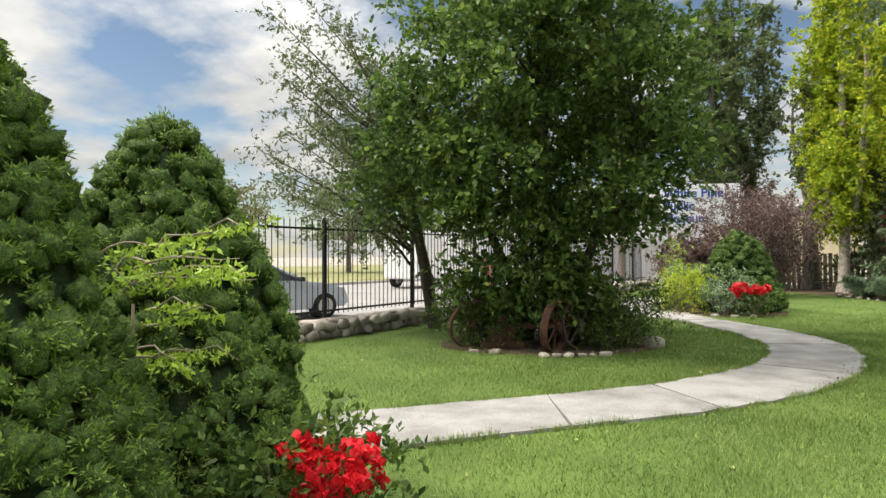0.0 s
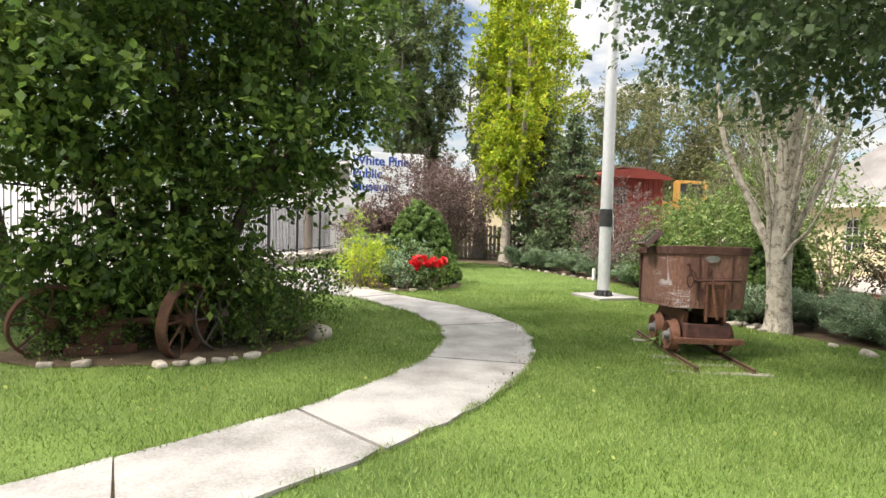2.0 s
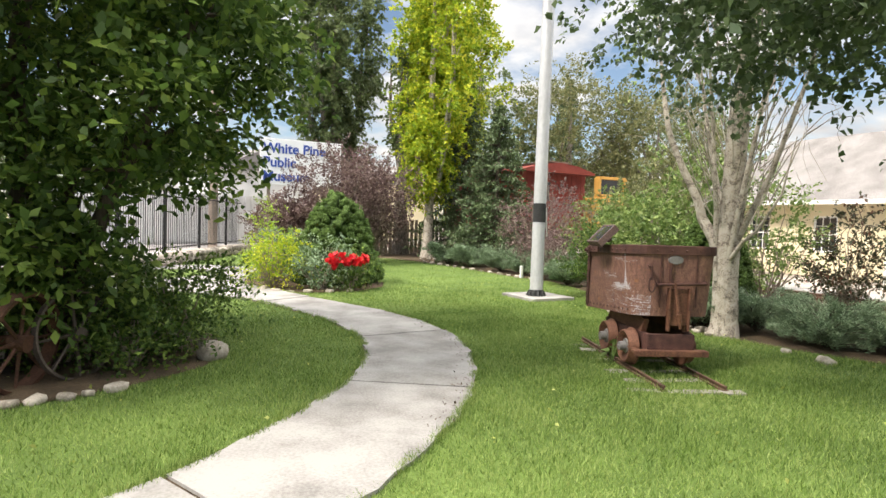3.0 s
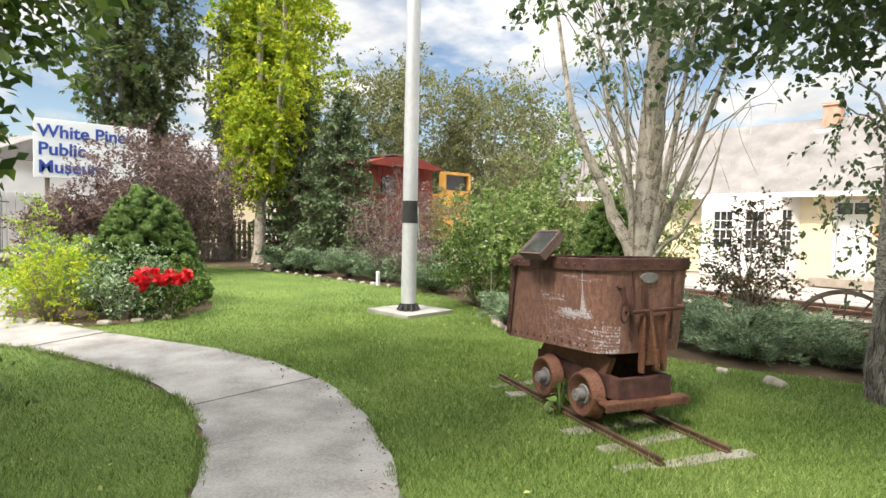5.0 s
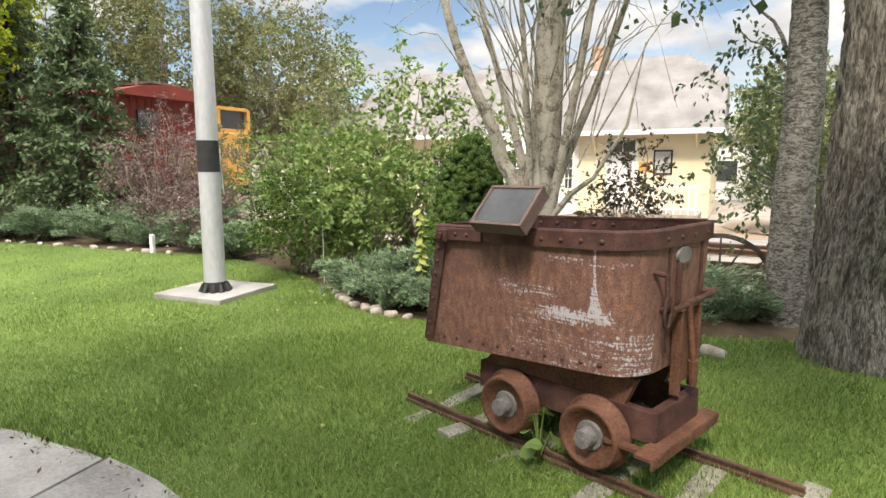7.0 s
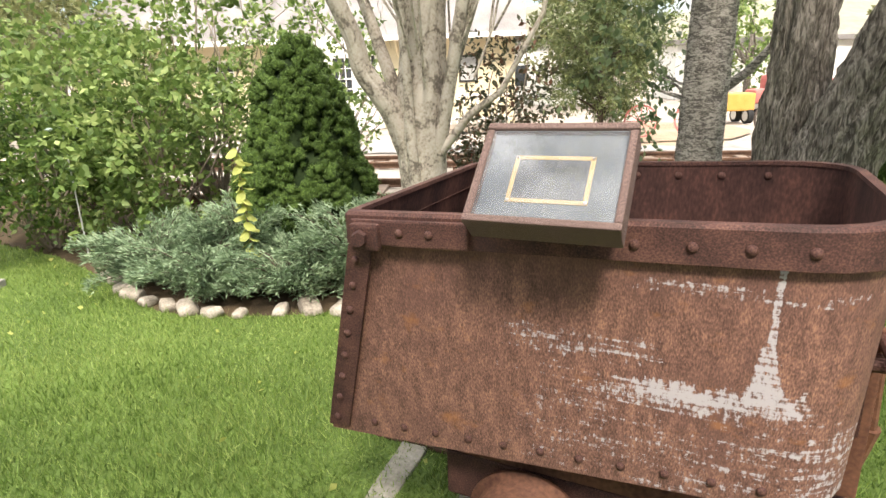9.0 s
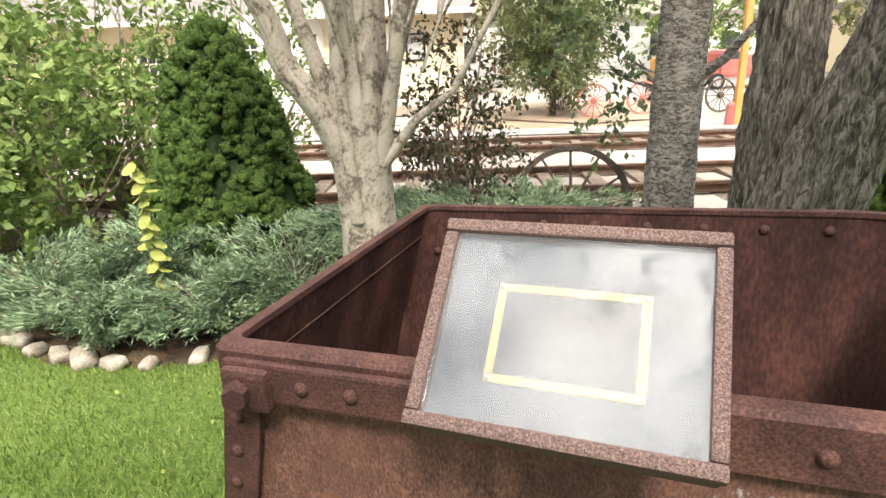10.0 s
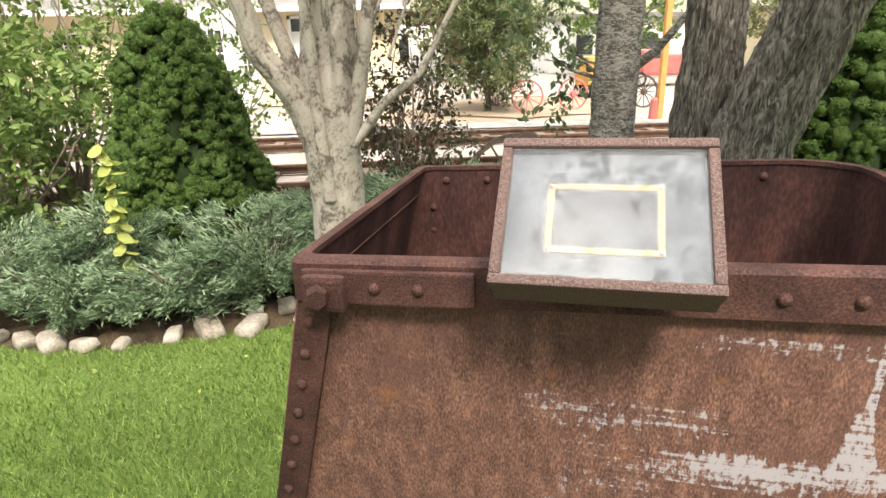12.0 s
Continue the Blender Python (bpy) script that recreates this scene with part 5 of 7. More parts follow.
# the pale several-stemmed tree behind the ore car
nr = np.random.default_rng(31)
cl = crown_clumps(nr, (0.2, 0.3, 6.3), (2.0, 2.2, 3.4), 170, 0.4, lambda p: p[2] > 2.6)
pale = stems_of(([(0, 0, -0.05), (0.02, 0, 0.2), (0.0, 0.0, 0.7), (0.0, 0.01, 1.25), (0.03, -0.02, 1.8), (0.0, -0.06, 2.8), (0.08, -0.1, 4.5), (0.05, 0, 8.0)], [0.22, 0.165, 0.15, 0.155, 0.14, 0.125, 0.10, 0.03]),
                ([(-0.02, 0.05, 0.95), (-0.05, 0.15, 1.25), (-0.08, 0.24, 1.42), (-0.1, 0.36, 1.6), (-0.14, 0.42, 1.85), (-0.3, 0.68, 2.5), (-0.38, 0.85, 3.1), (-0.3, 1.2, 4.6)], [0.09, 0.078, 0.07, 0.062, 0.055, 0.042, 0.034, 0.012]),
                ([(-0.05, -0.08, 0.95), (-0.1, -0.17, 1.35), (-0.12, -0.26, 1.8), (-0.1, -0.4, 2.6), (0.0, -0.7, 4.6)], [0.055, 0.045, 0.04, 0.03, 0.012]),
                ([(-0.14, 0.03, 0.75), (-0.17, 0.05, 1.1), (-0.17, 0.07, 1.7), (-0.24, 0.12, 2.7), (-0.4, 0.2, 4.4)], [0.042, 0.036, 0.03, 0.024, 0.008]),
                ([(-0.08, -0.12, 1.05), (-0.1, -0.32, 1.3), (-0.12, -0.52, 1.44), (-0.05, -0.78, 1.9), (0.0, -0.9, 2.6)], [0.032, 0.026, 0.02, 0.014, 0.005]),
                ([(0.05, 0.1, 1.2), (0.2, 0.35, 1.9), (0.3, 0.7, 2.9), (0.3, 1.0, 4.4)], [0.05, 0.04, 0.028, 0.01]),
                ([(0.05, -0.1, 1.3), (0.25, -0.4, 2.2), (0.3, -0.8, 3.4), (0.3, -1.0, 4.6)], [0.045, 0.034, 0.024, 0.008]))
rngp = random.Random(33)
for k in range(90):
    # long whips that rise from the limbs and curl over at their ends
    a = rngp.uniform(0, 6.28)
    z0 = rngp.uniform(1.5, 4.2)
    r0, r1 = rngp.uniform(0.1, 0.5), rngp.uniform(0.7, 1.75)
    z1 = z0 + rngp.uniform(0.6, 1.9)
    drop = rngp.uniform(-0.5, 1.3)
    pts = []
    for q in range(8):
        t = q / 7
        rr = r0 + (r1 - r0) * t ** 0.8
        b = a + 0.35 * t + 0.16 * math.sin(8 * t + k)
        pts.append(Vector((rr * math.cos(b), rr * math.sin(b), z0 + (z1 - z0) * math.sin(min(1, t * 1.45) * math.pi / 2) - drop * max(0, t - 0.6) * 2.2 + 0.04 * math.sin(11 * t + 2 * k))))
    pale.append((pts, [0.0085 - 0.001 * q for q in range(8)]))
leafy_tree("tree", "pale smooth-barked tree of several stems with thin drooping twigs", 9.55, 8.1, pale, cl, 22, (0.2, 0.2, 0.3), 0.075, M_SHRUB, M_PALEBARK, 34, relief=0.012, ridges=4.0, limbs=40, limb_r=0.014, seg=12, droop=0.7)

# the thick furrowed cottonwood and its neighbour
nr = np.random.default_rng(41)
cl = crown_clumps(nr, (-1.6, 0.6, 5.3), (3.7, 3.4, 2.5), 330, 0.5, lambda p: p[2] > 2.75)
cl = np.vstack([cl, crown_clumps(nr, (-2.8, 0.15, 3.45), (1.75, 1.3, 0.6), 210, 0.3)])
fall = cl[:, :2] + (9.75, 5.35) - np.outer(cl[:, 2] - 0.9, (-0.805, -0.13))
cl = cl[~((np.abs(fall[:, 0] - 6.9) < 1.2) & (np.abs(fall[:, 1] - 7.5) < 1.5))]
leafy_tree("tree", "thick old cottonwood with furrowed bark and forked trunk", 9.75, 5.35,
           stems_of(([(0.1, 0.15, -0.1), (0.12, 0.20, 0.25), (0.20, 0.25, 0.9), (0.25, 0.22, 1.7), (0.3, 0.2, 3.0), (0.1, 0.4, 5.5)], [0.36, 0.26, 0.185, 0.16, 0.15, 0.08]),
                    ([(-0.06, 0.10, -0.1), (-0.10, 0.18, 0.18), (-0.14, 0.21, 0.6), (-0.20, 0.05, 1.2), (-0.30, -0.15, 1.8), (-0.42, -0.6, 2.9), (-0.7, -1.3, 4.8)], [0.46, 0.34, 0.24, 0.21, 0.195, 0.17, 0.1]),
                    ([(-0.05, 0.55, 4.2), (-1.2, 0.5, 4.9), (-2.6, 0.3, 4.9), (-3.9, 0.3, 4.6)], [0.07, 0.05, 0.03, 0.01]),
                    ([(-0.1, 0.55, 4.4), (-1.4, 1.6, 5.3), (-2.4, 2.4, 5.6)], [0.06, 0.045, 0.02])),
           cl, 46, (0.28, 0.28, 0.16), 0.07, M_COTTON, M_BARK, 42, relief=0.04, ridges=8.0, limbs=70, seg=16, droop=0.6, aspect=0.85, limb_from=4.0, limb_r=0.018)
nr = np.random.default_rng(43)
cl = crown_clumps(nr, (0.3, 0, 6.0), (2.4, 2.4, 2.6), 120, 0.5)
cl = np.vstack([cl, np.array([(0.45 + 0.15 * nr.normal(), 0.42 + 0.16 * nr.normal(), z) for z in nr.uniform(1.2, 3.4, 22)])])
leafy_tree("tree", "straight grey-barked tree beside the old cottonwood", 10.82, 5.92,
           stems_of(([(0, 0, -0.1), (0, 0, 0.3), (0, 0, 1.2), (0.02, -0.02, 2.2), (0.1, 0, 4.0), (0.2, 0, 7)], [0.26, 0.185, 0.17, 0.16, 0.13, 0.04]),
                    ([(0, -0.05, 1.3), (-0.05, -0.3, 1.5), (-0.1, -0.62, 1.9), (-0.1, -0.7, 2.6)], [0.045, 0.035, 0.025, 0.012])),
           cl, 34, (0.2, 0.2, 0.3), 0.075, M_COTTON, M_GREYBARK, 44, relief=0.014, ridges=9.0, limbs=60, seg=14, droop=0.8)

# columnar yellow-green poplars and the taller grey ones
def column(x, y, h, r, n, per, mat, bark, seed, label, base=3.0, trunk_r=0.22, leaf=0.11, leaders=7):
    """A poplar of several close, steep leaders with tapering tops."""
    nr2 = np.random.default_rng(seed)
    la, lo = nr2.uniform(0, 6.28, leaders), nr2.uniform(0.25, 0.75, leaders) * r
    la[0], lo[0] = 0, 0
    top = base + (h - base) * nr2.uniform(0.6, 0.95, leaders)
    top[0] = h
    low = base + (h - base) * nr2.uniform(0.0, 0.22, leaders)
    k = nr2.integers(0, leaders, n)
    z = nr2.uniform(0, 1, n) ** 1.15
    wide = r * 0.5 * np.clip(np.sin(np.clip(z * 0.86 + 0.14, 0, 1) * math.pi), 0.08, 1) ** 0.7
    spread_ = lo[k] * np.clip(0.35 + 1.4 * z, 0, 1)
    cl2 = np.stack([spread_ * np.cos(la[k]) + wide * nr2.normal(size=n) * 0.55, spread_ * np.sin(la[k]) + wide * nr2.normal(size=n) * 0.55, low[k] + z * (top[k] - low[k])], 1)
    stems = [([(0, 0, 0), (0, 0, 0.5), (0.05, 0, base), (0, 0, h * 0.6), (0, 0, h * 0.95)], [trunk_r * 1.4, trunk_r, trunk_r * 0.85, trunk_r * 0.5, 0.02])]
    for a, o, zt in zip(la[1:], lo[1:], top[1:]):
        stems.append(([(0, 0, base * 0.8), (0.5 * o * math.cos(a), 0.5 * o * math.sin(a), base + 0.8), (o * math.cos(a), o * math.sin(a), base + 0.45 * (zt - base)), (o * math.cos(a), o * math.sin(a), zt - 0.2)], [trunk_r * 0.5, trunk_r * 0.4, trunk_r * 0.28, 0.012]))
    return leafy_tree("tree", label, x, y, stems_of(*stems), cl2, per, (0.2, 0.2, 0.3), leaf, mat, bark, seed, limbs=30, level=0.35)


column(11.75, 23.8, 13.0, 1.9, 440, 96, M_LIME, M_PALEBARK, 51, "tall columnar poplar turning yellow-green", 2.3, 0.2, 0.15)
column(13.4, 25.3, 14.0, 1.8, 420, 70, M_LIME, M_PALEBARK, 52, "tall columnar poplar turning yellow-green", 3.4, 0.22, 0.15)
column(11.4, 26.0, 9.0, 1.2, 90, 40, M_POPLAR, M_BARK, 53, "grey-barked poplar behind the yellow one", 4.0, 0.3, 0.15)
column(9.2, 28.5, 14.5, 2.4, 520, 60, M_POPLAR, M_BARK, 54, "tall grey-green poplar behind the plum thicket", 3.5, 0.3, 0.17)
column(18.0, 34.0, 13.0, 2.2, 200, 40, M_LIME, M_BARK, 56, "yellow-green tree in the distance", 3.0, 0.3, 0.19)


def spruce(x, y, h, r, seed, label, n_tier=26, z0=0.3, leaf=0.16, base=0.0):
    rg, nr2 = random.Random(seed), np.random.default_rng(seed)
    e = tagged(empty("spruce", x, y, base), label, "tree")
    lines, pts = [], []
    for k in range(n_tier):
        t = k / n_tier
        zc = z0 + (h - z0) * t
        rr = r * (1 - t) ** 0.85 + 0.05
        for j in range(9):
            a = rg.uniform(0, 6.28)
            L = rr * rg.uniform(0.7, 1.1)
            end = Vector((L * math.cos(a), L * math.sin(a), zc - 0.22 * L + rg.uniform(-.1, .1)))
            lines.append(([Vector((0, 0, zc)), end * 0.5 + Vector((0, 0, (zc + 0.05) * 0.5)), end], [0.018, 0.012, 0.004]))
            m = int(16 + 30 * L)
            tt = nr2.uniform(0.25, 1.02, (m, 1))
            p = np.array((0, 0, zc)) * (1 - tt) + np.array(end) * tt
            side = np.array((-math.sin(a), math.cos(a), 0))
            p = p + side * nr2.normal(size=(m, 1)) * 0.16 * L * (1.15 - tt) + nr2.normal(size=(m, 3)) * 0.04
            pts.append(p)
    wood(e, [([Vector((0, 0, 0)), Vector((0, 0, h * 0.5)), Vector((0, 0, h * 0.97))], [0.018 * h, 0.012 * h, 0.01])], lines, M_DARKBARK, 8, rg)
    leaf_cloud("needles", np.vstack(pts), leaf, M_SPRUCE, e, nr2, aspect=0.35, droop=0.5)


spruce(13.4, 24.0, 7.4, 2.3, 61, "dark green spruce with low sweeping boughs")
spruce(12.9, 20.4, 5.6, 2.2, 62, "dark green young spruce in the shrub bed")
spruce(30.0, 40.0, 13.0, 3.0, 63, "dark distant pine above the other trees", leaf=0.3)


# far rounded trees
def far_tree(x, y, h, r, seed, mat, label, n=130, per=34, leaf=0.22, base=0.0):
    nr2 = np.random.default_rng(seed)
    cl2 = crown_clumps(nr2, (0, 0, h * 0.58), (r, r, h * 0.42), n, 0.5)
    leafy_tree("tree", label, x, y, stems_of(([(0, 0, 0), (0, 0, h * 0.3), (0.1, 0, h * 0.8)], [0.03 * h, 0.024 * h, 0.02])), cl2, per, (0.11 * r,) * 3, leaf, mat, M_BARK, seed, limbs=26, limb_r=0.05, z=base)


far_tree(22.5, 29.5, 10.2, 3.8, 71, M_OLIVE, "olive-green tree behind the caboose", 300, 84, 0.15)
far_tree(26.0, 26.5, 9.2, 3.6, 72, M_OLIVE, "olive-green tree behind the caboose", 300, 84, 0.15)
far_tree(18.5, 31.0, 9.0, 3.2, 73, M_POPLAR, "grey-green leafy tree in the distance", 170, 40)
far_tree(32.5, 30.0, 9.8, 3.9, 74, M_POPLAR, "grey-green leafy tree in the distance", 170, 40)
far_tree(-9, 44, 7.5, 4.0, 75, M_POPLAR, "pale green tree across the road", 130, 34, 0.28)
far_tree(-17, 47, 8.5, 4.5, 76, M_POPLAR, "pale green tree across the road", 130, 34, 0.28)
far_tree(-3, 48, 7.0, 4.2, 77, M_POPLAR, "pale green tree across the road", 130, 34, 0.28)
far_tree(-26, 42, 7.5, 4.2, 78, M_OLIVE, "pale green tree across the road", 130, 34, 0.28)
far_tree(4, 52, 8.0, 4.2, 79, M_OLIVE, "pale green tree across the road", 130, 34, 0.28)


# ---- shrubs ----
def shrub(name, label, x, y, h, r, mat, seed, n=70, per=50, leaf=0.06, sigma=0.13, stems=14, low=0.15, twig=M_TWIG, droop=0.0, aspect=0.55, category="shrub", base=0.0, reach=1.2):
    rg, nr2 = random.Random(seed), np.random.default_rng(seed)
    e = tagged(empty(name, x, y, base), label, category)
    cl2 = crown_clumps(nr2, (0, 0, h * 0.55), (r, r, h * 0.46), n, 0.35, lambda p: p[2] > low)
    lines = []
    for c in cl2[:stems]:
        c = Vector(c)
        a = Vector((c.x * 0.12, c.y * 0.12, 0))
        lines.append((bent(a, c, 0.1, rg), [0.016 - 0.0023 * i for i in range(6)]))
    tubes("woody_base", lines, twig, e, seg=5)
    pts, grow = clump_points(nr2, cl2, per, sigma, run=10, reach=reach)
    leaf_cloud("foliage", pts, leaf, mat, e, nr2, droop=droop, aspect=aspect, out=grow, level=0.4)
    return e


def cone_shrub(name, label, x, y, h, r, seed, lobes=520, mat=None, power=0.75, lobe=0.068, lump=0.08, tips=12, per=6, needle=0.5):
    """A dense dwarf conifer: a core painted dark for shade under rounded lobes, each lobe a bunch of needle tips."""
    nr2 = np.random.default_rng(seed)
    e = tagged(empty(name, x, y), label, "conifer")

    def prof(t):
        return r * np.minimum(1.0, (1.0 - t) * 1.02) ** power * (0.80 + 0.2 * np.minimum(1, t * 6))

    def swell(a, t):
        return noise.noise((2.2 * math.cos(a), 2.2 * math.sin(a), 4.5 * t + seed))
    seg, rows = 48, 36
    vs, fs = [], []
    for i in range(rows + 1):
        t = i / rows
        for k in range(seg):
            a = 2 * math.pi * k / seg
            q = max(0.004, (0.93 * float(prof(np.float64(t))) - 0.6 * lobe) * (1 + lump * 1.3 * swell(a, t)))
            vs.append((q * math.cos(a), q * math.sin(a), 0.02 + (h - 0.09) * t))
    for i in range(rows):
        for k in range(seg):
            fs.append((i * seg + k, i * seg + (k + 1) % seg, (i + 1) * seg + (k + 1) % seg, (i + 1) * seg + k))
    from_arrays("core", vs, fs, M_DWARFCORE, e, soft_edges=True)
    grid_t = np.linspace(0, 1, 200)
    wide = np.cumsum(prof(grid_t) + 0.05)
    t = np.interp((np.arange(lobes) + 0.5) / lobes, wide / wide[-1], grid_t)
    a = np.arange(lobes) * 2.39996 + nr2.normal(size=lobes) * 0.22
    t = np.clip(t + nr2.normal(size=lobes) * 0.014, 0, 0.99)
    bumps = np.array([swell(b, q) for b, q in zip(a, t)])
    q = np.maximum(prof(t) * (0.93 + lump * 1.3 * bumps) + nr2.uniform(-0.55, 0.35, lobes) * lobe, 0.015)
    c = np.stack([q * np.cos(a), q * np.sin(a), 0.05 + (h - 0.06) * t], 1)
    o = unit(np.stack([np.cos(a), np.sin(a), 0.35 + 0.9 * t], 1))
    big = nr2.uniform(0.6, 1.45, (lobes, 1))
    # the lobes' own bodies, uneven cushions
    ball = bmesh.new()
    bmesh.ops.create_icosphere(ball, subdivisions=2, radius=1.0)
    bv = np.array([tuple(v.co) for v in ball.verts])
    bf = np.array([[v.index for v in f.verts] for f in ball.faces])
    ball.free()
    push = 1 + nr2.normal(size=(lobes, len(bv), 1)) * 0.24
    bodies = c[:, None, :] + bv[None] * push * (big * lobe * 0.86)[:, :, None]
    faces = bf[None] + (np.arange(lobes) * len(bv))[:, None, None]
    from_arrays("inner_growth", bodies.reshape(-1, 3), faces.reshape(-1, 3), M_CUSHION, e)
    tip = unit(nr2.normal(size=(lobes * tips, 3)) * 0.85 + np.repeat(o, tips, axis=0) * 0.75)
    tc = np.repeat(c, tips, axis=0) + tip * np.repeat(big, tips, axis=0) * lobe * nr2.uniform(0.75, 1.1, (len(tip), 1))
    pts = np.repeat(tc, per, axis=0)
    grow = np.repeat(tip, per, axis=0) * 0.9 + nr2.normal(size=(len(pts), 3)) * 0.5
    pts = pts + nr2.normal(size=pts.shape) * lobe * 0.12 - np.repeat(tip, per, axis=0) * lobe * 0.15
    lead = np.repeat(np.array([(0.0, 0.0, h - 0.04)]), 260, axis=0) + nr2.normal(size=(260, 3)) * (0.025, 0.025, 0.05)
    pts, grow = np.vstack([pts, lead]), np.vstack([grow, np.tile((0, 0, 1.0), (260, 1))])
    leaf_cloud("needles", pts, lobe * needle, mat or M_DWARF, e, nr2, aspect=0.27, droop=0.0, out=grow * 1.2)
    return e


cone_shrub("dwarf_spruce", "dense dark green cone-shaped dwarf spruce beside the pale tree", 10.75, 9.36, 1.9, 0.70, 81, 1250, power=0.52, lump=0.2, lobe=0.046, mat=M_DWARFDARK)
cone_shrub("dwarf_spruce", "dense bright green cone-shaped dwarf spruce at the entrance", -0.05, 0.68, 2.13, 0.72, 82, 1250, power=0.6, lump=0.18, lobe=0.048, tips=14)
cone_shrub("dwarf_spruce", "dense green cone-shaped dwarf spruce behind the roses", -0.3, 2.0, 2.12, 0.88, 83, 1250, power=0.58, lump=0.17, lobe=0.052)
cone_shrub("mound_conifer", "broad dark green mounded conifer in the rose bed", 5.95, 15.3, 1.95, 1.1, 84, 620, lobe=0.085, power=0.55, lump=0.17, tips=10, mat=M_DWARFDARK)


def juniper(x, y, r, h, seed, n=60, mat=None, label="low spreading blue-green juniper", group="junipers along the bed", leaf=0.055):
    rg, nr2 = random.Random(seed), np.random.default_rng(seed)
    e = tagged(empty("juniper", x, y), label, "shrub", group)
    lines, pts, outs = [], [], []
    for k in range(n):
        a = rg.uniform(0, 6.28)
        L = r * rg.uniform(0.45, 1.1)
        top = h * rg.uniform(0.3, 1.25)
        d = np.array((math.cos(a), math.sin(a), 0))
        s = np.array((-math.sin(a), math.cos(a), 0))
        t = np.linspace(0, 1, 6)
        line = [(d * L * q + np.array((0, 0, top * (1 - (1 - q) ** 1.8) * (1 - 0.25 * q)))) for q in t]
        lines.append(([Vector(p) for p in line], [0.012, 0.01, 0.008, 0.006, 0.004, 0.002]))
        m = int(420 * L)
        q = 1.05 - 0.85 * nr2.uniform(0, 1, (m, 1)) ** 1.5
        z = top * (1 - (1 - np.minimum(q, 1)) ** 1.8) * (1 - 0.25 * q)
        p = d * L * q + s * nr2.normal(size=(m, 1)) * 0.085 * (1.25 - q) + np.concatenate([np.zeros((m, 2)), z + nr2.normal(size=(m, 1)) * 0.025], 1)
        pts.append(p)
        outs.append(np.tile(d + np.array((0, 0, 0.5)), (m, 1)))
    tagged(tubes("woody_base", lines, M_DARKBARK, e, seg=4), kind="stuff")
    leaf_cloud("sprays", np.vstack(pts), leaf, mat or M_JUNIPER, e, nr2, aspect=0.17, droop=0, out=np.vstack(outs) * 1.5)


for k, (x, y, r, h) in enumerate([(9.62, 9.8, 0.5, 0.42), (9.85, 10.35, 0.55, 0.5), (9.6, 9.15, 0.48, 0.4), (9.8, 8.65, 0.6, 0.62), (10.35, 8.2, 0.6, 0.62), (10.15, 9.75, 0.55, 0.6), (10.25, 7.15, 0.6, 0.5), (10.6, 7.35, 0.7, 0.6), (10.95, 6.8, 0.65, 0.5), (10.75, 6.35, 0.4, 0.3)]):
    juniper(x, y, r, h, 100 + k, n=70)
for k, (x, y, r, h) in enumerate([(11.9, 15.2, 0.8, 0.8), (11.8, 16.6, 0.8, 0.7), (11.7, 17.9, 0.8, 0.8), (11.5, 19.3, 0.8, 0.7), (11.3, 14.0, 0.6, 0.6), (11.2, 20.6, 0.8, 0.7), (5.2, 16.5, 0.8, 1.2)]):
    juniper(x, y, r, h, 120 + k, n=60, leaf=0.07, label="low grey-green juniper at the lawn's far edge")

shrub("shrub", "tall green shrub with small leaves in the bed", 10.9, 10.9, 2.1, 0.95, M_SHRUB, 141, 105, 60, 0.078)
shrub("shrub", "tall light green shrub in the bed behind the pole", 11.4, 12.2, 2.3, 1.05, M_SHRUB, 142, 110, 60, 0.078)
shrub("shrub", "broad leafy shrub in the bed by the pole", 10.75, 12.0, 1.5, 0.8, M_HAWLEAF, 143, 100, 60, 0.055)
shrub("shrub", "tall airy shrub with pale stems", 12.2, 11.0, 3.2, 1.1, M_SHRUB, 144, 105, 45, 0.085, stems=40)
shrub("shrub", "olive green shrub near the depot", 13.2, 13.0, 3.0, 1.3, M_OLIVE, 145, 140, 45, 0.08, stems=30)
shrub("shrub", "tall green shrub in front of the yard", 12.6, 9.8, 2.6, 0.8, M_SHRUB, 146, 90, 45, 0.07, stems=26)
shrub("plum_shrub", "dark purple-leaved shrub with bare grey twigs", 12.2, 16.9, 2.3, 0.95, M_PLUM, 147, 120, 50, 0.06, stems=50)
shrub("plum_shrub", "dark purple-leaved shrub before the caboose", 14.0, 18.6, 2.9, 1.1, M_PLUM, 154, 130, 50, 0.06, stems=50)
shrub("shrub", "leafy green shrub before the yellow engine", 16.6, 19.6, 2.6, 1.1, M_OLIVE, 155, 110, 50, 0.08)
shrub("plum_shrub", "dark purple-leaved low shrub", 11.7, 14.9, 1.2, 0.6, M_PLUM, 148, 60, 50, 0.055, stems=30)
shrub("upright_shrub", "slim upright shrub with burgundy-tipped leaves", 11.35, 7.6, 1.75, 0.5, M_BURGUNDY, 149, 90, 36, 0.055, stems=40, sigma=0.1)
for k, (x, y, h, r) in enumerate([(7.3, 20.8, 3.6, 1.4), (8.6, 21.2, 3.8, 1.35), (5.9, 21.6, 2.0, 1.0), (9.6, 25.4, 3.8, 1.2)]):
    shrub("plum_tree", "purple-leaved plum thicket with grey twigs", x, y, h, r, M_PLUM, 150 + k, 170, 70, 0.085, stems=70, low=0.7, sigma=0.18)
shrub("yellow_shrub", "loose yellow-green shrub beside the roses", 4.45, 14.25, 1.05, 0.55, M_LIME, 160, 70, 40, 0.06, stems=30, low=0.08)
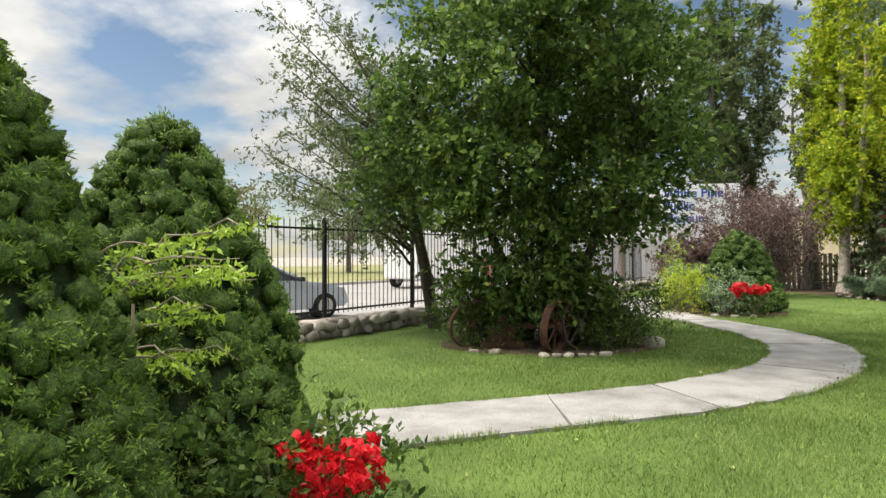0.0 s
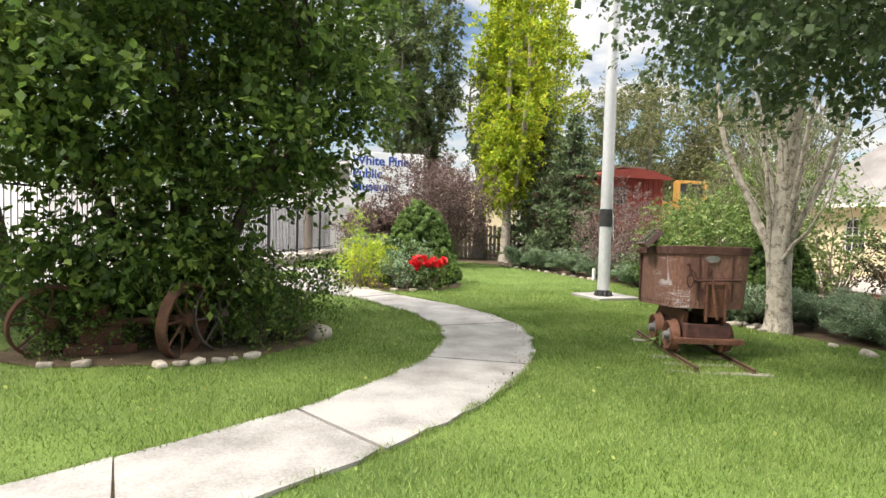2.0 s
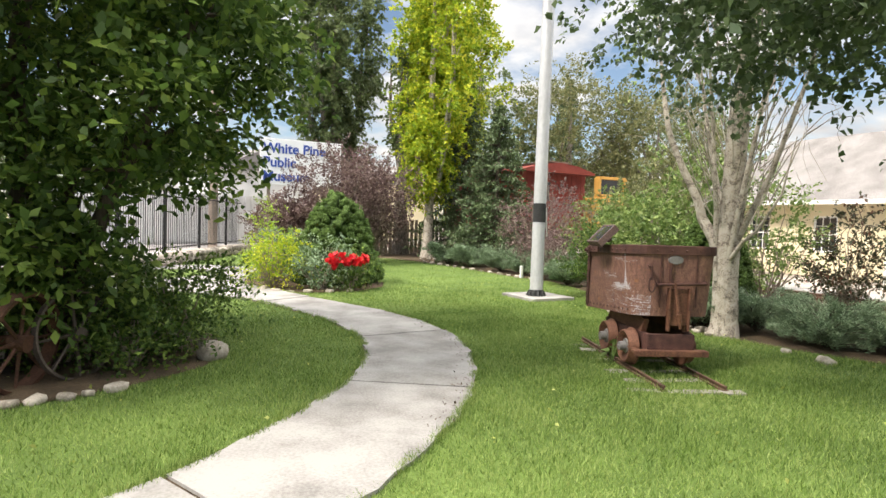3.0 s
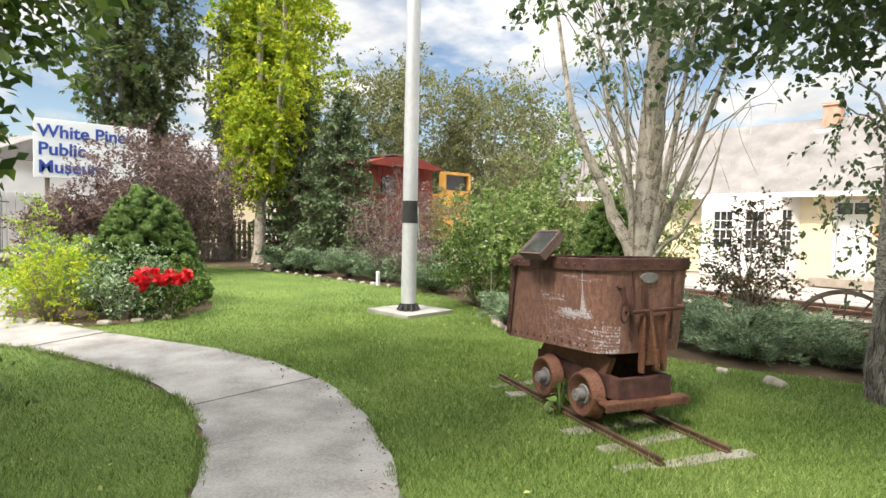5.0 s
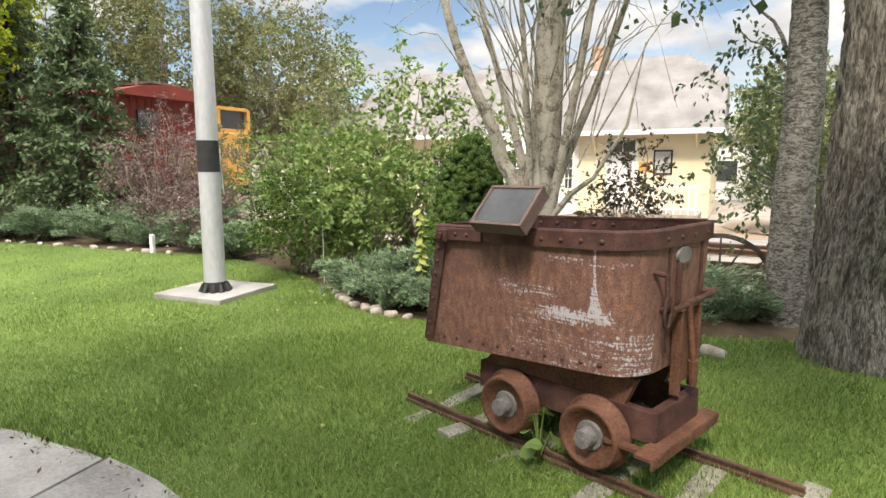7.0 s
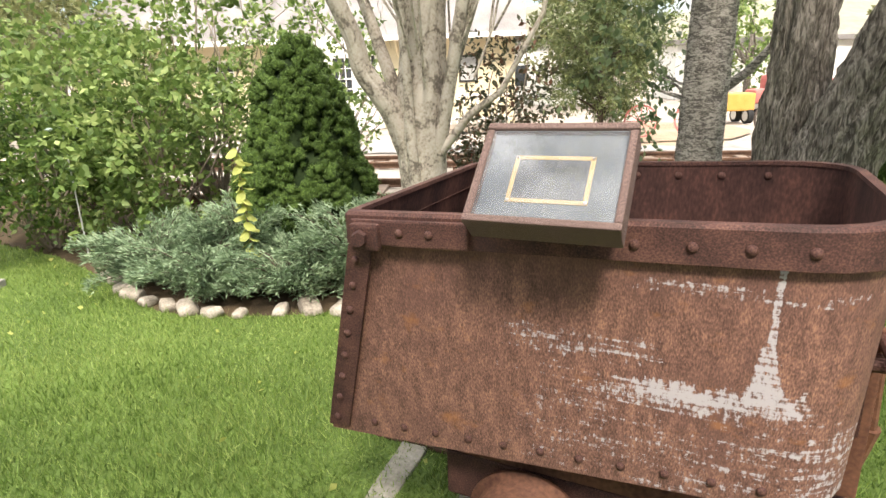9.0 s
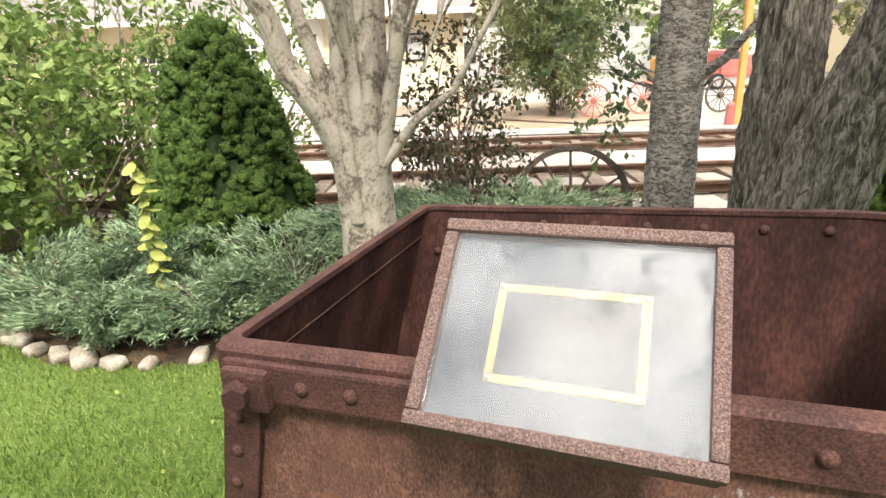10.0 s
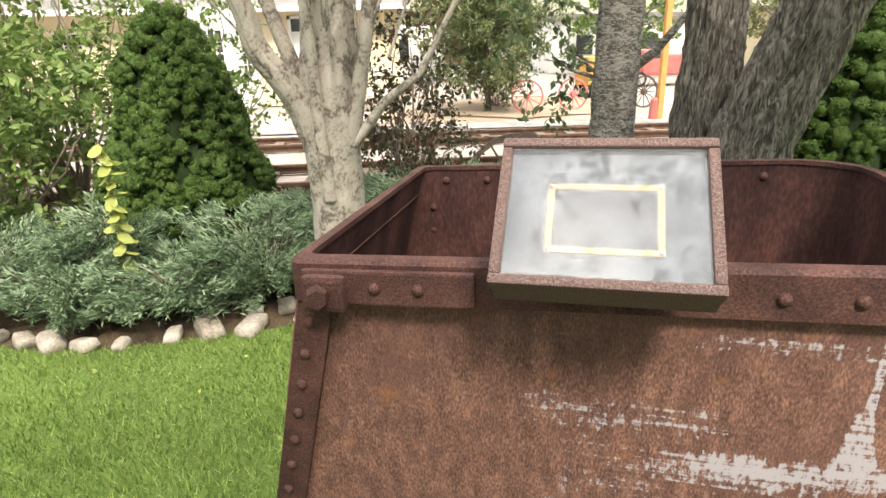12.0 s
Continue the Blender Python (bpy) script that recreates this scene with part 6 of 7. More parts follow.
shrub("yellow_shrub", "tall feathery pale green shrub", 4.5, 15.6, 1.6, 0.45, M_SPRAY, 161, 60, 30, 0.05, stems=40, low=0.1)
shrub("rose_bush", "green rose bush with red blooms beside the mound conifer", 5.35, 13.95, 0.95, 0.55, M_JUNIPER, 162, 70, 50, 0.05, low=0.06)
shrub("rose_bush", "low dark green rose bush", 5.9, 13.9, 0.7, 0.5, M_HAWLEAF, 163, 60, 50, 0.05, low=0.04)
shrub("low_shrub", "dark low shrub at the foot of the island tree", 2.75, 8.95, 0.95, 0.62, M_HAWLEAF, 164, 90, 50, 0.05, low=0.05)
shrub("low_shrub", "dark low shrub at the foot of the island tree", 2.2, 9.5, 0.9, 0.6, M_HAWLEAF, 165, 70, 50, 0.05, low=0.05)
shrub("low_shrub", "green low shrub under the island tree", 0.2, 8.8, 0.9, 0.55, M_HAWLEAF, 166, 70, 50, 0.055, low=0.05)
for k, (x, y, hh, rr) in enumerate([(0.55, 8.25, 0.6, 0.4), (1.0, 8.75, 0.75, 0.5), (1.75, 8.75, 0.7, 0.5), (2.35, 8.45, 0.6, 0.45)]):
    shrub("low_shrub", "dark leafy undergrowth beneath the island tree", x, y, hh, rr, M_HAWLEAF, 180 + k, 70, 50, 0.05, low=0.03)
shrub("rose_bush", "dark green rose bush with red blooms at the entrance", 0.62, 1.72, 0.72, 0.42, M_HAWLEAF, 167, 80, 36, 0.05, low=0.08, sigma=0.09)


def roses(label, x, y, z, n, spread, seed, size=0.04):
    """A cluster of red blooms on one bush."""
    rg, nr2 = random.Random(seed), np.random.default_rng(seed)
    e = tagged(empty("rose_blooms", x, y, z), label, "flowers")
    for k in range(n):
        c = np.array([rg.uniform(-1, 1) * spread, rg.uniform(-1, 1) * spread * 0.8, rg.uniform(-0.6, 0.6) * spread])
        pts = np.tile(c, (26, 1)) + nr2.normal(size=(26, 3)) * size * 0.25
        o = nr2.normal(size=(26, 3))
        o[:, 2] = np.abs(o[:, 2])
        leaf_cloud("bloom", pts, size, M_REDFLOWER, e, nr2, aspect=0.95, droop=-0.3, out=o)


roses("cluster of bright red rose blooms by the entrance bed", 0.88, 1.50, 0.51, 52, 0.17, 171, 0.034)
roses("cluster of red rose blooms in front of the mound conifer", 5.5, 13.5, 0.62, 14, 0.2, 172, 0.075)
roses("cluster of red rose blooms in front of the mound conifer", 5.95, 13.5, 0.58, 12, 0.18, 173, 0.075)


# ---- stones and old iron in the beds ----
rng = random.Random(61)
edge_me = [rock_mesh("edging_stone", rng, 0.17, 0.21 + 0.03 * k, 0.12, M_PALESTONE) for k in range(4)]


def edging(line, gap, label, seed, group):
    rg = random.Random(seed)
    pts = [Vector((*p, 0)) for p in line]
    for a, b in zip(pts, pts[1:]):
        d = b - a
        n = max(1, round(d.length / gap))
        for k in range(n):
            p = a + d * (k + 0.5) / n
            ob = new("edging_stone", rg.choice(edge_me))
            sc = rg.uniform(0.45, 0.85)
            ob.matrix_basis = pose(p.x + rg.uniform(-.03, .03), p.y + rg.uniform(-.03, .03), 0.018, rg.uniform(-12, 12), rg.uniform(-12, 12), rg.uniform(0, 360)) @ Matrix.Diagonal((sc, sc, sc, 1))
            tagged(ob, label, "stone", group)


edging([(9.98, 10.95), (9.42, 10.25), (9.24, 9.9), (9.17, 9.47), (9.25, 9.0), (9.3, 8.5), (9.33, 8.0)], 0.21, "pale rounded edging stone along the juniper bed", 62, "stones edging the juniper bed")
edging([(9.5, 8.75), (9.55, 8.4), (9.6, 8.1)], 0.19, "pale flat stone behind the bed's edge", 66, "stones edging the juniper bed")
edging([(9.4, 7.3), (9.35, 6.8), (9.25, 6.3)], 0.4, "pale stone at the foot of the cottonwood bed", 67, "stones edging the juniper bed")
edging([(1.35, 7.42), (1.9, 7.47), (2.35, 7.70)], 0.17, "pale low stone edging the island bed", 63, "stones edging the island bed")
edging([(0.3, 7.62), (0.9, 7.5)], 0.4, "pale low stone edging the island bed", 64, "stones edging the island bed")
edging([(11.2, 15.2), (11.0, 17.0), (10.85, 19.0), (10.5, 21.3)], 0.45, "small pale stone along the far bed", 65, "stones along the far bed")
edging([(10.9, 22.6), (11.8, 22.8), (12.4, 23.3)], 0.3, "pale stone around the poplar trunks", 69, "stones along the far bed")
edging([(4.15, 14.2), (4.5, 13.6), (5.2, 13.5), (6.0, 13.6)], 0.4, "pale stone edging the rose bed", 68, "stones edging the rose bed")
big = rock_mesh("boulder", rng, 0.26, 0.22, 0.2, M_PALESTONE)
ob = new("boulder", big)
ob.matrix_basis = pose(3.05, 8.55, 0.08, 5, 8, 30)
tagged(ob, "whitish boulder at the corner of the island bed", "boulder")


def spoked_wheel(label, x, y, z, r, m_turn, spokes, mat, rim=0.05, thick=0.035, hub=0.06, lean=0.0, category="wheel", name="iron_wheel"):
    """A flat-rimmed wheel with spokes, standing on its rim."""
    e = tagged(new(name), label, category)
    e.matrix_basis = pose(x, y, z, lean, 0, m_turn)
    bm = bmesh.new()
    seg = 40
    rows = []
    for y0, rr in ((-rim / 2, r), (rim / 2, r), (rim / 2, r - thick), (-rim / 2, r - thick)):
        rows.append([bm.verts.new((rr * math.cos(2 * math.pi * k / seg), y0, rr * math.sin(2 * math.pi * k / seg))) for k in range(seg)])
    for a, b in zip(rows, rows[1:] + rows[:1]):
        for k in range(seg):
            bm.faces.new((a[k], a[(k + 1) % seg], b[(k + 1) % seg], b[k]))
    bmesh.ops.recalc_face_normals(bm, faces=bm.faces)
    part("rim", bm, mat, e)
    bm = bmesh.new()
    rod(bm, (0, -0.07, 0), (0, 0.07, 0), hub, hub * 0.85, seg=14)
    part("hub", bm, mat, e)
    sp = bmesh.new()
    rod(sp, (0, 0, hub * 0.8), (0, 0, r - thick * 0.5), 0.016, 0.011, seg=6)
    me = bpy.data.meshes.new("spoke")
    sp.to_mesh(me)
    sp.free()
    me.materials.append(mat)
    for k in range(spokes):
        again("spoke", me, e, pose(0, 0, 0, 0, 360 * k / spokes, 0))
    return e


M_OLDIRON = material("old rusted iron", (0.05, 0.026, 0.018), (0.17, 0.085, 0.055), 6, 60, 0.8, 0.3, bump=0.4, depth=0.005)
M_WOODRIM = material("dark weathered wheel wood", (0.045, 0.035, 0.03), (0.14, 0.11, 0.09), 6, 60, 0.9, bump=0.3)
spoked_wheel("rusty iron wheel leaning under the island tree", 1.62, 7.9, 0.37, 0.40, 65, 8, M_OLDIRON, 0.11, 0.03, 0.07, 6)
spoked_wheel("grey iron wheel rim leaning under the island tree", 1.95, 8.2, 0.36, 0.38, 50, 8, M_WOODRIM, 0.05, 0.02, 0.06, -8)
spoked_wheel("old iron wheel half hidden under the island tree", 0.35, 8.05, 0.36, 0.38, 40, 8, M_OLDIRON, 0.06, 0.03, 0.06, 15)
spoked_wheel("weathered wagon wheel standing behind the ore car", 11.5, 6.55, 0.22, 0.56, 92, 12, M_WOODRIM, 0.06, 0.05, 0.09, 10, name="wagon_wheel")
bm = bmesh.new()
rod(bm, (-0.5, 0, 0.30), (0.6, 0, 0.34), 0.045, 0.04, seg=12)
box(bm, (-0.25, 0.05, 0.2), (0.4, 0.24, 0.2), bevel=0.05)
rod(bm, (-0.25, 0.05, 0.36), (-0.25, 0.05, 0.52), 0.09, 0.07, seg=16)
box(bm, (-0.25, 0.05, 0.06), (0.66, 0.3, 0.10), bevel=0.015)
mach = part("old_machine", bm, M_OLDIRON)
mach.matrix_basis = pose(1.05, 8.15, 0.0, 0, 0, 12)
tagged(mach, "rusty old pump machinery under the island tree", "machinery")

# weed growing between the ore car's wheels
wd = tagged(empty("weed", 6.93, 7.27, 0.0), "broad-leaved green weed growing between the car's wheels", "plant")
rgw = random.Random(77)
wl_lines = []
for k in range(9):
    a = rgw.uniform(0, 6.28)
    L = rgw.uniform(0.07, 0.12)
    z0 = rgw.uniform(0.12, 0.34)
    bx_, by_ = 0.06 * math.cos(a), 0.06 * math.sin(a)
    wl_lines.append(([Vector((0, 0, 0)), Vector((bx_ * 0.6, by_ * 0.6, z0 * 0.7)), Vector((bx_, by_, z0))], [0.005, 0.004, 0.003]))
    leafbm = bmesh.new()
    ring = [(L * 0.5 + L * 0.5 * math.cos(q * math.pi / 5), L * 0.42 * math.sin(q * math.pi / 5), -0.02 * abs(math.sin(q * math.pi / 5))) for q in range(10)]
    leafbm.faces.new([leafbm.verts.new(p) for p in ring])
    lf = part("leaf", leafbm, M_SHRUB, wd)
    lf.matrix_basis = pose(bx_, by_, z0, 0, rgw.uniform(-20, 50), math.degrees(a))
tubes("stalk", wl_lines, M_SHRUB, wd, seg=5)

# small yellow-leaved plant in the juniper bed
pl = tagged(empty("yellow_plant", 9.6, 9.42, 0.0), "slim upright plant with pale yellow round leaves", "plant")
rgp, nrp = random.Random(71), np.random.default_rng(71)
tubes("stem", [([(0, 0, 0), (0.01, 0.01, 0.5), (0.0, 0.03, 1.07)], [0.012, 0.009, 0.004])], M_TWIG, pl, seg=6)
for k in range(44):
    z0 = 0.10 + 0.0232 * k
    leafbm = bmesh.new()
    a = k * 2.4 + rgp.uniform(-.4, .4)
    L = 0.105 * rgp.uniform(0.75, 1.15)
    ring = [(L * 0.5 + L * 0.5 * math.cos(q * math.pi / 4), L * 0.36 * math.sin(q * math.pi / 4), -0.012 * abs(math.sin(q * math.pi / 4))) for q in range(8)]
    leafbm.faces.new([leafbm.verts.new(p) for p in ring])
    lf = part("leaf", leafbm, M_YELLOWLEAF, pl)
    lf.matrix_basis = pose(0, 0.03 * z0, z0, rgp.uniform(-25, 25), rgp.uniform(5, 60), math.degrees(a))

# bright sprays arching out in front of the second dwarf spruce
sp = tagged(empty("spray_shrub", 0.22, 1.22, 0.0), "arching bright green feathery sprays between the dwarf spruces", "shrub")
lines, pts = [], []
rgs, nrs = random.Random(73), np.random.default_rng(73)
for k in range(14):
    z1 = rgs.uniform(1.12, 1.66)
    a0 = Vector((rgs.uniform(-.25, .1), rgs.uniform(-.1, .2), z1 - 0.16))
    ln = rgs.uniform(0.45, 0.85)
    b0 = a0 + Vector((ln * 0.85, -ln * rgs.uniform(0.25, 0.6), rgs.uniform(0.02, 0.14)))
    line = bent(a0, b0, 0.03, rgs)
    lines.append((line, [0.006, 0.005, 0.004, 0.003, 0.002, 0.001]))
    for q in range(110):
        t = rgs.random()
        p = Vector(a0).lerp(b0, t)
        pts.append(p + Vector((rgs.gauss(0, .011), rgs.gauss(0, .011), rgs.gauss(0, .005))))
lines.append(([Vector((-.1, 0.05, 0)), Vector((-.12, 0.05, 0.6)), Vector((-.1, 0.05, 1.2))], [0.02, 0.015, 0.006]))
tubes("woody_base", lines, M_TWIG, sp, seg=5)
leaf_cloud("sprays", np.array([tuple(p) for p in pts]), 0.03, M_SPRAY, sp, nrs, aspect=0.4, droop=0.0)

# dark clipped conifer beyond the forked trunk
cone_shrub("dwarf_spruce", "dark green conifer beyond the forked cottonwood", 11.1, 3.75, 2.1, 0.62, 86, 380, lobe=0.07, tips=8, power=0.5, mat=M_DWARFDARK)

# markers in the beds
mk = tagged(empty("garden_stake", 10.3, 11.3, 0.0), "thin metal garden stake with a pale glass ornament", "garden stake")
bm = bmesh.new()
rod(bm, (0, 0, 0), (0.02, 0.02, 1.15), 0.007, seg=6)
part("rod", bm, M_GALV, mk)
bm = bmesh.new()
for k in range(5):
    a = k * 1.257
    bmesh.ops.create_uvsphere(bm, u_segments=8, v_segments=5, radius=0.07, matrix=pose(0.02 + 0.06 * math.cos(a), 0.02 + 0.06 * math.sin(a), 1.2, 0, 0, k * 72) @ Matrix.Diagonal((1, 0.5, 0.25, 1)))
part("ornament", bm, material("pale glass petals", (0.42, 0.50, 0.47), (0.58, 0.66, 0.62), 8, 40, 0.3, bump=0), mk)
bm = bmesh.new()
box(bm, (11.1, 15.75, 0.16), (0.07, 0.07, 0.34), bevel=0.008)
tagged(part("marker_post", bm, M_WHITE), "short whitish marker post at the bed's edge", "post")

# ---- caboose and yellow engine ----
def caboose():
    e = tagged(empty("caboose", 16.1, 25.1, 0.2), "old red wooden caboose half hidden behind shrubs", "caboose")
    bm = bmesh.new()
    box(bm, (0, 0, 2.1), (3.0, 7.0, 2.5), bevel=0.02)
    part("body", bm, M_REDCAR, e)
    for k in range(13):
        bm = bmesh.new()
        box(bm, (-1.38 + 0.23 * k, -3.515, 2.1), (0.215, 0.03, 2.46))
        part("board", bm, M_REDCAR, e)
    bm = bmesh.new()
    prof = [(-1.65, 3.32), (-0.8, 3.56), (0, 3.64), (0.8, 3.56), (1.65, 3.32), (1.65, 3.25), (-1.65, 3.25)]
    a = [bm.verts.new((x, -3.9, z)) for x, z in prof]
    b = [bm.verts.new((x, 3.9, z)) for x, z in prof]
    bm.faces.new(a)
    bm.faces.new(b[::-1])
    for i in range(7):
        bm.faces.new((a[i], b[i], b[(i + 1) % 7], a[(i + 1) % 7]))
    bmesh.ops.recalc_face_normals(bm, faces=bm.faces)
    part("roof", bm, M_REDCAR, e)
    bm = bmesh.new()
    box(bm, (0.0, -1.2, 3.68), (1.0, 5.0, 0.06), bevel=0.01)
    part("roof_walk", bm, M_OLDTIE, e)
    bm = bmesh.new()
    box(bm, (-0.55, -3.56, 2.55), (0.6, 0.06, 0.7))
    part("window", bm, M_DARKGLASS, e)
    bm = bmesh.new()
    rod(bm, (-0.9, -3.7, 3.4), (-0.9, -3.7, 3.75), 0.05, seg=8)
    part("roof_vent", bm, M_OLDTIE, e)
    bm = bmesh.new()
    box(bm, (0, 0, 0.7), (2.5, 7.6, 0.25))
    part("underframe", bm, M_BLACKIRON, e)
    for yy in (-2.4, 2.4):
        for xx in (-0.75, 0.75):
            bm = bmesh.new()
            rod(bm, (xx - 0.06, yy, 0.42), (xx + 0.06, yy, 0.42), 0.4, seg=20)
            part("wheel", bm, M_RAIL, e)
    y = tagged(empty("yellow_engine", 20.1, 24.2, 0.15), "small yellow engine cab with dark windows beside the caboose", "engine")
    bm = bmesh.new()
    box(bm, (-0.3, 0, 1.6), (1.4, 3.2, 1.9), bevel=0.03)
    part("hood", bm, M_YELLOW, y)
    bm = bmesh.new()
    for cx, cz, sx, sz in ((-0.9, 2.95, 0.14, 0.9), (0.5, 2.95, 0.14, 0.9), (-0.2, 3.4, 1.4, 0.12), (-0.2, 2.6, 1.5, 0.2)):
        box(bm, (cx, -1.4, cz), (sx, 0.3, sz), bevel=0.01)
    part("cab_frame", bm, M_YELLOW, y)
    bm = bmesh.new()
    box(bm, (-0.2, -1.36, 3.0), (1.3, 0.06, 0.75))
    part("cab_window", bm, M_DARKGLASS, y)
    bm = bmesh.new()
    box(bm, (0, 0, 0.5), (2.0, 3.4, 0.4), bevel=0.02)
    part("underframe", bm, M_BLACKIRON, y)


caboose()


# ---- across the fence: car, van, white fencing, sign ----
def wheel_set(e, places, r, w):
    for x, y in places:
        bm = bmesh.new()
        rod(bm, (x, y - w / 2, r), (x, y + w / 2, r), r, seg=28)
        t = part("tyre", bm, M_TYRE, e)
        bm = bmesh.new()
        rod(bm, (x, y - w / 2 - 0.006, r), (x, y + w / 2 + 0.006, r), r * 0.66, seg=20)
        part("rim", bm, M_CHROME, t)
        for k in range(5):
            a = 2 * math.pi * k / 5
            bm = bmesh.new()
            rod(bm, (x, y - w / 2 - 0.012, r), (x + r * 0.6 * math.cos(a), y - w / 2 - 0.012, r + r * 0.6 * math.sin(a)), 0.03, seg=5)
            part("rim_spoke", bm, M_GALV, t)


def parked_car():
    p = along_wall(2.1, 3.4)
    e = tagged(empty("car", p[0], p[1], 0.0, math.degrees(math.atan2(WALL_DIR.y, WALL_DIR.x))), "silver blue hatchback parked along the road", "car")
    e.scale = (1, 1, 0.86)
    prof = [(-2.1, 0.35), (-2.12, 0.75), (-1.95, 1.0), (-1.3, 1.08), (0.55, 1.02), (1.5, 0.92), (2.05, 0.74), (2.15, 0.5), (2.1, 0.28), (-2.0, 0.28)]
    bm = bmesh.new()
    a = [bm.verts.new((x, -0.86, z)) for x, z in prof]
    b = [bm.verts.new((x, 0.86, z)) for x, z in prof]
    bm.faces.new(a)
    bm.faces.new(b[::-1])
    n = len(prof)
    for i in range(n):
        bm.faces.new((a[i], b[i], b[(i + 1) % n], a[(i + 1) % n]))
    bmesh.ops.recalc_face_normals(bm, faces=bm.faces)
    bmesh.ops.bevel(bm, geom=bm.edges[:], offset=0.05, segments=2, affect="EDGES")
    part("body", bm, M_SILVER, e)
    bm = bmesh.new()
    lo = [(-1.9, 1.02), (0.85, 1.0)]
    hi = [(-1.35, 1.48), (-0.2, 1.5)]
    v = [bm.verts.new((x, s * (0.80 if z < 1.2 else 0.64), z)) for s in (-1, 1) for x, z in (lo[0], lo[1], hi[1], hi[0])]
    for q in ((0, 1, 2, 3), (7, 6, 5, 4), (1, 5, 6, 2), (0, 3, 7, 4), (3, 2, 6, 7)):
        bm.faces.new([v[i] for i in q])
    bmesh.ops.recalc_face_normals(bm, faces=bm.faces)
    part("window_glass", bm, M_DARKGLASS, e)
    bm = bmesh.new()
    box(bm, (-0.75, 0, 1.50), (1.35, 1.26, 0.05), bevel=0.02)
    for s in (-1, 1):
        rod(bm, (-0.2, s * 0.64, 1.5), (0.85, s * 0.80, 1.0), 0.035, seg=6)
        rod(bm, (-0.6, s * 0.66, 1.5), (-0.5, s * 0.82, 1.0), 0.03, seg=6)
        rod(bm, (-1.35, s * 0.64, 1.48), (-1.9, s * 0.80, 1.02), 0.05, seg=6)
    part("roof", bm, M_SILVER, e)
    for s in (-1, 1):
        bm = bmesh.new()
        box(bm, (0.62, s * 0.93, 1.06), (0.12, 0.16, 0.12), bevel=0.03)
        part("mirror", bm, M_BLACKTAPE, e)
        bm = bmesh.new()
        box(bm, (1.9, s * 0.68, 0.72), (0.3, 0.3, 0.14), bevel=0.04)
        part("headlight", bm, M_CHROME, e)
    wheel_set(e, [(x, s * 0.80) for x in (-1.3, 1.35) for s in (-1, 1)], 0.33, 0.22)


parked_car()
vn = tagged(empty("van", -4.6, 26.0, 0.0, 70), "white box van parked on the far side of the road", "van")
bm = bmesh.new()
box(bm, (-0.6, 0, 1.45), (3.6, 1.9, 2.1), bevel=0.08)
part("box_body", bm, M_WHITE, vn)
bm = bmesh.new()
box(bm, (1.7, 0, 1.0), (1.3, 1.8, 1.2), bevel=0.15)
part("cab", bm, M_WHITE, vn)
bm = bmesh.new()
box(bm, (1.75, 0, 1.5), (0.8, 1.7, 0.5), bevel=0.1)
part("window_glass", bm, M_DARKGLASS, vn)
wheel_set(vn, [(x, s * 0.85) for x in (-1.6, 1.6) for s in (-1, 1)], 0.36, 0.22)
bm = bmesh.new()
box(bm, (0, 0, 0.7), (0.35, 0.3, 1.4), bevel=0.03)
rp = part("fuel_post", bm, M_REDTRUCK)
rp.matrix_basis = pose(-1.75, 24.5, 0)
tagged(rp, "red painted post beside the road", "post")

wf = tagged(empty("panel_fence", 0, 0, 0), "tall white ribbed metal fence across the road", "fence")
A, B = Vector((-2.5, 27.5, 0)), Vector((10.0, 34.5, 0))
dv = B - A
rt = math.degrees(math.atan2(dv.y, dv.x))
pn = bmesh.new()
box(pn, (0, 0, 1.25), (0.30, 0.05, 2.2), bevel=0.01)
pn_me = bpy.data.meshes.new("panel")
pn.to_mesh(pn_me)
pn.free()
pn_me.materials.append(M_FENCEWHITE)
nn = int(dv.length / 0.34)
for k in range(nn):
    p = A + dv * k / nn
    again("panel", pn_me, wf, pose(p.x, p.y, 0, 0, 0, rt))
bm = bmesh.new()
box(bm, (dv.length / 2, 0.06, 1.1), (dv.length, 0.05, 2.1), pose(A.x, A.y, 0, 0, 0, rt))
part("backing_rail", bm, M_FENCEWHITE, wf)

sg = tagged(empty("museum_sign", 7.1, 25.6, 0.0), "white roadside sign with blue lettering on two posts", "sign")
bm = bmesh.new()
box(bm, (0, 0, 3.5), (3.1, 0.14, 1.75), bevel=0.015)
part("sign_board", bm, M_SIGNWHITE, sg)
for x in (-1.2, 1.2):
    bm = bmesh.new()
    box(bm, (x, 0.09, 1.5), (0.12, 0.1, 3.0), bevel=0.01)
    part("post", bm, M_WOODPOLE, sg)
for txt, z in (("White Pine", 4.0), ("Public", 3.47), ("Museum", 2.94)):
    cu = bpy.data.curves.new("lettering", "FONT")
    cu.body, cu.size, cu.extrude, cu.offset = txt, 0.52, 0.008, 0.012
    cu.materials.append(M_BLUE)
    t = new("lettering", cu)
    t.parent = sg
    t.matrix_basis = pose(-1.45, -0.078, z - 0.16, 90, 0, 0)
    t["label"] = "blue sign lettering"
up = tagged(empty("utility_pole", *along_wall(19.2, 1.0)), "weathered wooden utility pole outside the fence", "pole")
tubes("shaft", [([(0, 0, 0), (0.02, 0, 3), (0, 0, 8.5)], [0.17, 0.155, 0.11])], M_WOODPOLE, up, seg=14)
bm = bmesh.new()
box(bm, (0, 0, 7.9), (2.0, 0.1, 0.12), bevel=0.01)
part("cross_arm", bm, M_WOODPOLE, up)
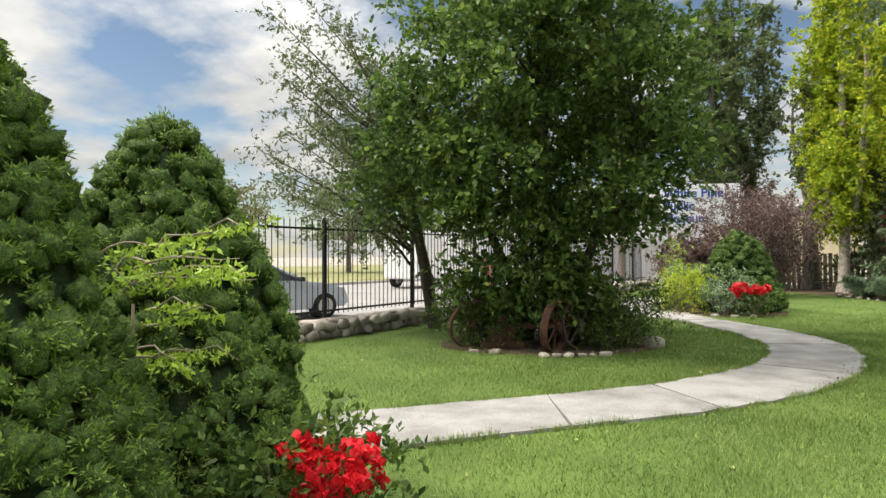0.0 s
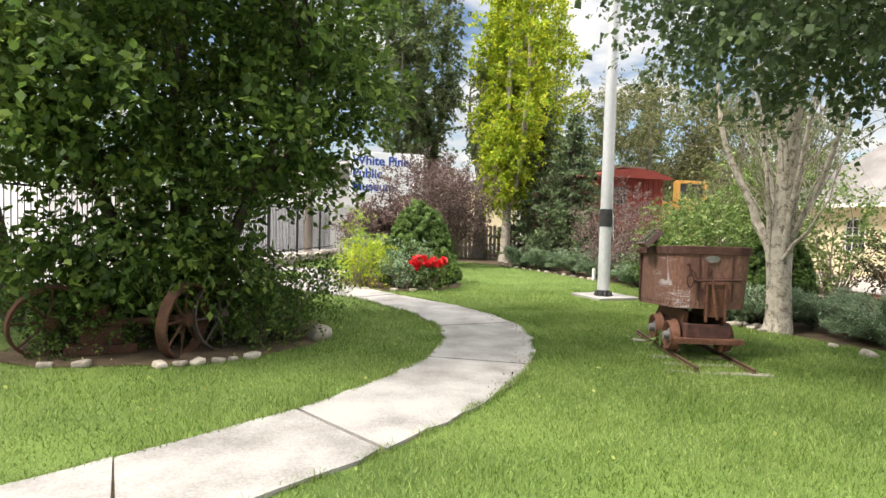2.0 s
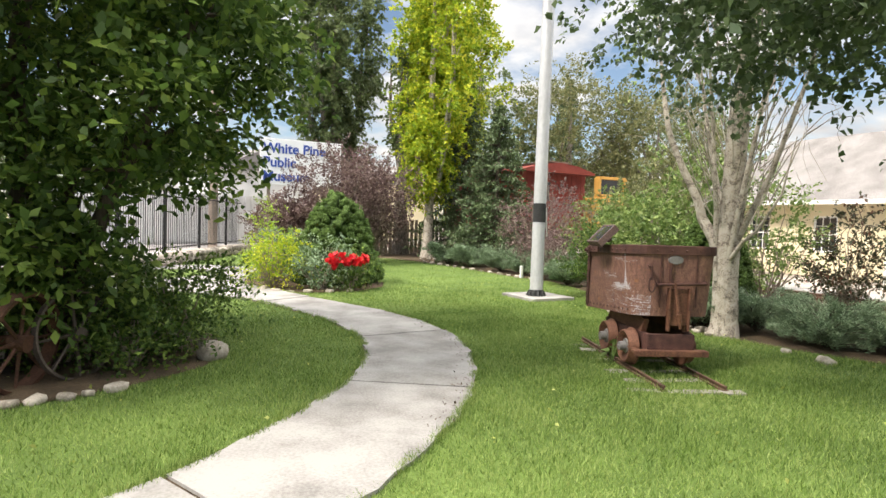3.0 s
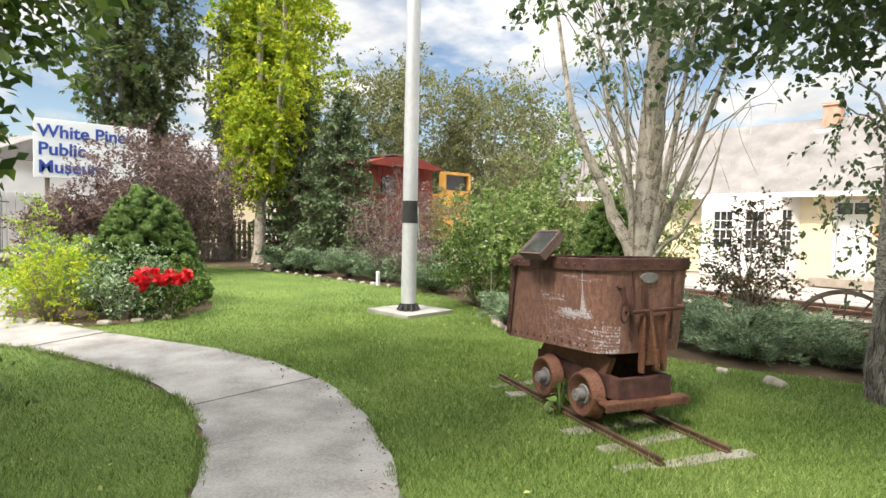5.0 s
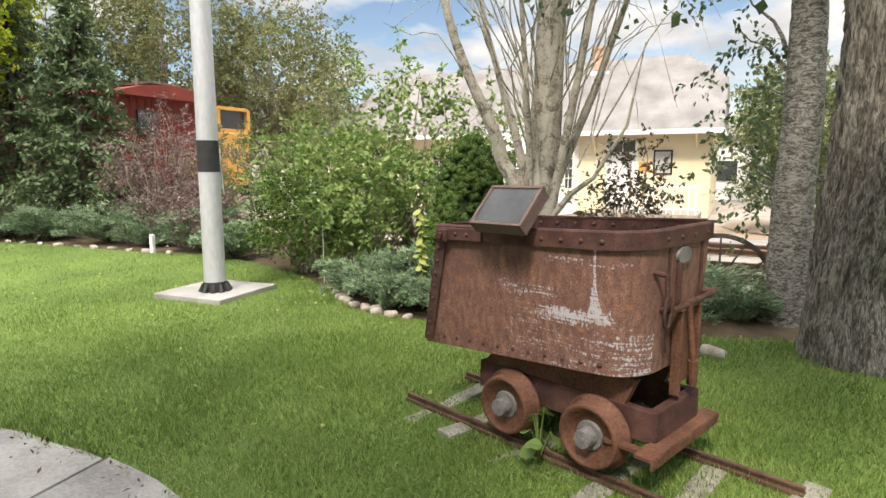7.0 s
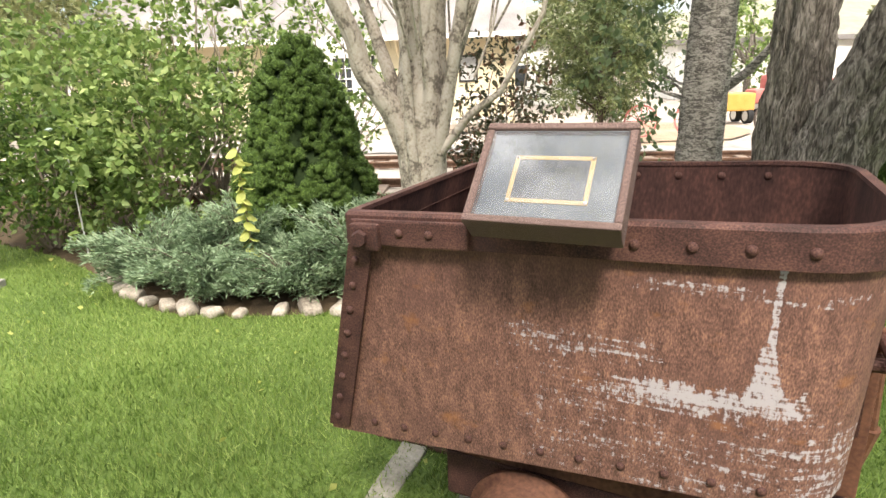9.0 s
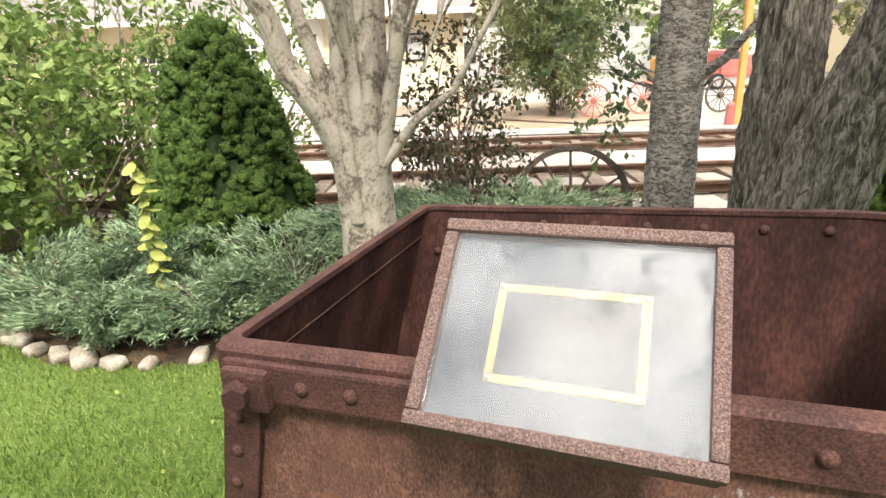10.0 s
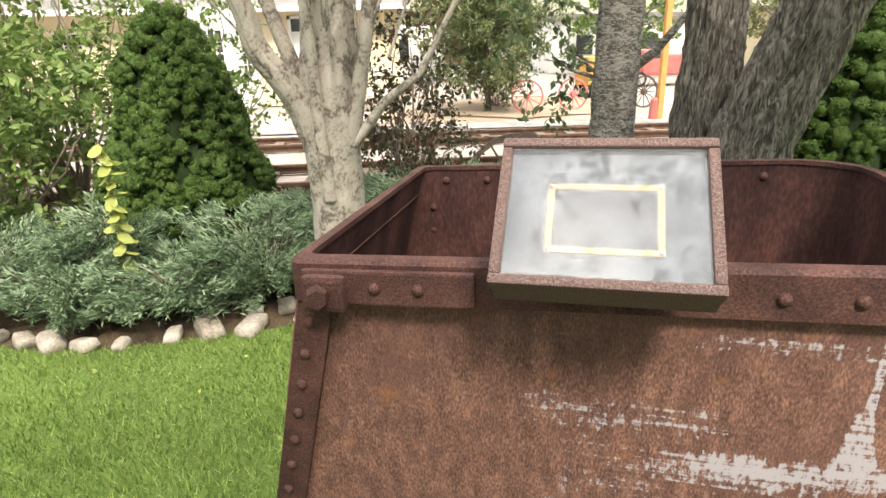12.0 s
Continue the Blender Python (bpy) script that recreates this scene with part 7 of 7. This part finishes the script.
# old board fence behind the poplars
bf = tagged(empty("board_fence"), "old grey board fence behind the poplars", "fence")
bb = bmesh.new()
box(bb, (0, 0, 0.7), (0.14, 0.03, 1.45), bevel=0.004)
bb_me = bpy.data.meshes.new("board")
bb.to_mesh(bb_me)
bb.free()
bb_me.materials.append(M_BOARD)
for k in range(34):
    again("board", bb_me, bf, pose(8.5 + 0.19 * k, 26.8 - 0.02 * k, random.Random(k).uniform(-.06, .06), 0, 0, -3))
bm = bmesh.new()
box(bm, (11.7, 26.52, 1.0), (6.6, 0.06, 0.1), pose(0, 0, 0))
part("rail", bm, M_BOARD, bf)
for k, (x, y, h, w) in enumerate([(3.5, 44.0, 4.2, 9.0), (14.0, 46.0, 4.0, 8.0)]):
    b = tagged(empty("far_building", x, y, 0.0, 20), "pale low building across the road", "building")
    bm = bmesh.new()
    cells(bm, 0, 6, [-w / 2, w / 2], [0, h], [])
    part("wall", bm, M_CREAM if k else M_FENCEWHITE, b)
    bm = bmesh.new()
    v = [bm.verts.new(p) for p in ((-.4, -w / 2 - .4, h), (6.4, -w / 2 - .4, h), (6.4, w / 2 + .4, h), (-.4, w / 2 + .4, h), (3, -w / 2 - .4, h + 1.5), (3, w / 2 + .4, h + 1.5))]
    for q in ((0, 4, 5, 3), (1, 2, 5, 4), (0, 1, 4), (3, 5, 2), (0, 3, 2, 1)):
        bm.faces.new([v[i] for i in q])
    bmesh.ops.recalc_face_normals(bm, faces=bm.faces)
    part("roof", bm, M_SHINGLE, b)

# ---- the yard beyond the tracks ----
M_PINE = leaf_material("grey green pine needles", [(0.2, (0.06, 0.085, 0.03)), (0.8, (0.20, 0.235, 0.095))], 0.2)
sheet("bed_yard", [(24.4 + 3.0 * math.cos(k * 0.4189) * (1 + 0.08 * math.sin(3 * k)), 3.6 + 3.2 * math.sin(k * 0.4189)) for k in range(15)], -0.30, M_DIRT, "bare brown earth bed in the railway yard", "planting bed")
nr = np.random.default_rng(91)
cl = crown_clumps(nr, (0, 0, 2.6), (1.75, 1.75, 2.2), 260, 0.35)
leafy_tree("pine", "bushy young pine in a bare earth bed", 23.2, 4.9, stems_of(([(0, 0, 0), (0.05, 0, 0.6), (0, 0.05, 2.0), (0, 0, 3.6)], [0.11, 0.09, 0.06, 0.02])), cl, 84, (0.2, 0.2, 0.2), 0.13, M_PINE, M_DARKBARK, 92, limbs=40, z=-0.33, aspect=0.3)
shrub("dark_shrub", "dark rounded evergreen beside the pine", 24.5, 4.4, 3.4, 1.3, M_SPRUCE, 93, 110, 60, 0.1, base=-0.33)
M_WAGONRED = material("faded red wagon paint", (0.38, 0.10, 0.09), (0.55, 0.22, 0.20), 4, 40, 0.7, bump=0.2)
for k, (x, y, t) in enumerate([(22.6, 3.9, 70), (22.9, 2.5, 95), (22.9, 0.4, 100)]):
    spoked_wheel("faded red wagon wheel standing on bare earth", x, y, 0.12, 0.45, t, 12, M_WAGONRED if k < 2 else M_WOODRIM, 0.05, 0.045, 0.08, 4, name="wagon_wheel")
yl = tagged(empty("yellow_machine", 26.5, 0.4, -0.33, 10), "yellow industrial machine in the yard", "machine")
yl.scale = (0.7, 0.7, 0.7)
bm = bmesh.new()
box(bm, (0, 0, 1.0), (1.4, 2.2, 0.8), bevel=0.08)
part("body", bm, M_YELLOW, yl)
bm = bmesh.new()
box(bm, (0, 0.7, 1.65), (1.0, 0.7, 0.6), bevel=0.05)
part("cab", bm, M_YELLOW, yl)
wheel_set(yl, [(x, s * 0.9) for x in (-0.5, 0.5) for s in (-1, 1)], 0.35, 0.25)
rt_ = tagged(empty("fire_truck", 31.0, -4.2, -0.33, 96), "old faded red truck parked in the yard", "truck")
bm = bmesh.new()
box(bm, (-1.0, 0, 1.35), (4.2, 2.1, 1.3), bevel=0.12)
part("body", bm, M_REDTRUCK, rt_)
bm = bmesh.new()
box(bm, (1.8, 0, 1.5), (1.6, 2.0, 1.7), bevel=0.25)
cab_ = part("cab", bm, M_REDTRUCK, rt_)
bm = bmesh.new()
box(bm, (1.85, 0, 2.0), (1.2, 2.04, 0.5), bevel=0.1)
part("window_glass", bm, M_DARKGLASS, cab_)
bm = bmesh.new()
box(bm, (3.0, 0, 1.05), (1.3, 1.5, 0.9), bevel=0.25)
part("bonnet", bm, M_REDTRUCK, rt_)
bm = bmesh.new()
box(bm, (-0.5, 0, 0.62), (5.6, 2.0, 0.14))
part("running_board", bm, M_CHROME, rt_)
rt_.scale = (0.62, 0.62, 0.62)
wheel_set(rt_, [(x, s * 0.95) for x in (-2.0, 2.8) for s in (-1, 1)], 0.48, 0.28)
op = tagged(empty("crossing_post", 20.3, 1.1, -0.33), "orange timber crossing post with a red foot", "post")
bm = bmesh.new()
box(bm, (0, 0, 1.9), (0.14, 0.14, 3.8), bevel=0.01)
part("post", bm, M_ORANGE, op)
bm = bmesh.new()
rod(bm, (0.0, 0.15, 0), (0.0, 0.15, 0.42), 0.12, 0.09, seg=12)
bmesh.ops.create_uvsphere(bm, u_segments=12, v_segments=8, radius=0.1, matrix=pose(0, 0.15, 0.44))
part("hydrant", bm, M_REDTRUCK, op)
for k, (x, y, w, h, m) in enumerate([(40.0, 7.0, 9.0, 3.2, M_WHITE), (42.0, -8.0, 12.0, 3.0, M_WHITE), (36.0, -16.0, 9.0, 3.0, M_CREAM)]):
    b = tagged(empty("far_building", x, y, -0.33), "low white building beyond the railway yard", "building")
    bm = bmesh.new()
    cells(bm, 0, 5, [-w / 2, w / 2], [0, h], [])
    part("wall", bm, m, b)
    bm = bmesh.new()
    box(bm, (2.5, 0, h + 0.15), (5.6, w + 0.6, 0.3), bevel=0.03)
    part("roof", bm, M_SHINGLE, b)
    for j in range(3):
        bm = bmesh.new()
        box(bm, (-0.03, -w / 2 + w * (j + 0.5) / 3, 1.6), (0.06, 1.0, 1.1))
        part("window", bm, M_DARKGLASS, b)
far_tree(36, 3.5, 6.5, 3.0, 94, M_OLIVE, "green tree behind the railway yard", 110, 34, 0.25, -0.3)
far_tree(38, -4.5, 6.0, 3.0, 95, M_SHRUB, "green tree behind the railway yard", 110, 34, 0.25, -0.3)
far_tree(33, -11, 6.0, 3.2, 96, M_OLIVE, "green tree behind the railway yard", 110, 34, 0.25, -0.3)
far_tree(20, -9, 6.5, 3.2, 97, M_OLIVE, "green tree at the yard's edge", 110, 34, 0.22, -0.3)
spruce(14.5, -3.0, 6.5, 2.2, 98, "dark spruce at the lawn's end", base=-0.1)
spruce(-6.5, 4.2, 7.0, 1.9, 99, "dark spruce by the road fence")


def hills():
    vs, fs = [], []
    n = 60
    for i in range(n + 1):
        a = radians(-75 + 150 * i / n)
        hgt = 34 + 22 * noise.noise((i * 0.16, 3, 0)) + 8 * noise.noise((i * 0.5, 7, 0))
        for r, z in ((260, -1), (330, hgt * 0.55), (420, hgt), (520, hgt * 0.9)):
            vs.append((r * math.cos(a), r * math.sin(a), z))
    for i in range(n):
        for j in range(3):
            fs.append((i * 4 + j, i * 4 + 4 + j, i * 4 + 5 + j, i * 4 + j + 1))
    h = from_arrays("backdrop_hills", vs, fs, M_HILL, soft_edges=True)
    tagged(h, "dry brush-covered hillside on the horizon", "hills", kind="structure")


hills()

# ---- grass and fallen leaves ----
def inside(poly, p):
    poly = np.asarray(poly)
    x, y = p[:, 0], p[:, 1]
    out = np.zeros(len(p), bool)
    j = len(poly) - 1
    for i in range(len(poly)):
        xi, yi, xj, yj = *poly[i], *poly[j]
        with np.errstate(divide="ignore", invalid="ignore"):
            c = ((yi > y) != (yj > y)) & (x < (xj - xi) * (y - yi) / (yj - yi) + xi)
        out ^= c
        j = i
    return out


def grass():
    nr2 = np.random.default_rng(201)
    n = 620000
    near = np.stack([7.3 + 2.6 * nr2.normal(size=n), 8.6 + 2.9 * nr2.normal(size=n)], 1)
    broad = np.stack([nr2.uniform(-8.5, 11.6, 170000), nr2.uniform(-5, 25, 170000)], 1)
    mid = np.stack([3.0 + 2.8 * nr2.normal(size=150000), 4.6 + 3.0 * nr2.normal(size=150000)], 1)
    p = np.vstack([near[:290000], broad, mid])
    keep = inside([q[:2] for q in LAWN_OUT], p)
    path_poly = [tuple(q) for q in PIN] + [tuple(q) for q in POUT[::-1]]
    for poly in [path_poly, spur] + list(BEDS.values()):
        keep &= ~inside(poly, p)
    ct, st = math.cos(radians(CART_TURN)), math.sin(radians(CART_TURN))
    gu = (p[:, 0] - 7.112) * ct + (p[:, 1] - 7.96) * st
    gv = -(p[:, 0] - 7.112) * st + (p[:, 1] - 7.96) * ct
    for u in (-0.18, 0.16, 0.62, 1.08, 1.42, 1.78):
        keep &= ~((np.abs(gu - u) < 0.05) & (np.abs(gv - 0.36) < 0.5) & (nr2.uniform(0, 1, len(p)) < 0.35))
    keep &= ~((np.abs(p[:, 0] - 9.17) < 0.5) & (np.abs(p[:, 1] - 12.06) < 0.5))
    p = p[keep]
    fringe = []
    for line in (PIN, POUT):
        k = nr2.integers(0, NS, 16000)
        u = nr2.uniform(0, 1, (16000, 1))
        q = np.array([tuple(v) for v in line])
        fringe.append(q[k] * (1 - u) + q[k + 1] * u + nr2.normal(size=(16000, 2)) * 0.022)
    spot = np.vstack(fringe)
    lush = np.array([noise.noise((a * 3.1, b * 3.1, 4.0)) for a, b in spot]) > -0.12
    p = np.vstack([p, spot[lush]])
    n = len(p)
    h = nr2.uniform(0.018, 0.045, n)
    h *= 1 + 0.5 * np.array([noise.noise((a * 1.3, b * 1.3, 9.0)) for a, b in p])
    h[-int(lush.sum()):] += 0.015
    tall = nr2.uniform(0, 1, n) < 0.03
    h[tall] *= 1.7
    a = nr2.uniform(0, 2 * math.pi, n)
    w = nr2.uniform(0.0022, 0.0045, n)
    lean = nr2.normal(size=(n, 2)) * 0.018
    v = np.zeros((n, 3, 3), np.float32)
    v[:, 0, 0], v[:, 0, 1] = p[:, 0] - w * np.cos(a), p[:, 1] - w * np.sin(a)
    v[:, 1, 0], v[:, 1, 1] = p[:, 0] + w * np.cos(a), p[:, 1] + w * np.sin(a)
    v[:, 2, :2] = p + lean
    v[:, 2, 2] = h
    v[:, :2, 2] = -0.004
    g = from_arrays("grass", v.reshape(-1, 3), np.arange(n * 3).reshape(n, 3), M_BLADE)
    tagged(g, "short mown grass blades of the lawn", "grass", kind="stuff")
    # crumbs of soil and dead leaf blown onto the path
    k = nr2.integers(36, 62, 190)
    edge, mid_ = np.array([tuple(v) for v in POUT])[k], np.array([tuple(v) for v in PIN])[k]
    u = np.abs(nr2.normal(size=(190, 1))) * 0.09
    c = np.concatenate([edge * (1 - u) + mid_ * u + nr2.normal(size=(190, 2)) * 0.035, np.full((190, 1), 0.034)], 1)
    lt = leaf_cloud("path_litter", c, 0.026, M_MULCH, None, nr2, aspect=0.5, droop=0.0, level=4.0, spread=0.7)
    tagged(lt, "dark crumbs of soil and dead leaf on the path", "litter", kind="stuff")
    # fallen leaves
    m = 600
    q = np.stack([nr2.uniform(-2, 11, m), nr2.uniform(0, 16, m)], 1)
    ok = inside([z[:2] for z in LAWN_OUT], q) & ~inside(path_poly, q)
    q = q[ok]
    c = np.concatenate([q, np.full((len(q), 1), 0.035)], 1)
    lf = leaf_cloud("fallen_leaves", c, 0.034, M_YELLOWLEAF, None, nr2, aspect=0.7, droop=0.0)
    tagged(lf, "scattered small yellow fallen leaves on the lawn", "leaves", kind="stuff")


grass()
